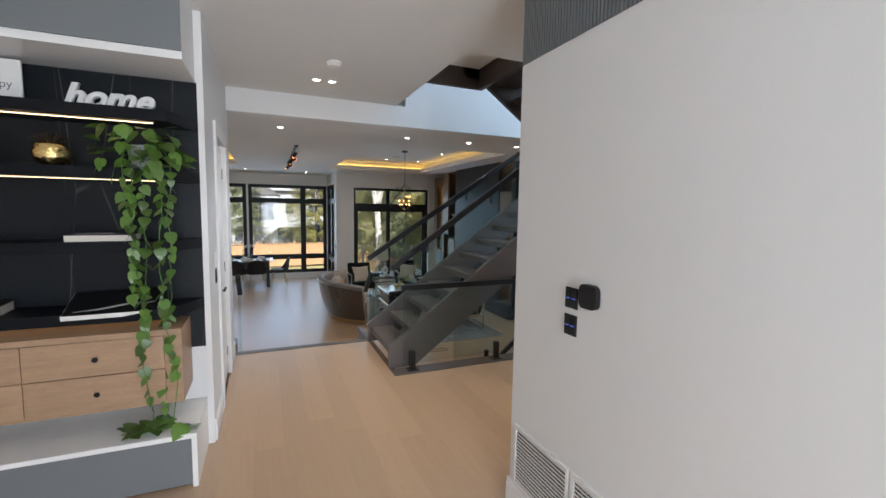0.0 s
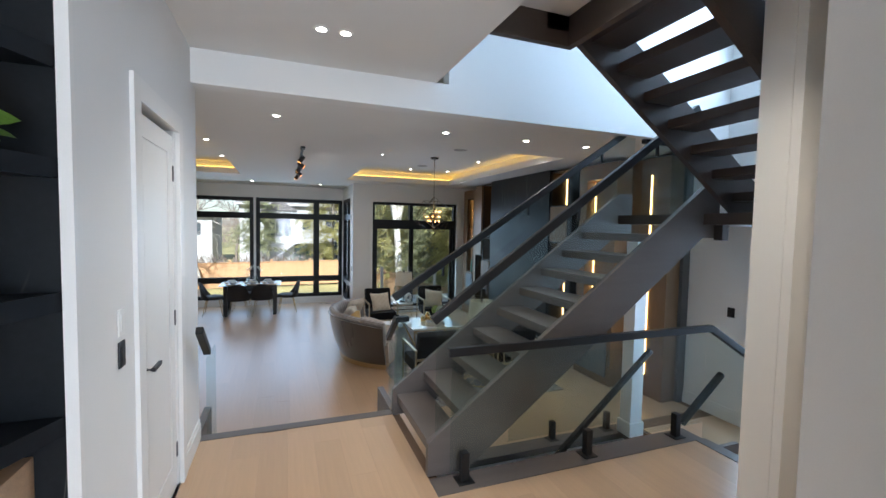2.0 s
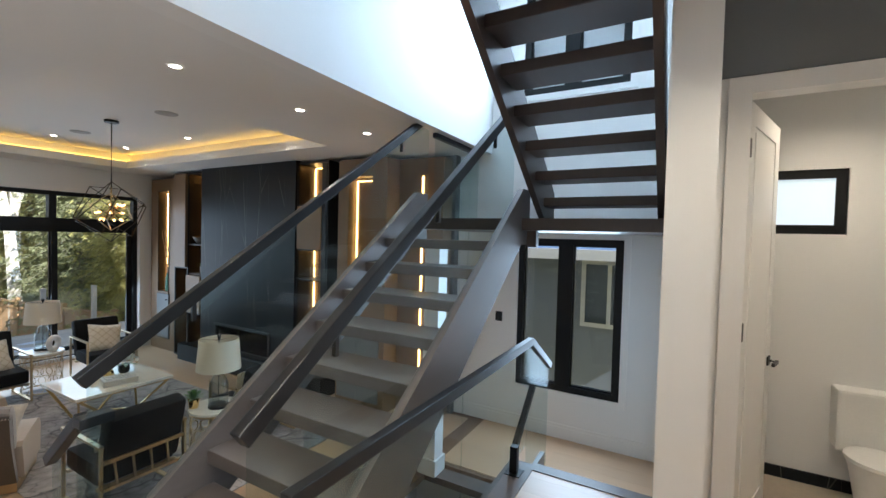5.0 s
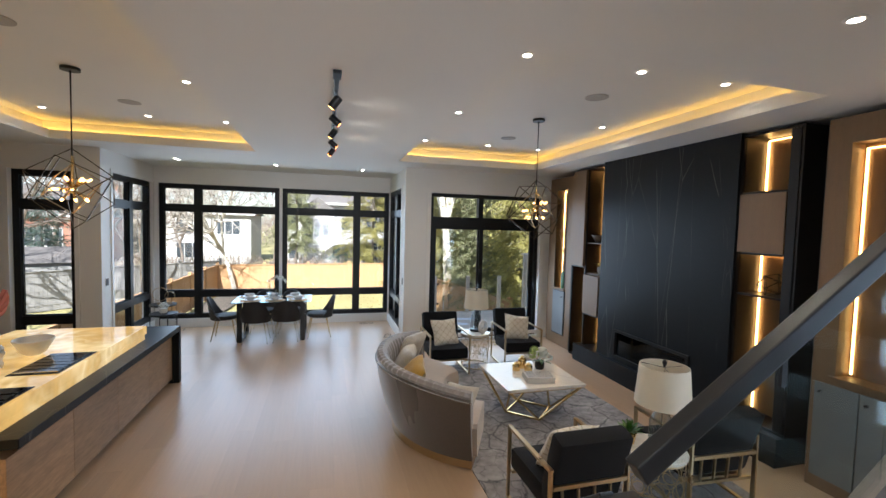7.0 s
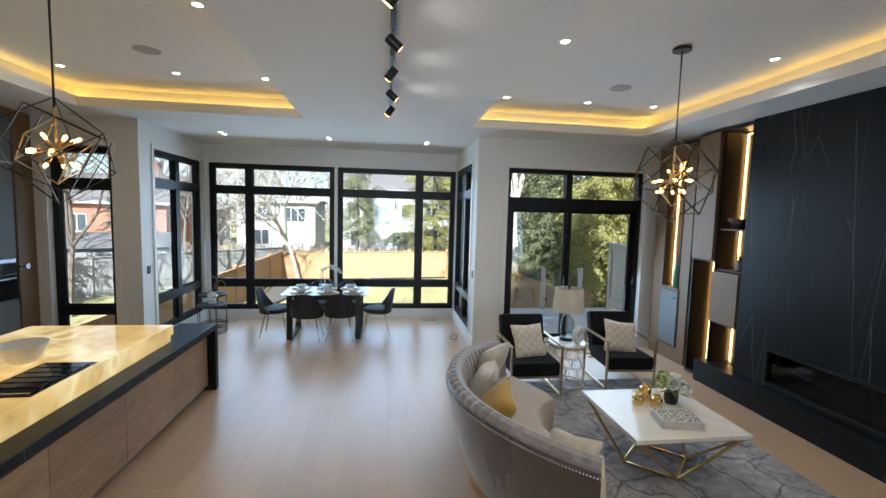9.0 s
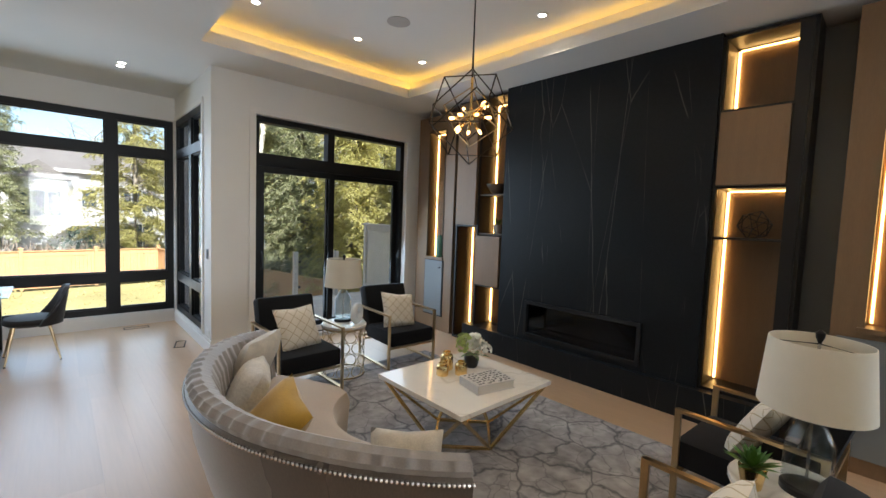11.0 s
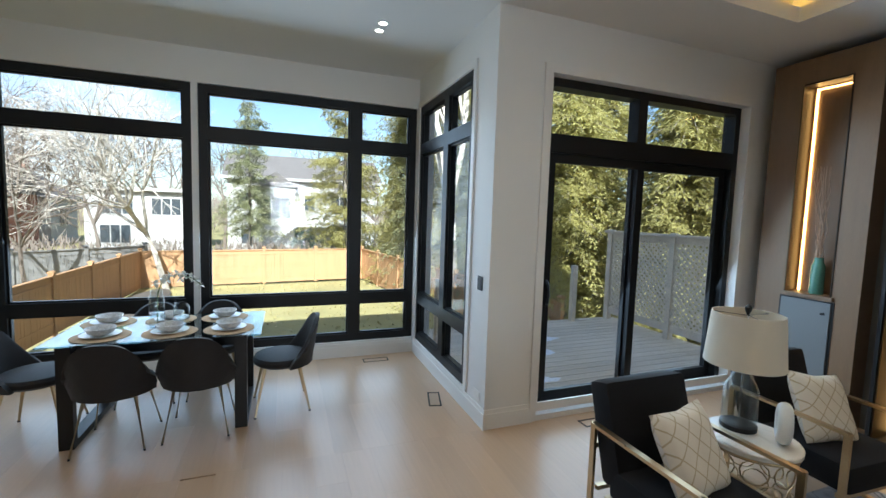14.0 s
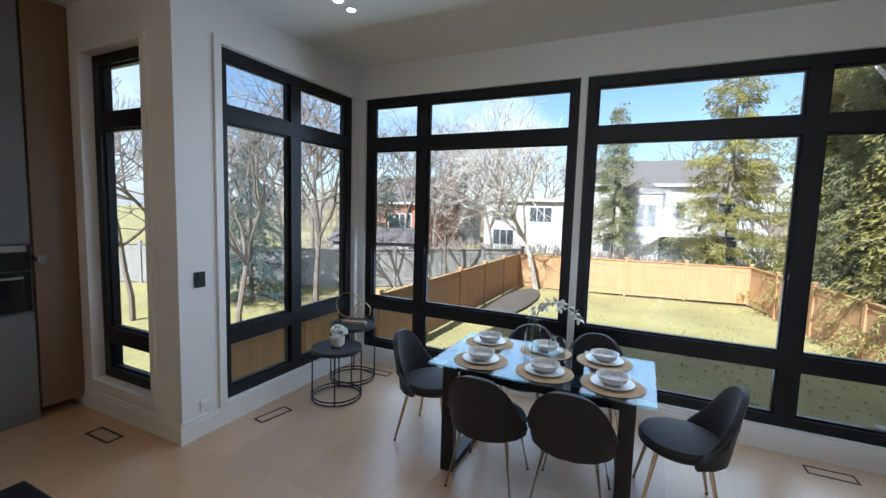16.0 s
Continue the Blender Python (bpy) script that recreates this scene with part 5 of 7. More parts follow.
# ---- ceiling fittings ----
AGED = material("aged_bronze", (0.06, 0.045, 0.03), 0.3, 0.8, 5, 0.2, 60, 0.0)


def pendant(x, y, zc, label):
    p = thing("pendant_light", label, "pendant light", (x, y, zc), 0, "pendant lights")
    part("canopy", lathe(bmesh.new(), [(0.075, 3.65 - zc - 0.03), (0.075, 3.65 - zc - 0.003), (0, 3.65 - zc - 0.003)], 28), BLACK, p, "", True)
    part("rod", tube(bmesh.new(), [(0, 0, 0.30), (0, 0, 3.64 - zc)], 0.008), BLACK, p)
    for size, turn, mat in ((0.40, (54.7, 0, 20), AGED), (0.40, (38, 25, 62), AGED), (0.25, (54.7, 0, 50), BRASS)):
        m = pose(0, 0, 0, 0, 0, turn[2]) @ pose(0, 0, 0, turn[0], 0, 0) @ pose(0, 0, 0, 0, turn[1], 45)
        h = size / math.sqrt(3) * 0.92
        c = {(i, j, k): m @ Vector((i * h, j * h, k * h)) for i in (-1, 1) for j in (-1, 1) for k in (-1, 1)}
        for a in c:
            for b in c:
                if a < b and sum(q != w for q, w in zip(a, b)) == 1:
                    part("cage_bar", bar(bmesh.new(), c[a], c[b], 0.0075, 0.0075), mat, p)
    part("hub", lathe(bmesh.new(), [(0, -0.05), (0.03, -0.03), (0.035, 0), (0.03, 0.03), (0.012, 0.05), (0.010, 0.30)], 16), GOLD, p, "", True)
    for k in range(12):
        z = (-0.9, -0.1, 0.7)[k % 3]
        a = k * 2.4
        d = Vector((math.cos(a), math.sin(a), z)).normalized()
        part("arm", tube(bmesh.new(), [d * 0.02, d * 0.12], 0.013, 8), GOLD, p)
        part("bulb", tube(bmesh.new(), [d * 0.12, d * 0.13, d * 0.15, d * 0.168, d * 0.172], [0.008, 0.011, 0.013, 0.009, 0.003], 10), BULB, p, "lit filament bulb", True)


pendant(3.668, 9.482, 2.53, "black and gold cube pendant light over the coffee table")
pendant(-1.12, 9.368, 2.55, "black and gold cube pendant light over the island")

DOWN = [(x, y, 3.65) for x in (-2.29, -1.14, -0.2) for y in (9.44, 11.17) if (x, y) != (-1.14, 9.44)]
DOWN += [(x, y, 3.65) for x in (2.64, 3.71, 4.62) for y in (7.76, 9.54, 11.29) if (x, y) != (3.71, 9.54)]
DOWN += [(-0.2, 7.7, 3.65)] + [(x, y, GC) for x in (-1.48, 0.2, 1.84) for y in (13.34, 13.5)]
# the last two, over hall and powder room, are unseen, added to brighten them
DOWN += [(2.67, 6.23, GC), (3.70, 6.23, GC), (4.59, 6.23, GC), (0.9, 6.23, GC), (-0.9, 6.23, GC), (1.21, 4.76, FC), (1.37, 4.76, FC), (2.63, 3.85, 3.87), (2.95, 2.75, FC), (4.5, 2.4, FC)]
FOYERWARM = (1.0, 0.80, 0.58)
first = None
for x, y, z in DOWN:
    if first is None:
        first = thing("downlight", "small round recessed ceiling light, lit", "downlight", (x, y, z), 0, "recessed downlights")
        part("trim_ring", lathe(bmesh.new(), [(0.034, -0.008), (0.052, -0.004), (0.054, -0.0005), (0.034, -0.0005)], 24, closed=True), TRIM, first, "", True)
        part("lens", lathe(bmesh.new(), [(0.033, -0.005), (0, -0.006)], 20), POT, first)
    else:
        copy_thing(first, pose(x, y, z))
    lamp("downlight_beam", "SPOT", (x, y, z - 0.02), (44 if x > 2.5 and z == FC else 38) if z > 3.4 and y < 5 else 4 if y > 13 else 13 if x > 2 and y < 12 else 8, FOYERWARM if z == FC and x > 2.5 else WARM, None, 0.035, 125, 0.9)
for x, y in ((3.78, 10.64), (3.79, 8.49), (-1.09, 10.5), (-1.09, 8.4)):
    sp = thing("ceiling_speaker", "round flush white ceiling speaker", "speaker", (x, y, 3.65), 0, "ceiling speakers")
    part("grille", lathe(bmesh.new(), [(0.115, -0.002), (0.115, -0.006), (0.10, -0.008), (0, -0.008)], 32), material("speaker_mesh", (0.42, 0.41, 0.40), 0.8, 0, 300, 0.3, 600, 0.4), sp, "", True)


def track_light(x, y0, y1, count, label):
    t = thing("track_light", label, "track light", (x, y0, GC), 0, "track lights")
    part("track", boxed(-0.018, 0.018, 0, y1 - y0, -0.025, -0.002, 0.003), BLACK, t)
    part("feed_box", boxed(-0.03, 0.03, -0.06, 0.08, -0.03, -0.002, 0.004), BLACK, t)
    for k in range(count):
        y = (y1 - y0) * (k + 0.6) / count
        part("arm", tube(bmesh.new(), [(0, y, -0.02), (0, y, -0.09)], 0.008), BLACK, t)
        d = Vector((0.75 * (1 if k % 2 else -0.6), 0.2, -0.6)).normalized()
        c = Vector((0, y, -0.11))
        h = part("head", tube(bmesh.new(), [c - d * 0.05, c - d * 0.045, c + d * 0.06], [0.026, 0.034, 0.036], 18), BLACK, t, "", True)
        part("lens", tube(bmesh.new(), [c + d * 0.0605, c + d * 0.064], 0.028, 16), BULB, h)


track_light(1.205, 7.9, 11.0, 5, "black track light with five spot heads over the living room")
for k in range(3):
    lamp("track_beam", "SPOT", (1.205, 8.6 + k * 0.8, GC - 0.22), 2.4, WARM, (2.6, 8.8 + k * 0.8, GC), 0.05, 95, 1.0)
track_light(-3.2, 9.6, 11.1, 3, "black track light with three spot heads over the kitchen")
sd = tagged(part("smoke_detector", lathe(bmesh.new(), [(0.03, -0.045), (0.055, -0.04), (0.06, -0.02), (0.068, -0.018), (0.068, 0), (0, 0)], 28), TRIM, None, "", True), "round white smoke detector on the foyer ceiling", "smoke detector")
sd.location = (1.30, 4.15, FC - 0.001)


# ---- dining ----
t = thing("dining_table", "glass dining table on black sled legs", "dining table", (0.155, 13.62, 0))
part("tabletop", boxed(-0.715, 0.715, -0.415, 0.415, 0.755, 0.768, 0.003), glassy("tabletop_glass", (0.55, 0.74, 0.80), 3.2, 0.02), t, "sky-reflecting clear glass top").visible_shadow = False
for s in (-1, 1):
    bm = bmesh.new()
    x = s * 0.565
    for y in (-0.36, 0.36):
        box(bm, x - 0.045, x + 0.045, y - 0.03, y + 0.03, 0.0, 0.75)
    box(bm, x - 0.045, x + 0.045, -0.33, 0.33, 0.70, 0.752)
    box(bm, x - 0.045, x + 0.045, -0.33, 0.33, 0.0, 0.05)
    part("leg", bm, BLACK, t, "black square sled leg")
part("apron", boxed(-0.52, 0.52, -0.30, -0.25, 0.66, 0.75), BLACK, t)


def dining_chair(x, y, rz, label):
    """Shell-backed chair on thin tapered legs; local -y is its front."""
    c = thing("dining_chair", label, "chair", (x, y, 0), rz, "chairs round the dining table")
    bm = bmesh.new()
    n, rows = 24, []
    prof = [(0.0, 0.395), (0.20, 0.395), (0.235, 0.42), (0.24, 0.45), (0.225, 0.475), (0.17, 0.488), (0.0, 0.492)]
    for r, z in prof:
        rows.append([bm.verts.new((r * 1.02 * math.cos(a), r * math.sin(a) * 0.98, z)) for a in (2 * math.pi * k / n for k in range(n))])
    for p, q in zip(rows, rows[1:]):
        for k in range(n):
            bm.faces.new((p[k], p[(k + 1) % n], q[(k + 1) % n], q[k]))
    bmesh.ops.remove_doubles(bm, verts=bm.verts, dist=1e-5)
    part("seat", bm, GREYVELVET, c, "", True)
    bm = bmesh.new()
    nu, nv = 26, 12
    grid = {}
    for side in (0, 1):
        for i in range(nu + 1):
            u = 2 * i / nu - 1
            for j in range(nv + 1):
                v = j / nv
                a = radians(90) + u * radians(78) * (1 - 0.28 * v * v)
                top = 0.42 * (1 - abs(u) ** 2.6 * 0.62)
                z = 0.40 + v * top
                puff = 0.005 * abs(math.sin((u * 5 + v * 4) * 2.2) * math.sin((u * 5 - v * 4) * 2.2))
                rr = 0.245 + 0.045 * v + (0.018 + (puff if side else 0) if side else -0.016)
                grid[side, i, j] = bm.verts.new((rr * math.cos(a), rr * math.sin(a) + 0.02 * v, z))
    for i in range(nu):
        for j in range(nv):
            for side in (0, 1):
                bm.faces.new([grid[side, a, b] for a, b in ((i, j), (i + 1, j), (i + 1, j + 1), (i, j + 1))])
    rim = [(i, nv) for i in range(nu + 1)]
    for chain in (rim, [(i, 0) for i in range(nu + 1)], [(0, j) for j in range(nv + 1)], [(nu, j) for j in range(nv + 1)]):
        for a, b in zip(chain, chain[1:]):
            bm.faces.new((grid[0, *a], grid[0, *b], grid[1, *b], grid[1, *a]))
    part("backrest", bm, GREYVELVET, c, "quilted dark grey velvet shell", True)
    for sx in (-1, 1):
        for sy in (-1, 1):
            part("leg", tube(bmesh.new(), [(sx * 0.15, sy * 0.14, 0.40), (sx * 0.22, sy * 0.22, 0.012)], [0.014, 0.008], 10), BRASS, c, "", True)
            part("foot_pad", tube(bmesh.new(), [(sx * 0.22, sy * 0.22, 0.012), (sx * 0.221, sy * 0.221, 0.0)], 0.010, 10), BLACK, c)
    return c


GREY = "dark grey velvet dining chair with quilted back and brass legs"
for x, y, rz in ((-0.12, 13.30, 180), (0.42, 13.34, 180), (-0.10, 14.08, 0), (0.44, 14.08, 0), (-0.72, 13.62, 92), (1.02, 13.58, -86)):
    dining_chair(x, y, rz, GREY)


def setting(x, y):
    m = tagged(part("placemat", lathe(bmesh.new(), [(0.185, 0), (0.19, 0.003), (0.18, 0.006), (0, 0.005)], 36), RATTAN, None, "", True), "round woven placemat on the glass table", "placemat", "place settings")
    m.location = (x, y, 0.7685)
    p = tagged(part("plate", lathe(bmesh.new(), [(0.07, 0), (0.125, 0.012), (0.13, 0.016), (0.12, 0.016), (0.07, 0.006), (0, 0.006)], 32), CERAMIC, None, "", True), "white dinner plate on a placemat", "plate", "place settings")
    p.location = (x, y, 0.775)
    b = tagged(part("bowl", lathe(bmesh.new(), [(0.045, 0), (0.08, 0.018), (0.098, 0.055), (0.094, 0.055), (0.075, 0.022), (0, 0.012)], 32), SPECK, None, "", True), "speckled grey and white bowl on a plate", "bowl", "place settings")
    b.location = (x, y, 0.782)


SPECK = material("speckled_ceramic", (0.60, 0.58, 0.56), 0.3, 0, 30, 0.5, 120, 0.02)
for x in (-0.25, 0.20, 0.62):
    for y in (13.42, 13.84):
        setting(x - (0.08 if y > 13.6 else 0), y)
for x, y, r, h, where in ((0.06, 13.64, 0.055, 0.30, "tall"), (0.24, 13.62, 0.06, 0.20, "short")):
    g = thing("glass_vase", where + " clear glass vase on the dining table", "vase", (x, y, 0.768), 0, "glass vases")
    part("vessel", lathe(bmesh.new(), [(r, 0), (r, h * 0.8), (r * 0.75, h * 0.9), (r * 0.8, h), (r * 0.75, h), (r * 0.7, h * 0.9), (r * 0.94, h * 0.78), (r * 0.94, 0.012), (0, 0.01)], 26), CLEAR, g, "", True)
    part("water_band", lathe(bmesh.new(), [(r * 1.003, h * 0.3), (r * 1.01, h * 0.34), (r * 1.003, h * 0.38)], 26), CRACKLE, g, "", True)
o = thing("orchid_stem", "white orchid stem arching from a vase", "flowers", (0.06, 13.64, 0.80))
part("stem", tube(bmesh.new(), [(0, 0, 0), (0.01, 0, 0.25), (0.05, -0.01, 0.36), (0.15, -0.02, 0.40), (0.27, -0.03, 0.37), (0.33, -0.03, 0.31)], 0.004, 6), LEAF, o, "", True)
for k, (x, z) in enumerate(((0.0, 0.33), (0.05, 0.37), (0.10, 0.40), (0.15, 0.41), (0.20, 0.40), (0.25, 0.385), (0.29, 0.35), (0.32, 0.31), (0.08, 0.36), (0.18, 0.37))):
    bm = bmesh.new()
    for q in range(5):
        a = q * 1.2566 + k
        leaf_blade(bm, Vector((x, -0.02, z)), Vector((math.cos(a), -0.35, math.sin(a))), 0.042, 0.036, 0.1)
    part("bloom", bm, PETAL, o, "", True)

for x, y, z, r, lab in ((-1.83, 13.78, 0.50, 0.235, "low"), (-1.98, 14.22, 0.60, 0.235, "tall")):
    n = thing("nesting_table", lab + " round black nesting table on thin metal hoops", "side table", (x, y, 0), 0, "nesting tables")
    part("tabletop", lathe(bmesh.new(), [(r, z - 0.022), (r, z), (0, z)], 40), DARKTOP, n, "black round top", True)
    for zz in (z - 0.03, 0.012, 0.045):
        part("hoop", tube(bmesh.new(), [(r * 0.97 * math.cos(k * 0.157), r * 0.97 * math.sin(k * 0.157), zz) for k in range(41)], 0.007, 6), BLACK, n, "", True)
    for k in range(4):
        a = k * 1.5708 + 0.6
        part("leg", tube(bmesh.new(), [(r * 0.97 * math.cos(a), r * 0.97 * math.sin(a), 0.01), (r * 0.97 * math.cos(a), r * 0.97 * math.sin(a), z - 0.02)], 0.008, 8), BLACK, n, "", True)
f = thing("flower_pot", "white roses in a small white pot", "flowers", (-1.84, 13.80, 0.50))
part("pot", lathe(bmesh.new(), [(0.05, 0), (0.065, 0.02), (0.068, 0.09), (0.06, 0.09), (0, 0.08)], 22), CERAMIC, f, "", True)
ball_flowers(f, 0, 0, 0.11, 8, 0.075, 0.036, 21, PETAL)
h = thing("hoop_sculpture", "two slim metal hoops on a wooden base", "ornament", (-1.95, 14.20, 0.60), 15)
part("base", boxed(-0.13, 0.13, -0.03, 0.03, 0, 0.035, 0.003), material("pale_driftwood", (0.35, 0.27, 0.2), 0.7), h)
for x, z, r in ((-0.07, 0.20, 0.13), (0.09, 0.155, 0.085)):
    part("hoop", tube(bmesh.new(), [(x + r * math.cos(k * 0.157), 0, z + r * math.sin(k * 0.157)) for k in range(41)], 0.005, 6), BRASS, h, "", True)
    part("pin", tube(bmesh.new(), [(x, 0, 0.03), (x, 0, z - r)], 0.004, 6), BRASS, h)


def register(x, y, rz, z=0.0):
    g = thing("floor_register", "black rectangular floor vent frame set in oak", "floor vent", (x, y, z), rz, "floor vents")
    bm = bmesh.new()
    for b in ((-0.15, 0.15, -0.06, -0.045), (-0.15, 0.15, 0.045, 0.06), (-0.15, -0.135, -0.045, 0.045), (0.135, 0.15, -0.045, 0.045)):
        box(bm, *b, 0, 0.003)
    part("rim", bm, BLACK, g)
    part("inset", boxed(-0.13, 0.13, -0.04, 0.04, 0, 0.002), OAK, g)


for x, y, rz in ((2.39, 13.28, 75), (2.07, 14.50, 0), (-1.83, 14.49, 0), (-2.08, 13.24, 80), (3.6, 12.45, 0), (-2.95, 12.38, 0), (3.3, 6.4, 0)):
    register(x, y, rz)


# ---- entrance alcove ----
BY = 3.55
bench = thing("entrance_bench", "white topped entrance bench with a grey drawer front", "bench")
part("top", boxed(-2.88, 0.268, 2.99, BY - 0.002, 0.875, 0.905, 0.003), TRIM, bench)
part("drawer_front", boxed(-2.88, 0.235, 3.02, 3.04, F0 + 0.01, 0.87, 0.002), GREYCAB, bench, "matt grey drawer front")
part("end_panel", boxed(0.238, 0.268, 3.00, BY - 0.002, F0, 0.874), TRIM, bench)
part("carcass", boxed(-2.88, 0.23, 3.045, BY - 0.004, F0, 0.87), GREYCAB, bench)
panel = tagged(part("marble_backing", boxed(-2.88, 0.272, BY - 0.022, BY - 0.002, 1.30, 3.17), BLACKSTONE), "black veined marble panel behind the shelves", "wall panel", "", "structure")
solid("alcove_post", [(0.273, 0.312, BY - 0.03, BY - 0.001, 0.906, 3.172), (0.269, 0.312, BY - 0.03, BY - 0.001, F0, 0.906), (0.263, 0.312, BY - 0.03, BY - 0.001, 3.172, FC)], TRIM, "white corner post of the alcove", "trim")
oc = thing("overhead_cabinet", "grey lacquered overhead cabinet above the shelves", "cabinet")
part("carcass", boxed(-2.88, 0.262, 3.04, BY - 0.003, 3.175, FC - 0.004), TRIM, oc)
part("door", boxed(-2.88, -1.4, 3.02, 3.038, 3.22, FC - 0.006, 0.002), GREYCAB, oc, "grey cabinet door")
part("door", boxed(-1.396, 0.262, 3.02, 3.038, 3.22, FC - 0.006, 0.002), GREYCAB, oc, "grey cabinet door")
ch = thing("drawer_chest", "floating oak drawer unit with black knobs", "drawers")
part("carcass", boxed(-2.88, 0.18, 3.17, BY - 0.023, 1.05, 1.535, 0.002), VENEERH, ch)
for k in range(4):
    for z0, z1 in ((1.075, 1.285), (1.29, 1.50)):
        x1 = 0.085 - k * 0.70
        dr = part("drawer", boxed(x1 - 0.696, x1, 3.152, 3.17, z0, z1, 0.002), VENEERH, ch)
        part("knob", tube(bmesh.new(), [(x1 - 0.348, 3.152, (z0 + z1) / 2), (x1 - 0.348, 3.135, (z0 + z1) / 2), (x1 - 0.348, 3.125, (z0 + z1) / 2)], [0.006, 0.008, 0.016], 14), BLACK, dr)
SHELFBLK = material("black_shelf_lacquer", (0.009, 0.010, 0.012), 0.4, 0, 3, 0.1, 100, 0.02)
SHELFBLK.node_tree.nodes["Principled BSDF"].inputs["Specular IOR Level"].default_value = 0.1
SHELVES = (2.906, 2.544, 2.093, 1.662)
for n, z in enumerate(SHELVES):
    s = thing("wall_shelf", "long black shelf with a mitred end and light strip", "shelf", (0, 0, 0), 0, "entrance shelves")
    bm = bmesh.new()
    t = 0.066
    prism(bm, [(-2.88, 3.20), (0.14, 3.20), (0.27, BY - 0.024), (-2.88, BY - 0.024)], "z", z - t, z)
    part("board", bm, SHELFBLK, s)
    if n in (0, 1, 3):
        part("light_strip", boxed(-2.85, 0.05 if n != 3 else 0.1, 3.40 if n == 3 else 3.30, 3.415 if n == 3 else 3.315, z - t - 0.005, z - t - 0.001), SHELFLED, s, "warm light strip under the shelf")


# decor on the shelves
w = bpy.data.curves.new("home_sign", "FONT")
w.body, w.size, w.extrude, w.bevel_depth, w.shear = "home", 0.195, 0.012, 0.009, 0.30
ob = new("home_sign", w)
ob.matrix_basis = pose(-0.41, 3.36, 2.912, 84, 0, 0)
w.materials.append(TRIM)
tagged(ob, "white cut-out word sign on the top shelf", "sign")


def words(parent, text, size, place, mat, rx=90, rz=0):
    c = bpy.data.curves.new("lettering", "FONT")
    c.body, c.size, c.extrude = text, size, 0.0008
    c.materials.append(mat)
    o = new("lettering", c)
    o.parent, o.matrix_basis = parent, pose(*place, rx, 0, rz)
    return o


for x, text in ((-0.80, "WE ARE\nHappy"), (-1.13, "WE ARE\nGrateful")):
    fr = thing("framed_print", "white framed print with grey lettering", "picture", (x + 0.06, 3.42, 2.908), 0, "framed prints")
    part("frame", boxed(-0.125, 0.125, -0.012, 0.008, 0, 0.25, 0.003), TRIM, fr)
    part("print", boxed(-0.115, 0.115, -0.0145, -0.013, 0.01, 0.24), CERAMIC, fr)
    words(fr, text.split("\n")[0], 0.022, (-0.045, -0.016, 0.15), GREYCAB)
    words(fr, text.split("\n")[1], 0.065, (-0.085, -0.016, 0.085), GREYCAB)
HAMMER = material("hammered_gold", (0.75, 0.55, 0.22), 0.22, 1.0, 40, 0.2, 45, 0.9)
for x in (-0.48, -0.86):
    v = thing("hammered_vase", "round hammered gold vase with dry seed heads", "vase", (x, 3.36, 2.546), 0, "hammered vases")
    part("body", lathe(bmesh.new(), [(0.05, 0), (0.085, 0.03), (0.095, 0.075), (0.08, 0.125), (0.05, 0.14), (0.045, 0.135), (0.07, 0.12)], 28), HAMMER, v, "", True)
    bm = bmesh.new()
    for k in range(40):
        a, e = k * 2.4, 0.2 + 0.8 * ((k * 7) % 10) / 10
        tube(bm, [(0, 0, 0.12), (0.12 * e * math.cos(a), 0.12 * e * math.sin(a), 0.21 - 0.05 * e)], 0.0022, 4)
    part("seed_heads", bm, BRONZE, v)["kind"] = "stuff"
def shelf_book(x, y, z, wd, dp, h, cover, label, rz=0, spine=None):
    b = thing("book", label, "book", (x, y, z), rz, "shelf books")
    part("cover", box(box(box(bmesh.new(), -wd / 2, wd / 2, -dp / 2, dp / 2, 0, 0.004), -wd / 2, wd / 2, -dp / 2, dp / 2, h - 0.004, h), -wd / 2, wd / 2, dp / 2 - 0.004, dp / 2, 0.004, h - 0.004), cover, b)
    part("page_block", boxed(-wd / 2 + 0.004, wd / 2 - 0.004, -dp / 2 + 0.003, dp / 2 - 0.004, 0.004, h - 0.004), material("page_edges", (0.62, 0.58, 0.5), 0.8, 0, 3, 0.05, 300, 0.2, (1, 1, 60)), b)
    return b
bk = shelf_book(-0.24, 3.34, 2.095, 0.34, 0.26, 0.045, BLACK, "black cloth book lying on a shelf", 4)
for x0, x1, y0 in ((-0.10, 0.04, 0.01), (-0.13, 0.06, -0.07)):
    part("cover_bar", boxed(x0, x1, y0, y0 + 0.05, 0.0452, 0.0462), TRIM, bk, "white lettering block")
shelf_book(-1.0, 3.36, 2.095, 0.30, 0.24, 0.03, CERAMIC, "white magazine lying on a shelf", -8)
st = thing("art_book", "large open book propped on a stand, pale horn on black page", "book", (-0.2, 3.34, 1.664), 3)
m = pose(0, 0, 0.012, 18, 0, 0)
bm = boxed(-0.24, 0.24, -0.15, 0.15, 0, 0.03, 0.002)
bmesh.ops.transform(bm, matrix=m, verts=bm.verts)
part("page_block", bm, CERAMIC, st)
bm = boxed(-0.236, 0.236, -0.146, 0.146, 0.0305, 0.032)
bmesh.ops.transform(bm, matrix=m, verts=bm.verts)
part("dark_page", bm, BLACK, st)
bm = bmesh.new()
tube(bm, [(-0.19, -0.11, 0.035), (-0.06, -0.09, 0.036), (0.08, -0.04, 0.036), (0.13, 0.05, 0.036), (0.11, 0.12, 0.035)], [0.004, 0.012, 0.013, 0.010, 0.004], 8)
tube(bm, [(0.08, -0.04, 0.036), (0.17, -0.05, 0.036), (0.22, -0.03, 0.035)], [0.012, 0.010, 0.003], 8)
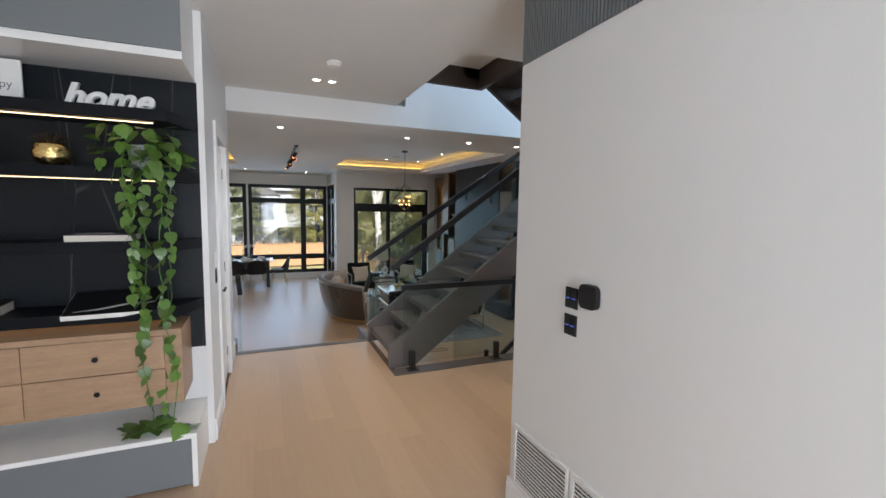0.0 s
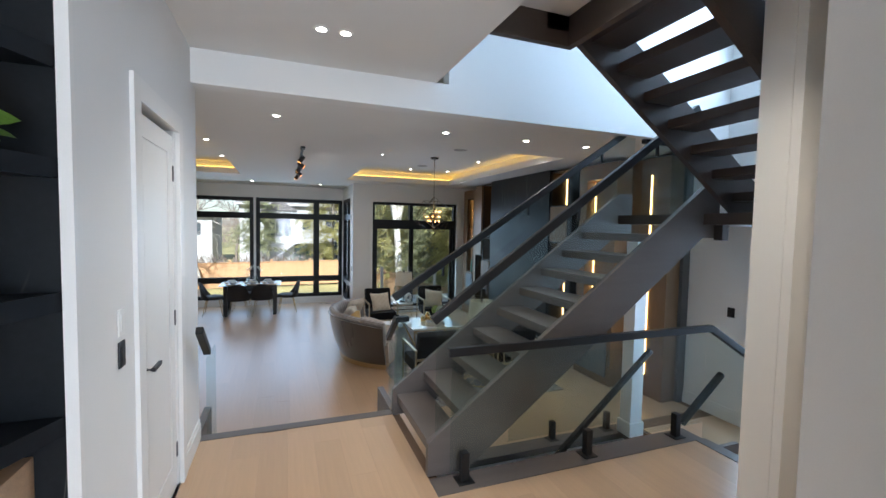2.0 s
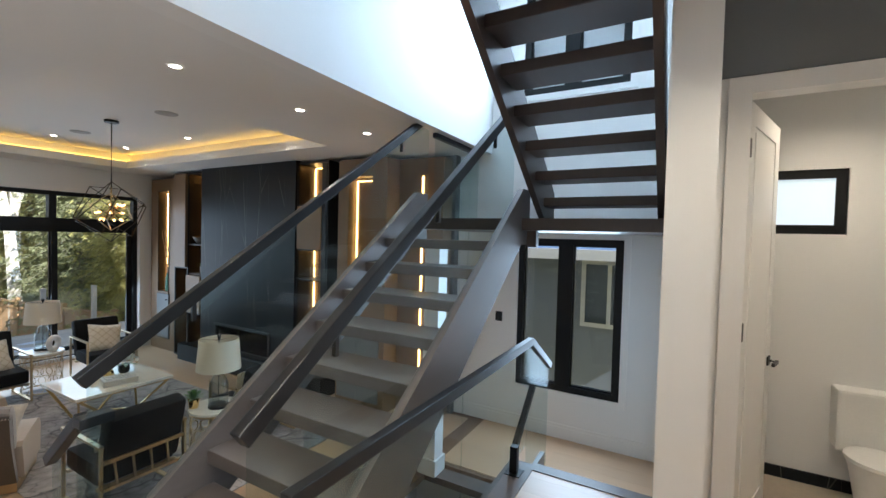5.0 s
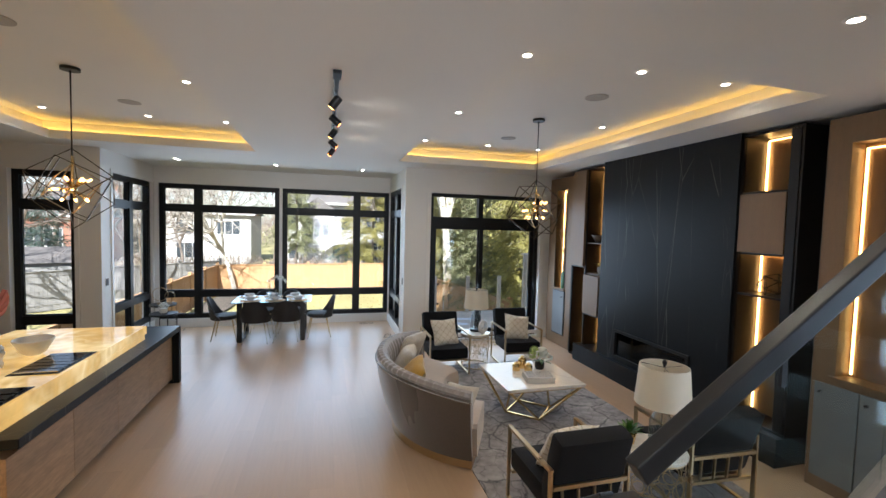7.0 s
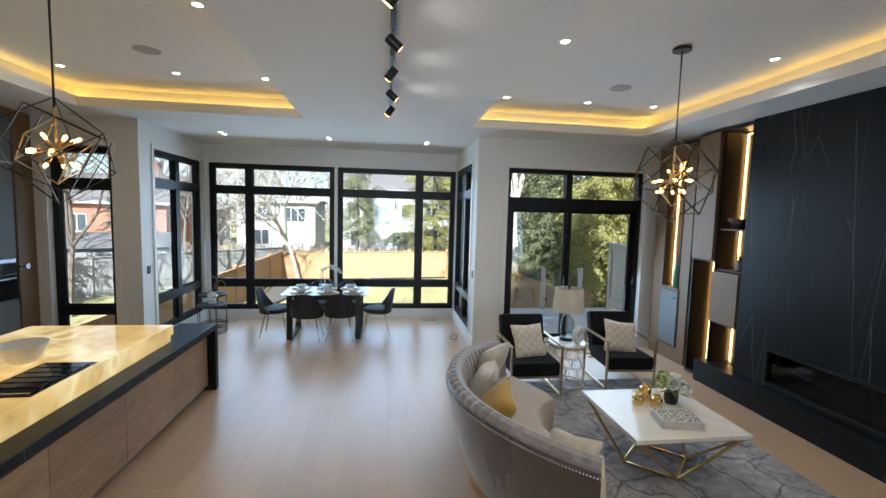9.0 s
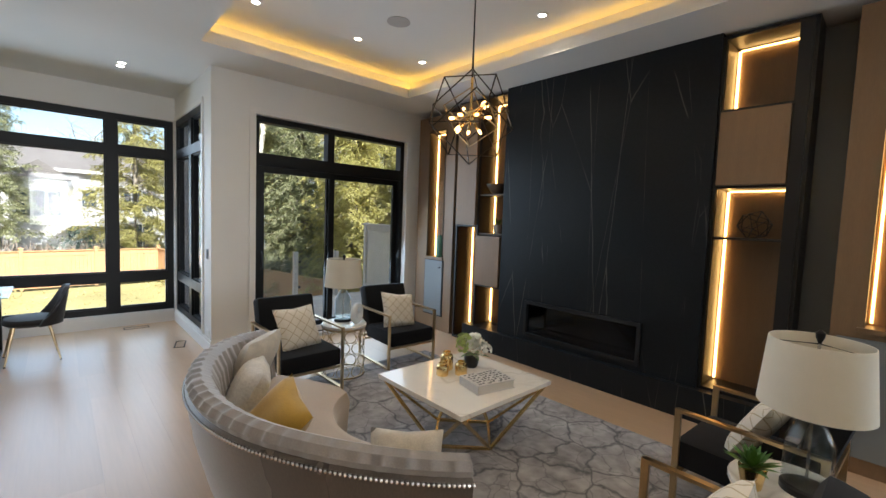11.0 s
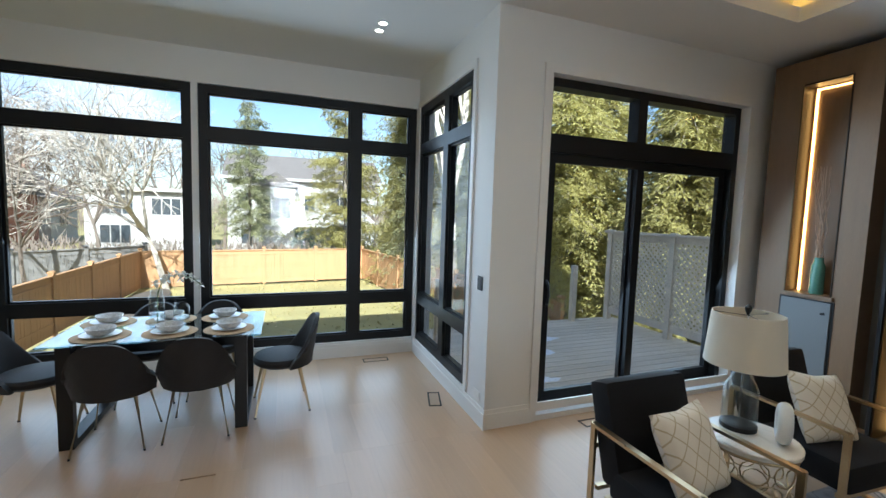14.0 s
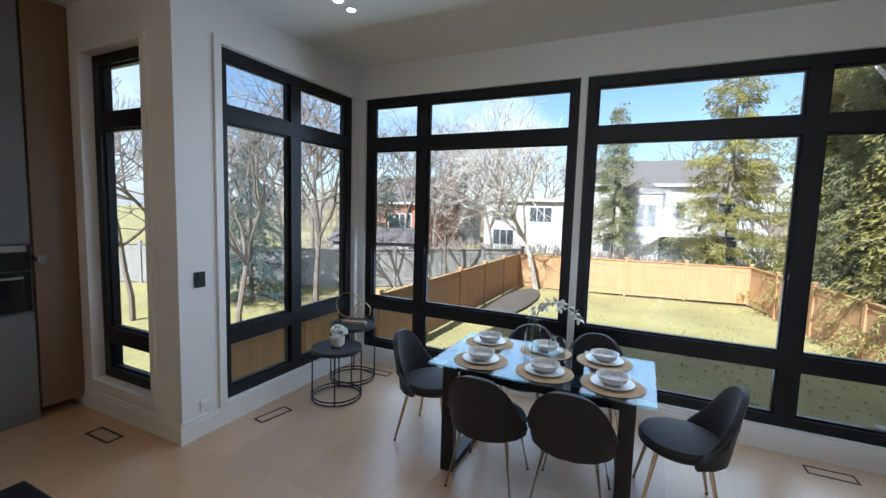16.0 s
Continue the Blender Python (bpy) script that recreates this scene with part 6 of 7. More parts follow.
for v in bm.verts:
    v.co.z = 0.0325 + (v.co.z - 0.0325) * 0.15
bmesh.ops.transform(bm, matrix=m, verts=bm.verts)
part("picture", bm, material("printed_grey", (0.42, 0.40, 0.38), 0.6), st, "", True)
shelf_book(-0.9, 3.34, 1.664, 0.32, 0.24, 0.06, BRONZE, "thick dark book lying on a shelf", 6)


def pothos():
    """Trailing plant on the second shelf: vines with heart-shaped leaves."""
    p = thing("trailing_pothos", "trailing green pothos in a grey pot on a shelf", "plant", (0.0, 3.28, 2.546))
    part("pot", lathe(bmesh.new(), [(0.06, 0), (0.075, 0.02), (0.085, 0.14), (0.078, 0.14), (0, 0.12)], 24), material("grey_pot", (0.22, 0.22, 0.22), 0.6), p, "", True)
    r = random.Random(17)
    mesh = bmesh.new()
    pts = [(0, 0), (0.20, -0.07), (0.42, 0.06), (0.46, 0.30), (0.36, 0.56), (0.18, 0.80), (0, 1.0)]
    mid = [mesh.verts.new((0, y, 0.05 * math.sin(3 * y))) for y in (0.0, 0.06, 0.30, 0.56, 0.80, 1.0)]
    for s in (-1, 1):
        edge = [mesh.verts.new((s * x, y, -0.09 * x - 0.25 * y * y)) for x, y in pts[1:-1]]
        mesh.faces.new((mid[0], edge[0], mid[1]) if s > 0 else (mid[0], mid[1], edge[0]))
        for k in range(4):
            q = (edge[k], edge[k + 1], mid[min(k + 2, 4)], mid[k + 1])
            q = [v for i, v in enumerate(q) if v not in q[:i]]
            mesh.faces.new(q if s > 0 else q[::-1])
        mesh.faces.new((edge[4], mid[5], mid[4]) if s > 0 else (edge[4], mid[4], mid[5]))
    for v in mesh.verts:
        if v in mid:
            v.co.z = -0.25 * v.co.y**2 - 0.02
    me = meshed("leaf", mesh, POTHOS, True)

    def leaf(place, size, yaw, tip):
        o = new("leaf", me)
        o.parent = p
        o.matrix_basis = pose(*place, 0, 0, yaw) @ pose(0, 0, 0, tip, r.uniform(-30, 30), 0) @ Matrix.Scale(size, 4)

    for k in range(96):
        a = r.uniform(0, 6.283)
        e = r.uniform(0.03, 0.23)
        leaf((e * math.cos(a) * 1.1, -abs(e * math.sin(a)) * 0.8, 0.15 + r.uniform(-0.16, 0.11)), r.uniform(0.065, 0.105), math.degrees(a) - 90, r.uniform(-70, 20))
    vines = [((-0.05, -0.13), 1.55, 0.10), ((0.01, -0.15), 1.05, -0.03), ((0.10, -0.12), 1.30, 0.04), ((-0.09, -0.12), 0.75, -0.02), ((0.15, -0.08), 1.60, -0.04)]
    for (x, y), length, sway in vines:
        path = [(0.4 * x, 0.3 * y, 0.13), (0.8 * x, 0.8 * y, 0.12), (x, y, 0.03)]
        z, cx, cy = 0.03, x, y
        while z > -length:
            z -= 0.047
            cx += r.uniform(-0.012, 0.012) + sway * 0.03
            cy += r.uniform(-0.008, 0.006)
            path.append((cx, cy, z))
            if r.random() < 0.80:
                s = r.choice((-1, 1))
                leaf((cx, cy, z), r.uniform(0.05, 0.084), r.uniform(-60, 60) + (180 if r.random() < 0.75 else 0) + s * 35, r.uniform(-80, -25))
        if length > 1.25:
            for q in range(6):
                cx += 0.035 * (1 if sway > 0.05 else -1)
                cy -= 0.012
                path.append((cx, cy, -1.62 + 0.012 * math.sin(q)))
                leaf((cx, cy, -1.60), r.uniform(0.08, 0.12), r.uniform(0, 360), r.uniform(-25, 5))
        part("vine", tube(bmesh.new(), path, 0.0028, 5), LEAF, p, "", True)


POTHOS = material("pothos_leaf", (0.085, 0.155, 0.026), 0.34, 0, 9, 0.45, 40, 0.1, (1, 1, 1), 0, 0, 0.45)
pothos()

# ---- foyer walls ----
for z, lab in ((1.96, "upper"), (1.83, "lower")):
    s = thing("light_switch", lab + " black double light switch with blue pilot lights", "switch", (2.03, 1.653, z - 0.045), -90, "foyer switches")
    part("plate", boxed(-0.042, 0.042, -0.008, 0, -0.05, 0.05, 0.003), BLACK, s)
    for x in (-0.02, 0.02):
        k = part("rocker", boxed(x - 0.017, x + 0.017, -0.011, -0.008, -0.04, 0.04, 0.001), BLACK, s)
        part("pilot_light", boxed(x - 0.012, x + 0.012, -0.0118, -0.0112, -0.003, 0.0), glowing("blue_pilot", (0.1, 0.2, 1.0), 0.4), k)
th = thing("thermostat", "black rounded thermostat on the white wall", "thermostat", (2.03, 1.525, 1.945), -90)
rim = [(0.055 * math.copysign(abs(math.cos(a)) ** 0.5, math.cos(a)), 0.055 * math.copysign(abs(math.sin(a)) ** 0.5, math.sin(a))) for a in (math.tau * k / 40 for k in range(40))]
bm = prism(bmesh.new(), rim, "y", -0.028, -0.002)
part("body", bm, BLACK, th, "", True)
rg = thing("return_air_grille", "white louvred return-air grille above the baseboard", "vent", (2.03, 2.115, 0.72), -90, "")
for k in range(2):
    x0 = 0.02 + k * 0.50
    bm = bmesh.new()
    for b in ((x0, x0 + 0.48, 0.0, 0.02), (x0, x0 + 0.48, 0.34, 0.36), (x0, x0 + 0.02, 0.02, 0.34), (x0 + 0.46, x0 + 0.48, 0.02, 0.34)):
        box(bm, b[0], b[1], -0.012, -0.001, b[2], b[3])
    part("frame", bm, TRIM, rg)
    for q in range(15):
        part("slat", bar(bmesh.new(), (x0 + 0.02, -0.007, 0.032 + q * 0.0213), (x0 + 0.46, -0.007, 0.032 + q * 0.0213), 0.007, 0.006), TRIM, rg)
    part("backing", boxed(x0 + 0.02, x0 + 0.46, -0.0015, -0.0008, 0.02, 0.34), BLACK, rg)
flute = bmesh.new()
for k in range(120):
    box(flute, 2.022, 2.038, -0.475 + k * 0.0218, -0.475 + k * 0.0218 + 0.014, 3.122, FC - 0.004)
FL = tagged(part("fluted_panel", flute, GREYCAB), "grey fluted panel band above the wall", "panel", "", "structure")
solid("powder_upper_panel", [(3.812, 3.83, 1.36, 3.24, 3.205, FC - 0.004)], GREYCAB, "grey panel above the powder-room door", "panel")
solid("powder_corner_pilaster", [(3.535, 3.825, 3.20, 3.25, F0, FC)], PAINT, "white corner return by the hall", "wall")
for y, z, lab in ((3.92, 1.90, "white"), (3.92, 1.76, "black")):
    s = thing("light_switch", lab + " light switch beside the closet door", "switch", (0.311, y, z), 90, "foyer switches")
    part("plate", boxed(-0.035, 0.035, -0.008, 0, -0.057, 0.057, 0.003), TRIM if lab == "white" else BLACK, s)
    part("rocker", boxed(-0.018, 0.018, -0.011, -0.008, -0.035, 0.035, 0.001), TRIM if lab == "white" else BLACK, s)
for x, y, z, rz, lab in ((2.589, 12.78, 1.20, -90, "by the bay"), (-2.299, 12.74, 1.24, 90, "by the bay"), (6.098, 5.3, 1.35, -90, "by the stair window"), (4.9, 3.442, 1.25, 180, "in the side hall")):
    s = thing("light_switch", "black square light switch " + lab, "switch", (x, y, z), rz, "great-room switches")
    part("plate", boxed(-0.045, 0.045, -0.008, -0.0005, -0.06, 0.06, 0.003), BLACK, s)
    part("rocker", boxed(-0.02, 0.02, -0.011, -0.008, -0.04, 0.04, 0.001), BLACK, s)
for x, y, rz in ((2.589, 12.76, -90), (-2.299, 12.78, 90)):
    s = thing("wall_outlet", "white double outlet above the baseboard", "outlet", (x, y, 0.24), rz, "outlets")
    part("plate", boxed(-0.06, 0.06, -0.008, -0.0005, -0.04, 0.04, 0.003), TRIM, s)
    for q in (-0.03, 0.03):
        part("socket", boxed(q - 0.018, q + 0.018, -0.010, -0.008, -0.015, 0.015), CERAMIC, s)
to = thing("toilet", "white toilet in the powder room", "toilet", (4.85, 2.15, F0), 90)
part("bowl", lathe(bmesh.new(), [(0.12, 0), (0.13, 0.1), (0.17, 0.33), (0.19, 0.39), (0.15, 0.39), (0, 0.25)], 28), CERAMIC, to, "", True)
part("seat", lathe(bmesh.new(), [(0.195, 0.395), (0.195, 0.415), (0, 0.42)], 28), CERAMIC, to, "", True)
part("tank", boxed(-0.19, 0.19, -0.42, -0.2, 0.35, 0.78, 0.02), CERAMIC, to)
TILE = material("beige_stone_tile", (0.42, 0.36, 0.28), 0.35, 0, 3, 0.12, 30, 0.03)
solid("floor_powder", [(3.90, 5.19, 1.36, 3.24, F0 - 0.05, F0 + 0.004)], TILE, "beige stone powder-room floor", "floor")
solid("powder_baseboard", [(5.185, 5.2, 1.36, 3.29, F0, F0 + 0.09)], BLACKSTONE, "dark stone skirting in the powder room", "baseboard")

# ---- kitchen ----
OVENGLASS = material("oven_glass", (0.012, 0.012, 0.014), 0.08, 0, 3, 0.1, 50, 0.0)
k = thing("tall_cabinet", "grey tall kitchen cabinet with built-in ovens", "cabinet", (0, 0, 0), 0, "kitchen cabinets")
part("carcass", boxed(-4.28, -3.68, 11.38, 12.28, 0, 3.32), GREYCAB, k)
part("upper_door", boxed(-3.68, -3.66, 11.39, 12.27, 1.47, 3.30, 0.002), GREYCAB, k, "grey cabinet door")
part("lower_door", boxed(-3.68, -3.66, 11.39, 12.27, 0.10, 0.90, 0.002), GREYCAB, k, "grey cabinet door")
ov = part("oven", boxed(-3.69, -3.655, 11.40, 12.26, 0.92, 1.24, 0.003), OVENGLASS, k, "black glass oven")
part("oven_handle", bar(bmesh.new(), (-3.62, 11.46, 1.20), (-3.62, 12.20, 1.20), 0.02, 0.02), STEEL, ov)
cm = part("coffee_machine", boxed(-3.69, -3.655, 11.40, 12.26, 1.25, 1.455, 0.003), OVENGLASS, k, "built-in black coffee machine")
part("control_strip", boxed(-3.6545, -3.652, 11.42, 12.24, 1.40, 1.45), STEEL, cm)
part("knob", tube(bmesh.new(), [(-3.655, 12.30, 1.34), (-3.55, 12.30, 1.34)], 0.035, 16), STEEL, cm)
part("pull_handle", bar(bmesh.new(), (-3.63, 11.45, 1.55), (-3.63, 11.45, 1.95), 0.02, 0.02), BLACK, k)
e = thing("cabinet_end_panel", "tall oak end panel and bulkhead over the kitchen cabinets", "panel")
part("end_panel", boxed(-4.28, -3.645, 12.285, 12.575, 0.1, 3.375), VENEER, e)
part("bulkhead", boxed(-4.28, -3.645, 7.0, 12.28, 3.325, 3.385), VENEER, e)
g = thing("glass_cabinet", "tall dark glass-front kitchen cabinet with shelves", "cabinet", (0, 0, 0), 0, "kitchen cabinets")
part("carcass", box(box(box(bmesh.new(), -4.28, -4.2, 10.55, 11.37, 0, 3.32), -4.2, -3.70, 10.55, 10.57, 0, 3.32), -4.2, -3.70, 11.35, 11.37, 0, 3.32), BRONZE, g)
for z in (0.5, 1.0, 1.5, 2.0, 2.5, 3.0):
    part("shelf", boxed(-4.2, -3.72, 10.57, 11.35, z, z + 0.02), BRONZE, g)
for a, b in ((10.55, 10.955), (10.965, 11.37)):
    d = bmesh.new()
    for s in ((a, a + 0.03, 0.05, 3.3), (b - 0.03, b, 0.05, 3.3), (a + 0.03, b - 0.03, 0.05, 0.08), (a + 0.03, b - 0.03, 3.27, 3.3)):
        box(d, -3.69, -3.665, s[0], s[1], s[2], s[3])
    dd = part("door", d, BLACK, g, "black framed smoked glass door")
    part("pane", boxed(-3.68, -3.675, a + 0.03, b - 0.03, 0.08, 3.27), SMOKED, dd)
c = thing("base_cabinet", "grey base cabinets with a pale worktop", "cabinet", (0, 0, 0), 0, "kitchen cabinets")
part("carcass", boxed(-4.28, -3.68, 7.0, 10.54, 0.1, 0.88), GREYCAB, c)
part("worktop", boxed(-4.28, -3.64, 7.0, 10.54, 0.88, 0.92, 0.003), WHITESTONE, c)
for n in range(5):
    part("door", boxed(-3.68, -3.66, 7.0 + n * 0.70, 7.695 + n * 0.70, 0.11, 0.87, 0.002), GREYCAB, c)

# things on the island
v = thing("island_vase", "cream sculptural vase with a pink palm leaf", "vase", (-1.70, 9.25, 0.96))
part("body", lathe(bmesh.new(), [(0.05, 0), (0.085, 0.05), (0.08, 0.12), (0.035, 0.17), (0.06, 0.22), (0.075, 0.27), (0.04, 0.33), (0.03, 0.36), (0.025, 0.36), (0.03, 0.30)], 24), CERAMIC, v, "", True)
PINK = material("pink_palm", (0.68, 0.25, 0.22), 0.7)
for lean, tall in ((-32, 0.31), (16, 0.36)):
    # a pleated fan with a saw-toothed rim
    bm, n = bmesh.new(), 15
    foot = bm.verts.new((0, 0, 0.34))
    rows = []
    for f in (0.35, 0.7, 1.0):
        row = []
        for q in range(n):
            u = q / (n - 1) * 2 - 1
            reach = tall * f * (1 - 0.62 * abs(u) ** 1.4) * (0.93 if f == 1.0 and q % 2 else 1)
            a = radians(lean) + u * radians(21)
            row.append(bm.verts.new((reach * math.sin(a), 0.012 * (q % 2) * f + 0.05 * f * f, 0.34 + reach * math.cos(a))))
        rows.append(row)
    for q in range(n - 1):
        bm.faces.new((foot, rows[0][q], rows[0][q + 1]))
        for lo, hi in zip(rows, rows[1:]):
            bm.faces.new((lo[q], hi[q], hi[q + 1], lo[q + 1]))
    part("palm_leaf", bm, PINK, v, "dried pink pleated palm leaf")
ring = bmesh.new()
tube(ring, [(0.075 + 0.045 * math.cos(a), -0.07, 0.14 + 0.045 * math.sin(a)) for a in (math.tau * k / 20 for k in range(21))], 0.032, 12)
part("ring_body", ring, CERAMIC, v, "cream ring-shaped side vase", True)
part("ring_foot", lathe(bmesh.new(), [(0.055, 0), (0.06, 0.03), (0.045, 0.08), (0.03, 0.09)], 20, 0.075, -0.07), CERAMIC, v, "", True)
b = tagged(part("alabaster_bowl", lathe(bmesh.new(), [(0.05, 0), (0.09, 0.02), (0.15, 0.10), (0.145, 0.105), (0.085, 0.03), (0, 0.02)], 30), CERAMIC, None, "", True), "white stone bowl on the island", "bowl")
b.location, b.scale = (-1.55, 9.56, 0.961), (1.05, 1.05, 1.5)
for x0, x1, y0, y1 in ((-1.40, -1.03, 8.92, 9.55), (-1.45, -1.03, 7.83, 8.62)):
    p = thing("cooktop", "black ribbed cooktop set in the onyx", "cooktop", (0, 0, 0.96), 0, "cooktops")
    part("plate", boxed(x0, x1, y0, y1, 0.0005, 0.006, 0.002), OVENGLASS, p)
    for q in range(6):
        part("bar", boxed(x0 + 0.02, x1 - 0.02, y0 + 0.03 + q * (y1 - y0 - 0.06) / 6, y0 + 0.03 + (q + 0.72) * (y1 - y0 - 0.06) / 6, 0.0062, 0.018, 0.002), OVENGLASS, p)
        part("rib", boxed(x0 + 0.02, x1 - 0.02, y0 + 0.024 + q * (y1 - y0 - 0.06) / 6, y0 + 0.029 + q * (y1 - y0 - 0.06) / 6, 0.0062, 0.02), STEEL, p)


# ---- garden ----
GZ = -1.9
GRASS = material("dry_lawn", (0.30, 0.265, 0.11), 0.95, 0, 0.5, 0.4, 9, 0.5)
CEDAR = material("cedar_boards", (0.42, 0.245, 0.12), 0.75, 0, 1.2, 0.25, 20, 0.1, (4, 4, 0.6))
GREYWOOD = material("weathered_boards", (0.24, 0.235, 0.225), 0.85, 0, 1.2, 0.25, 20, 0.1, (4, 4, 0.6))
DECK = material("deck_boards", (0.62, 0.56, 0.47), 0.8, 0, 1.4, 0.2, 26, 0.1, (0.7, 6, 6), 0, 0, 0.12)
BARK = material("grey_bark", (0.22, 0.19, 0.16), 0.9, 0, 4, 0.35, 30, 0.5, (3, 3, 0.6))
BIRCH = material("pale_birch_bark", (0.46, 0.42, 0.36), 0.8, 0, 3, 0.6, 14, 0.4, (2, 2, 3))
TWIG = material("bare_twig", (0.16, 0.13, 0.105), 0.9, 0, 4, 0.3, 30, 0.1)
def leafy(mat, amount=0.5):
    """Let part of the light pass through thin leaves."""
    t = mat.node_tree
    p = t.nodes["Principled BSDF"]
    tr, mx = t.nodes.new("ShaderNodeBsdfTranslucent"), t.nodes.new("ShaderNodeMixShader")
    mx.inputs[0].default_value = amount
    t.links.new(p.inputs["Base Color"].links[0].from_socket, tr.inputs[0])
    t.links.new(p.outputs[0], mx.inputs[1])
    t.links.new(tr.outputs[0], mx.inputs[2])
    t.links.new(mx.outputs[0], t.nodes["Material Output"].inputs[0])
    return mat


NEEDLE = material("yellow_green_needles", (0.43, 0.40, 0.15), 0.75, 0, 0.9, 0.45, 7, 0.2, (1, 1, 1), 0, 0, 0.1)
SPRUCE = material("dark_green_needles", (0.29, 0.30, 0.16), 0.75, 0, 0.9, 0.45, 7, 0.2, (1, 1, 1), 0, 0, 0.1)
BLUESPRUCE = material("blue_green_needles", (0.10, 0.15, 0.12), 0.75, 0, 0.9, 0.35, 7, 0.2)
for m in (NEEDLE, SPRUCE, BLUESPRUCE):
    leafy(m)
SNOW = material("old_snow", (0.82, 0.85, 0.9), 0.7, 0, 6, 0.08, 40, 0.3)

bm = bmesh.new()
gx, gy = [-400, -60, -30, -15, -8, -4, 0, 4, 8, 15, 30, 60, 400], [-400, -60, -20, 5, 12, 16, 20, 24, 28, 32, 40, 60, 120, 600]
gv = {(i, j): bm.verts.new((x, y, GZ + (0.12 * noise.noise((x * 0.2, y * 0.2, 0)) if abs(x) < 31 and 11 < y < 61 else 0))) for i, x in enumerate(gx) for j, y in enumerate(gy)}
for i in range(len(gx) - 1):
    for j in range(len(gy) - 1):
        bm.faces.new((gv[i, j], gv[i + 1, j], gv[i + 1, j + 1], gv[i, j + 1]))
tagged(part("ground", bm, GRASS, None, "", True), "dry yellow-green spring lawn", "lawn", "", "structure")
solid("foundation_wall", [(-4.5, 6.3, 12.0, 12.58, GZ - 0.2, -0.2), (-2.5, 2.8, 12.58, 14.9, GZ - 0.2, -0.2), (6.0, 6.3, -3, 12.0, GZ - 0.2, -0.2), (-4.5, -4.3, 5, 12.0, GZ - 0.2, -0.2)], GREYWOOD, "plain house foundation under the bay")
rb = random.Random(31)
bm = bmesh.new()
for k in range(1500):
    x, y = rb.uniform(-4.7, 6.4), rb.uniform(15.5, 31.5)
    a, h = rb.random() * 6.28, rb.uniform(0.03, 0.07)
    p = Vector((x, y, GZ + 0.04))
    d = Vector((math.cos(a), math.sin(a), 0)) * 0.05
    bm.faces.new((bm.verts.new(p - d), bm.verts.new(p + d), bm.verts.new(p + d * 0.3 + Vector((0, 0, h)))))
tagged(part("grass_tufts", bm, GRASS), "tufts of dry grass on the lawn", "grass", "", "stuff")
SOIL = material("dark_soil", (0.09, 0.075, 0.06), 0.95, 0, 2, 0.4, 20, 0.6)
bm = bmesh.new()
ring = [bm.verts.new((-3.9 + 0.75 * math.cos(k * 0.35) * (1 + 0.2 * noise.noise((k, 0, 0))), 27.5 + 3.2 * math.sin(k * 0.35), GZ + 0.09)) for k in range(18)]
top = [bm.verts.new((v.co.x * 0.35 - 2.5, 27.5 + (v.co.y - 27.5) * 0.6, GZ + 0.25)) for v in ring]
for k in range(18):
    bm.faces.new((ring[k], ring[(k + 1) % 18], top[(k + 1) % 18], top[k]))
bm.faces.new(top)
tagged(part("garden_bed", bm, SOIL, None, "", True), "bare dark soil bed along the fence", "garden bed")


def fence(p, q, h, mat, label, lattice=False):
    p, q = Vector((*p, GZ)), Vector((*q, GZ))
    d = q - p
    f = thing("fence", label, "fence", p, math.degrees(math.atan2(d.y, d.x)), "garden fences")
    n = max(1, round(d.length / 2.4))
    w = d.length / n
    r = random.Random(int(d.length * 100))
    for k in range(n + 1):
        post = part("post", boxed(k * w - 0.06, k * w + 0.06, -0.06, 0.06, 0, h + 0.08), mat, f)
        part("post_cap", prism(bmesh.new(), [(-0.08, h + 0.08), (0.08, h + 0.08), (0.08, h + 0.11), (0, h + 0.15), (-0.08, h + 0.11)], "x", k * w - 0.08, k * w + 0.08), mat, post)
    for k in range(n):
        bm = bmesh.new()
        x = k * w + 0.06
        while x < (k + 1) * w - 0.08:
            box(bm, x, x + 0.136, -0.012 + r.uniform(-0.004, 0.004), 0.008, 0.05, h - 0.22)
            x += 0.14
        part("boards", bm, mat, f, "upright fence boards")
        bm = bmesh.new()
        for z0, z1, t in ((h - 0.24, h - 0.18, 0.03), (h - 0.03, h + 0.01, 0.06), (0.3, 0.38, 0.03)):
            box(bm, k * w + 0.06, (k + 1) * w - 0.06, -t, t, z0, z1)
        part("rails", bm, mat, f)
        part("top_board", boxed(k * w + 0.06, (k + 1) * w - 0.06, -0.008, 0.008, h - 0.18, h - 0.03), mat, f)


fence((-4.95, 14.2), (-4.8, 31.2), 1.66, CEDAR, "new orange cedar board fence along the lawn")
fence((-4.8, 31.2), (5.0, 32.6), 1.66, CEDAR, "new orange cedar board fence across the garden end")
fence((5.0, 32.6), (7.3, 18.0), 1.66, CEDAR, "cedar board fence under the evergreens")
fence((-36, 15.5), (-22, 21), 1.8, GREYWOOD, "weathered grey board fence of the neighbour")
fence((-22, 21), (-11.5, 26), 1.8, GREYWOOD, "weathered grey board fence of the neighbour")
fence((-11.5, 26), (-4.95, 32.5), 1.8, GREYWOOD, "weathered grey board fence of the neighbour")


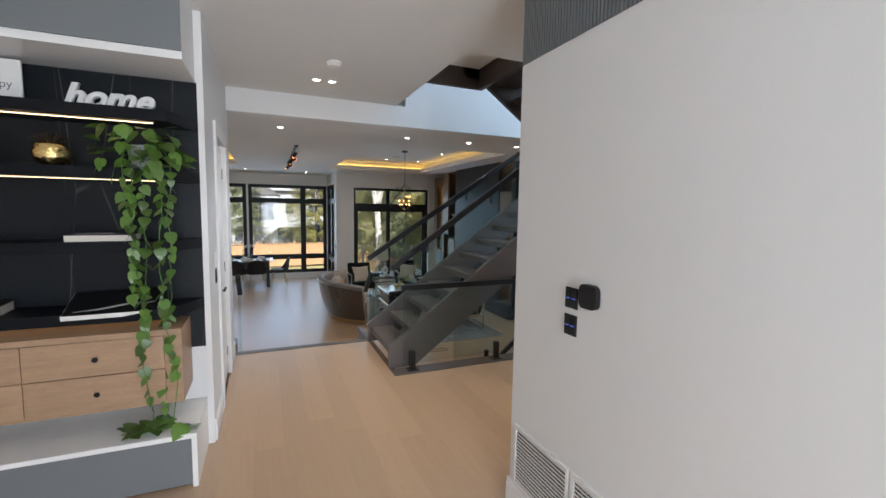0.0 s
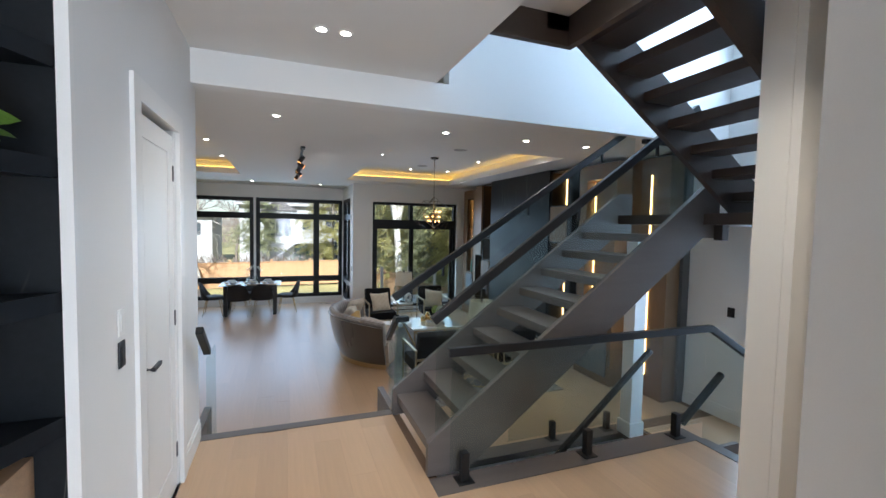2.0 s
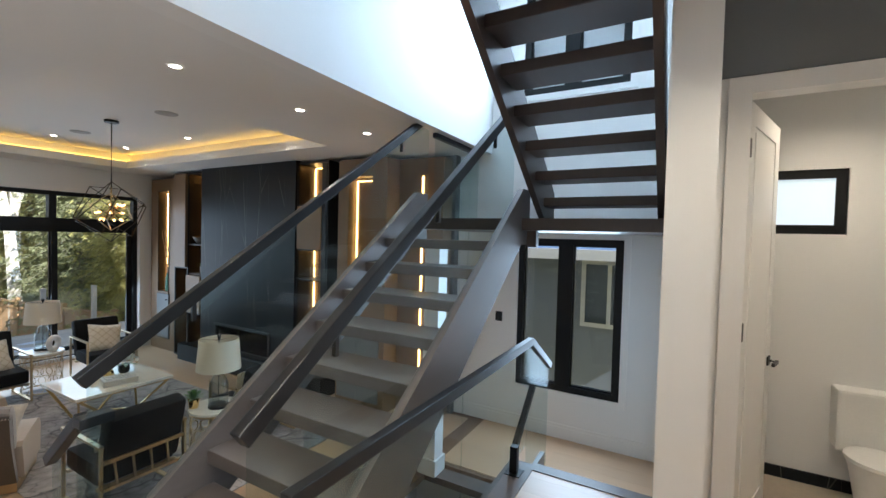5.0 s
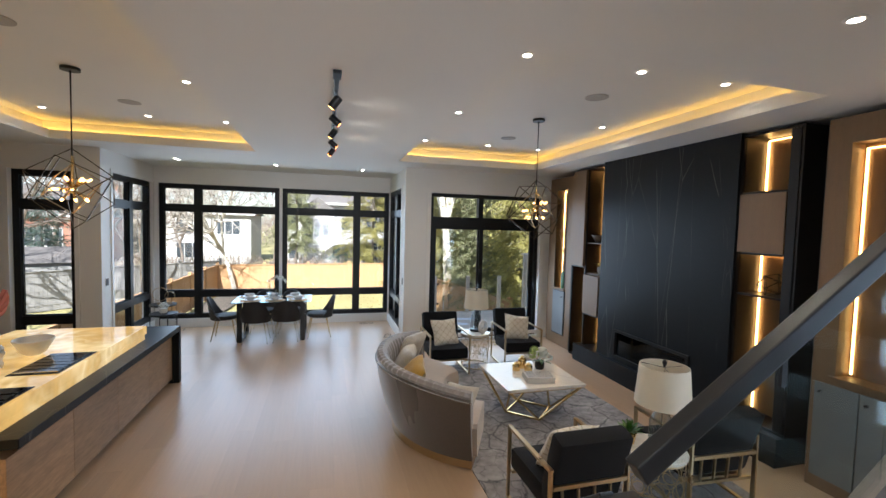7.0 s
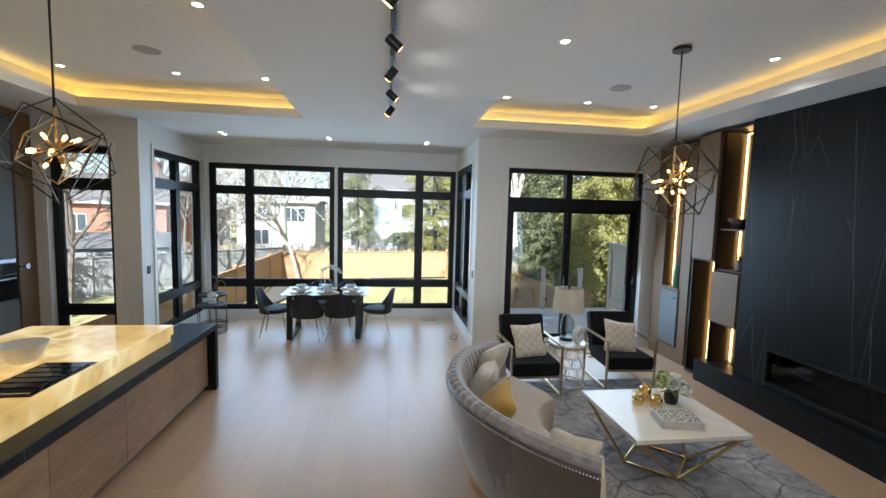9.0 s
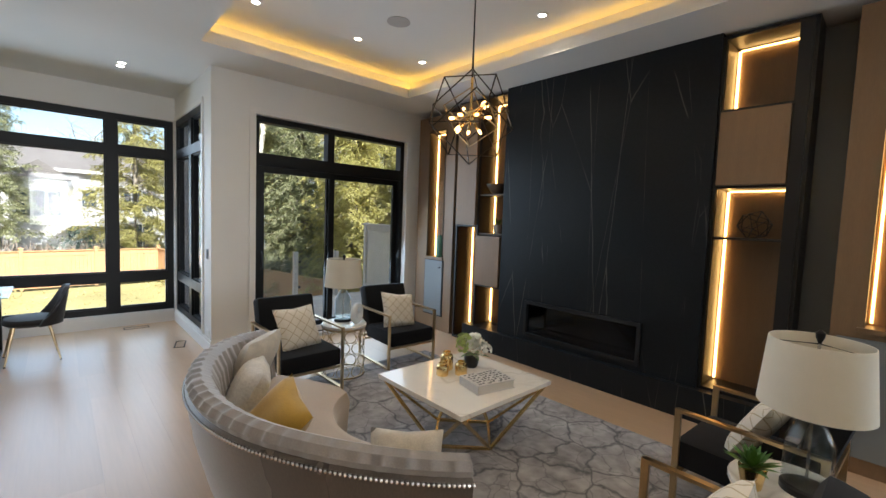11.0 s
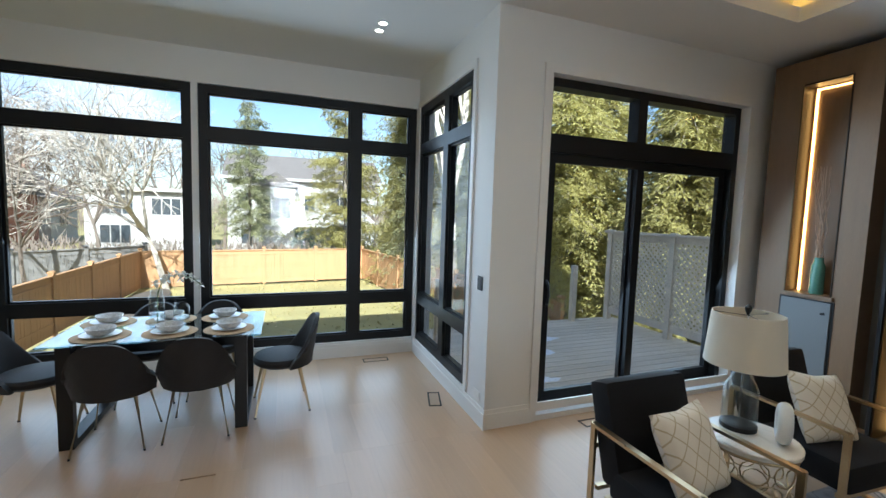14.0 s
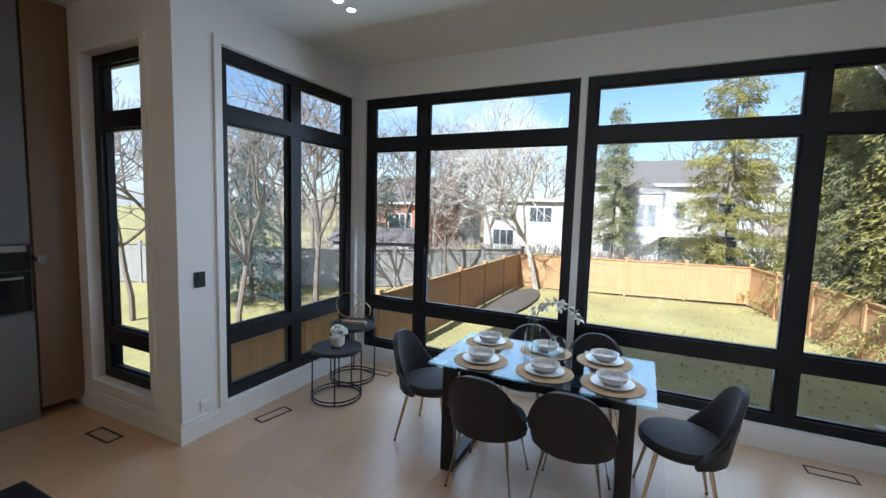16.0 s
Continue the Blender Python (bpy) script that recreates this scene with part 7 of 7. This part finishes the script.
def deck():
    d = thing("deck", "weathered wooden deck with patches of snow", "deck", (0, 0, 0), 0, "", "structure")
    y = 12.92
    k = 0
    mesh = meshed("deck_board", boxed(2.86, 6.95, 0, 0.136, -0.13, -0.1, 0.003), DECK)
    while y < 15.95:
        ob = new("deck_board", mesh)
        ob.parent, ob.location = d, (0, y, 0)
        y += 0.146
    bm = bmesh.new()
    box(bm, 2.86, 6.95, 15.9, 15.95, -0.32, -0.131)
    box(bm, 2.86, 2.92, 12.9, 15.9, -0.32, -0.131)
    part("skirt", bm, DECK, d)
    for x in (3.0, 4.9, 6.8):
        part("support_post", boxed(x - 0.07, x + 0.07, 15.7, 15.84, GZ, -0.132), DECK, d)


deck()
rl = thing("deck_railing", "wooden posts with clear glass panels round the deck", "railing")
posts = [(3.0, 15.85), (4.05, 15.85), (5.0, 15.85), (5.95, 15.85), (2.93, 14.7)]
for x, y in posts:
    part("post", boxed(x - 0.045, x + 0.045, y - 0.045, y + 0.045, -0.1, 0.92, 0.004), DECK, rl)
for (x0, y0), (x1, y1) in zip(posts[:3], posts[1:4]):
    part("glass_panel", boxed(x0 + 0.08, x1 - 0.08, y0 - 0.005, y0 + 0.005, 0.0, 0.86), CLEAR, rl).visible_shadow = False
    for z in (0.15, 0.7):
        part("clamp", boxed(x0 + 0.045, x0 + 0.11, y0 - 0.02, y0 + 0.02, z - 0.025, z + 0.025, 0.003), BLACK, rl)
ls = thing("lattice_screen", "tall wooden privacy screen with diagonal lattice", "screen")
for y in (13.1, 14.5, 15.85):
    part("post", boxed(6.70, 6.80, y - 0.05, y + 0.05, -0.1, 1.58, 0.004), DECK, ls)
for y0, y1 in ((13.15, 14.45), (14.55, 15.80)):
    bm = bmesh.new()
    for z0, z1 in ((1.42, 1.52), (0.02, 0.14)):
        box(bm, 6.72, 6.78, y0, y1, z0, z1)
    part("rails", bm, DECK, ls)
    bm = bmesh.new()
    for layer, sgn in ((6.742, 1), (6.752, -1)):
        k = -1.3
        while k < y1 - y0:
            a, b = (k, 0.0), (k + 1.28, 1.28)
            t0, t1 = max(0, -k) / 1.28, min(1, (y1 - y0 - k) / 1.28)
            if t1 > t0 + 0.02:
                s = (k + 1.28 * t0, 1.28 * t0), (k + 1.28 * t1, 1.28 * t1)
                s = [(q if sgn > 0 else (y1 - y0) - q, z) for q, z in s]
                bar(bm, (layer, y0 + s[0][0], 0.14 + s[0][1]), (layer, y0 + s[1][0], 0.14 + s[1][1]), 0.008, 0.036)
            k += 0.098
    part("lattice", bm, DECK, ls, "crossed diagonal slats")["kind"] = "stuff"
part("cap", boxed(6.66, 6.84, 13.0, 15.95, 1.52, 1.56, 0.004), DECK, ls)
rs = random.Random(77)
for x, y, s in ((3.6, 14.0, 0.35), (4.1, 14.5, 0.5), (3.4, 13.3, 0.3), (4.7, 15.0, 0.35), (3.8, 13.6, 0.25)):
    bm = bmesh.new()
    n = 20
    rim = [bm.verts.new((x + s * (0.7 + 0.5 * rs.random()) * math.cos(k * 6.283 / n), y + 0.35 * s * (0.7 + 0.5 * rs.random()) * math.sin(k * 6.283 / n), -0.1)) for k in range(n)]
    c = [bm.verts.new((v.co.x * 0.5 + x * 0.5, v.co.y * 0.5 + y * 0.5, -0.088)) for v in rim]
    for k in range(n):
        bm.faces.new((rim[k], rim[(k + 1) % n], c[(k + 1) % n], c[k]))
    bm.faces.new(c)
    tagged(part("snow_patch", bm, SNOW, None, "", True), "thin patch of melting snow on the deck", "snow", "snow patches")


# ---- trees ----
def bare_mesh(seed, height, spread, depth=6, girth=0.013):
    r = random.Random(seed)
    verts, faces = [], []

    def limb(p, d, length, rad, level):
        steps = 3
        prev = None
        for s in range(steps + 1):
            a, b = ring_frame(d)
            w = rad * (1 - 0.3 * s / steps)
            n = 6 if level < 2 else 4 if level < 4 else 3
            base = len(verts)
            for k in range(n):
                t = 2 * math.pi * k / n
                verts.append(p + w * (math.cos(t) * a + math.sin(t) * b))
            if prev is not None:
                for k in range(n):
                    faces.append((prev + k, prev + (k + 1) % n, base + (k + 1) % n, base + k))
            prev = base
            if s < steps:
                p = p + d * (length / steps)
                d = (d + Vector((r.gauss(0, 0.10), r.gauss(0, 0.10), r.gauss(0.03, 0.06)))).normalized()
        if level < depth:
            for k in range(r.choice((2, 3, 3)) if level else 4):
                a, b = ring_frame(d)
                t = r.random() * 6.283
                q = (d * r.uniform(0.55, 0.9) + (math.cos(t) * a + math.sin(t) * b) * spread * r.uniform(0.5, 1.0)).normalized()
                limb(p, q, length * r.uniform(0.62, 0.82), rad * 0.58, level + 1)
            if level < 3:
                limb(p, (d + Vector((r.gauss(0, 0.15), r.gauss(0, 0.15), 0.2))).normalized(), length * 0.8, rad * 0.7, level + 1)

    limb(Vector((0, 0, 0)), Vector((0.02, 0, 1)), height * 0.26, height * girth, 0)
    return verts, faces


def from_lists(name, verts, faces, mat):
    me = bpy.data.meshes.new(name)
    me.from_pydata([tuple(v) for v in verts], [], faces)
    me.materials.append(mat)
    me.update()
    return me


def bare_tree(place, seed, height, spread, label, rz=0, depth=6, mat=None, lean=0, girth=0.011):
    t = tagged(new("bare_tree"), label, "tree", "leafless garden trees")
    t.matrix_basis = pose(*place, 0, lean, rz)
    v, f = bare_mesh(seed, height, spread, depth, girth)
    big = new("limbs", from_lists("limbs", v, f, mat or BARK))
    big.parent = t
    return t


def conifer(place, seed, height, radius, mat, label, whorls=30, limbs=6, size=0.2, droop=0.3, low=0.04, power=0.85, step=0.17, ragged=0.3, bare=0.18, loose=0.08):
    """A trunk with whorls of boughs, each set on both sides with narrow drooping sprays."""
    r = random.Random(seed)
    t = tagged(new("evergreen_tree"), label, "tree", "evergreen trees")
    t.matrix_basis = pose(*place)
    part("trunk", tube(bmesh.new(), [(0, 0, 0), (0.03, 0, height * 0.4), (0, 0.02, height * 0.96)], [height * 0.016, height * 0.011, 0.01], 8), BARK, t, "", True)
    verts, faces, wood, bark = [], [], [], []
    for i in range(whorls):
        f = low + (1 - low) * i / whorls
        reach = radius * (1 - f) ** power * r.uniform(1 - ragged, 1.1) + 0.15
        for k in range(limbs):
            a = 6.283 * (k + r.random()) / limbs
            d = Vector((math.cos(a), math.sin(a), 0))
            side = Vector((-d.y, d.x, 0))
            length = reach * r.uniform(0.9 - ragged, 1.15)
            base = Vector((0, 0, height * f + r.uniform(-0.5, 0.5) * height / whorls))
            rise, fall = r.uniform(0.05, 0.3), droop * r.uniform(0.7, 1.3)

            def along(q):
                return base + d * length * q + Vector((0, 0, length * (rise * q - (fall + rise) * q * q)))
            b = len(wood)
            for q, w in ((0.0, 0.022), (0.5, 0.013), (1.0, 0.004)):
                c = along(q)
                wood += [c + side * w, c - side * w, c + Vector((0, 0, w))]
            for q in (0, 3):
                bark += [(b + q, b + q + 1, b + q + 4, b + q + 3), (b + q + 1, b + q + 2, b + q + 5, b + q + 4), (b + q + 2, b + q, b + q + 3, b + q + 5)]
            count = max(3, int(length / step))
            for j in range(count):
                q = bare + (1 - bare) * (j + r.random()) / count
                c = along(q) + Vector((r.gauss(0, loose), r.gauss(0, loose), r.gauss(0, loose)))
                for sg in (-1, 1):
                    for z in (0.12, -0.35):
                        u = (d * r.uniform(0.5, 1.0) + side * sg * r.uniform(0.3, 1.0) + Vector((0, 0, z + r.gauss(0, 0.25)))).normalized()
                        v = u.cross(Vector((r.gauss(0, 0.5), r.gauss(0, 0.5), 1))).normalized()
                        w = size * r.uniform(0.7, 1.5) * (1.15 - 0.4 * q)
                        b = len(verts)
                        verts += [c, c + u * w * 0.5 + v * w * 0.1, c + u * w - Vector((0, 0, 0.22 * w)), c + u * w * 0.5 - v * w * 0.1]
                        faces.append((b, b + 1, b + 2, b + 3))
    for name, vs, fs, m in (("crown", verts, faces, mat), ("boughs", wood, bark, BARK)):
        new(name, from_lists(name, vs, fs, m)).parent = t
    return t


YG, DG = "tall yellow-green cedar with dense sprays", "tall dark green spruce with drooping limbs"
for k, (x, y, h, w, m, lab) in enumerate(((8.3, 19.2, 7.4, 1.9, NEEDLE, YG), (9.6, 16.8, 7.2, 2.0, NEEDLE, YG), (8.0, 22.3, 10, 2.1, SPRUCE, DG), (7.6, 25.5, 9, 2.3, NEEDLE, YG), (10.6, 20.8, 8.6, 2.2, NEEDLE, YG), (11.3, 14.3, 8.0, 2.2, NEEDLE, YG), (9.2, 28.0, 11, 2.6, SPRUCE, DG), (12.2, 17.6, 9.0, 2.3, SPRUCE, DG), (7.4, 28.2, 10, 2.2, SPRUCE, DG), (6.9, 30.6, 9.5, 2.0, NEEDLE, YG))):
    conifer((x, y, GZ), 40 + k, h, w, m, lab, 60, 11, 0.17, 0.3, 0.02, 0.32, 0.05, 0.45, 0.3)
conifer((4.4, 35.5, GZ), 61, 12.0, 3.6, NEEDLE, "broad yellow-green pine behind the fence", 26, 7, 0.2, 0.12, 0.12, 0.5, 0.035, 0.45, 0.3, 0.11)
conifer((7.9, 33.0, GZ), 64, 12.0, 3.0, NEEDLE, "broad yellow-green pine behind the fence", 32, 7, 0.19, 0.12, 0.05, 0.4, 0.04, 0.45, 0.3, 0.11)
conifer((-1.1, 40.0, GZ), 62, 10.8, 2.7, SPRUCE, "conical spruce in the neighbour's garden", 26, 7, 0.2, 0.15, 0.2, 0.62, 0.04, 0.4, 0.25, 0.1)
conifer((2.4, 40.0, GZ), 63, 2.4, 1.9, BLUESPRUCE, "low blue spruce in the neighbour's garden", 10, 10, 0.25, 0.1, 0.0, 0.6, 0.12)
conifer((-13.0, 22.2, GZ), 67, 6.6, 2.5, BLUESPRUCE, "broad blue-green spruce beyond the fence", 26, 8, 0.24, 0.25, 0.02, 0.8, 0.13)
conifer((-14.5, 34.0, GZ), 66, 6.0, 2.6, BLUESPRUCE, "broad blue-green spruce beyond the fence", 22, 8, 0.27, 0.25, 0.02, 0.8, 0.14)
bare_tree((-3.75, 30.7, GZ), 3, 10.0, 0.75, "leafless leaning tree by the fence corner", 200, 7, BIRCH, 12, 0.0135)
bare_tree((6.62, 23.4, GZ), 9, 15.0, 0.22, "pale-barked leafless tree beside the deck", 40, 5, BIRCH, 0, 0.0155)
for k, (x, y, h) in enumerate(((-10, 22.5, 10), (-8.2, 37, 10), (-13, 38, 12), (-7.5, 28.5, 8), (-17, 30, 11), (8, 44, 11), (-4, 52, 13), (-20, 46, 14), (-10, 58, 14), (5, 58, 14), (-30, 40, 14), (16, 50, 14), (-14, 25, 9), (-9.2, 18.6, 8), (-13.5, 18.2, 9), (-18, 21.5, 10))):
    bare_tree((x, y, GZ), 70 + k, h, 0.8, "grey leafless tree beyond the fences", k * 47, 6 if k < 6 else 5, TWIG)
bm_rng = random.Random(9)
verts, faces = [], []
for k in range(9000):
    a = bm_rng.uniform(-0.95, 0.95)
    R = bm_rng.uniform(62, 80)
    h = bm_rng.uniform(0, 6.5) * (0.6 + 0.5 * noise.noise((a * 9, 2, 0)))
    c = Vector((R * math.sin(a), 12 + R * math.cos(a), GZ + h))
    u = Vector((bm_rng.gauss(0, 0.4), 0, 1)).normalized()
    w = 0.07
    b = len(verts)
    verts += [c, c + u * bm_rng.uniform(0.8, 2.2), c + u * 0.9 + Vector((w * 2, 0, 0))]
    faces.append((b, b + 1, b + 2))
tagged(new("far_woods", from_lists("far_woods", verts, faces, TWIG)), "hazy leafless woods in the distance", "woods", "", "stuff")
verts, faces = [], []
for k in range(5200):
    x, y = bm_rng.uniform(-24, 10), bm_rng.uniform(34.5, 40)
    base = 1.3 + 0.7 * noise.noise((x * 0.35, y * 0.35, 3))
    c = Vector((x, y, GZ + bm_rng.random() * base))
    u = Vector((bm_rng.gauss(0, 0.5), bm_rng.gauss(0, 0.5), 1)).normalized()
    b = len(verts)
    verts += [c, c + u * bm_rng.uniform(0.3, 0.8), c + u * 0.3 + Vector((0.06, 0, 0))]
    faces.append((b, b + 1, b + 2))
tagged(new("far_shrubs", from_lists("far_shrubs", verts, faces, TWIG)), "brown winter shrubs behind the fence", "shrubs", "", "stuff")

# ---- neighbouring houses ----
SIDING = material("white_siding", (0.40, 0.395, 0.385), 0.7, 0, 1, 0.06, 8, 0.2, (0.2, 0.2, 6))
REDBRICK = material("red_brick", (0.28, 0.12, 0.08), 0.85, 0, 2, 0.25, 20, 0.3)
BLUESIDING = material("pale_blue_grey_siding", (0.13, 0.145, 0.175), 0.7, 0, 1, 0.06, 8, 0.2, (0.2, 0.2, 6))
SHINGLE = material("grey_shingles", (0.12, 0.11, 0.105), 0.9, 0, 2, 0.25, 20, 0.3)
DARKGLASS = material("dark_window_pane", (0.05, 0.06, 0.07), 0.1, 0, 2, 0.1, 20, 0.0)


def house(x, y, w, d, h, roof, mat, label, windows, rz=0, name="neighbour_house", roofmat=None, chimney=None):
    o = thing(name, label, "house", (x, y, GZ), rz)
    part("wall", boxed(0, w, 0, d, 0, h), mat, o)
    bm = prism(bmesh.new(), [(-0.4, h), (d + 0.4, h), (d / 2, h + roof)], "x", -0.4, w + 0.4)
    rf = part("roof", bm, roofmat or SHINGLE, o)
    if chimney:
        part("chimney", boxed(chimney, chimney + 0.8, d * 0.3, d * 0.3 + 0.8, h, h + roof + 1.1), REDBRICK, rf)
    part("eave", boxed(-0.45, w + 0.45, -0.5, -0.3, h - 0.05, h + 0.18), SIDING, o)
    for a, b, z0, z1 in windows:
        n = max(1, round((b - a) / 0.7))
        bm = bmesh.new()
        for s in (((a - 0.08, a, z0, z1)), (b, b + 0.08, z0, z1), (a - 0.08, b + 0.08, z0 - 0.08, z0), (a - 0.08, b + 0.08, z1, z1 + 0.08)):
            box(bm, s[0], s[1], -0.06, 0.02, s[2], s[3])
        for k in range(1, n):
            xk = a + (b - a) * k / n
            box(bm, xk - 0.04, xk + 0.04, -0.05, 0.02, z0, z1)
        wn_ = part("window", bm, SIDING, o)
        part("pane", boxed(a, b, -0.015, 0.01, z0, z1), DARKGLASS, wn_)
    return o


W = house(-3.2, 47, 12, 8, 6.0, 2.4, SIDING, "large white two-storey house behind the garden", [(0.8, 1.6, 3.6, 4.8), (2.6, 4.6, 3.4, 5.0), (5.8, 6.6, 3.6, 4.8), (8, 10, 3.4, 5.0), (1.0, 1.8, 0.8, 2.0), (4.0, 5.6, 0.6, 2.4), (8.0, 10.0, 0.6, 2.4)])
part("bay", boxed(2.2, 5.0, -1.2, 0.0, 0, 5.4), SIDING, W)
part("bay_roof", prism(bmesh.new(), [(1.9, 5.4), (5.3, 5.4), (3.6, 6.6)], "y", -1.4, 0.4), SHINGLE, W)
for a, b in ((2.5, 3.2), (3.3, 3.9), (4.0, 4.7)):
    part("window", boxed(a, b, -1.23, -1.18, 2.9, 4.6), DARKGLASS, W)
part("balcony", boxed(5.0, 8.2, -2.2, 0, 2.3, 2.5), SIDING, W)
bm = bmesh.new()
for k in range(26):
    box(bm, 5.05 + k * 0.123, 5.09 + k * 0.123, -2.2, -2.16, 2.5, 3.4)
box(bm, 5.0, 8.25, -2.22, -2.14, 3.4, 3.48)
part("balcony_railing", bm, SIDING, W)["kind"] = "stuff"
bm = bmesh.new()
for k in range(12):
    box(bm, 2.2 + k * 0.24, 2.46 + k * 0.24, -2.2, -1.3, 0.1 + k * 0.19, 0.2 + k * 0.19)
part("outside_stairs", bm, SIDING, W)
house(-13.5, 50, 7.5, 7, 4.8, 0.3, SIDING, "white flat-roofed house with a rear deck", [(1.0, 3.2, 2.9, 4.2), (4.5, 6.5, 2.9, 4.2), (1, 3, 0.6, 2)])
house(-27, 46, 9, 8, 4.2, 2.8, REDBRICK, "red brick house with a brick chimney", [(1.2, 2.6, 1.8, 3.2), (5.0, 7.5, 1.8, 3.2)], 0, "neighbour_house", None, 6.5)
house(-17.6, 55, 5, 7, 4.0, 2.6, SIDING, "small white gabled house with a red chimney", [(1.5, 3.0, 1.6, 3.0)], 90, "neighbour_house", None, 1.2)
BLUEROOF = material("blue_grey_metal_roof", (0.07, 0.11, 0.19), 0.45, 0, 1, 0.1, 8, 0.1)
house(11.0, 14.0, 12, 8, 3.85, 2.6, BLUESIDING, "grey sided house next door with a blue-grey roof", [], -90, "next_door_house", BLUEROOF)
nd = thing("next_door_window", "white framed window of the house next door", "window", (10.98, 4.15, 0), 90)
part("frame", box(boxed(-0.1, 1.1, 0.0, 0.05, 0.4, 1.9), 0.46, 0.54, 0.04, 0.08, 0.5, 1.8), SIDING, nd)
part("pane", boxed(0, 1.0, 0.045, 0.06, 0.5, 1.8), DARKGLASS, nd)
sh = thing("garden_shed", "low grey garden shed beyond the side fence", "shed", (-13.5, 27.6, GZ), 25)
part("wall", boxed(0, 4, 0, 2.5, 0, 2.0), GREYWOOD, sh)
part("roof", prism(bmesh.new(), [(-0.2, 2.0), (2.7, 2.0), (1.25, 2.7)], "x", -0.2, 4.2), SHINGLE, sh)


# ---- floors, laid in planks ----
FLOORBASE = material("subfloor", (0.16, 0.10, 0.06), 0.8)
fl = tagged(part("floor_foyer", box(box(bmesh.new(), -2.9, 2.0, -3.0, 5.56, 0.44, F0 - 0.008), 2.0, 4.27, -3.0, 4.27, 0.44, F0 - 0.008), FLOORBASE), "light oak plank foyer floor", "floor", "", "structure")
gl = tagged(part("floor_great_room", box(box(box(bmesh.new(), -4.3, 6.0, 5.9, 12.62, -0.2, -0.008), -2.3, 2.6, 12.62, 14.7, -0.2, -0.008), 4.88, 6.1, 3.44, 5.9, -0.2, -0.008), FLOORBASE), "pale oak plank great-room floor", "floor", "", "structure")


def planks(parent, x0, x1, y0, y1, z, width, rng, skip=None):
    meshes = {}
    x = x0
    while x < x1 - 0.02:
        w = min(width, x1 - x)
        y = y0 - rng.random() * 1.2
        while y < y1 - 0.01:
            length = rng.choice((1.5, 1.9, 2.3))
            a, b = max(y, y0), min(y + length, y1)
            y += length
            if b - a < 0.05:
                continue
            key = (round(w, 3), round(b - a, 2))
            if key not in meshes:
                bm = box(bmesh.new(), 0.00015, w - 0.00015, 0.00015, b - a - 0.00015, -0.008, 0)
                top = [e for e in bm.edges if all(v.co.z > -1e-6 for v in e.verts)]
                bmesh.ops.bevel(bm, geom=top, offset=0.0003, segments=1, affect="EDGES")
                meshes[key] = meshed("plank", bm, OAK)
            ob = new("plank", meshes[key])
            ob.location, ob.parent = (x, a, z), parent
        x += width


rng = random.Random(5)
planks(fl, -2.9, 1.93, -1.0, 5.56, F0, 0.205, rng)
planks(fl, 1.93, 4.27, -1.0, 4.27, F0, 0.205, rng)
planks(gl, -4.3, 6.0, 6.22, 12.62, 0, 0.205, rng)
planks(gl, -2.3, 2.6, 12.62, 14.7, 0, 0.205, rng)
planks(gl, 4.93, 6.1, 3.44, 5.45, 0, 0.205, rng)
planks(gl, 2.0, 6.0, 5.64, 6.22, 0, 0.205, rng)
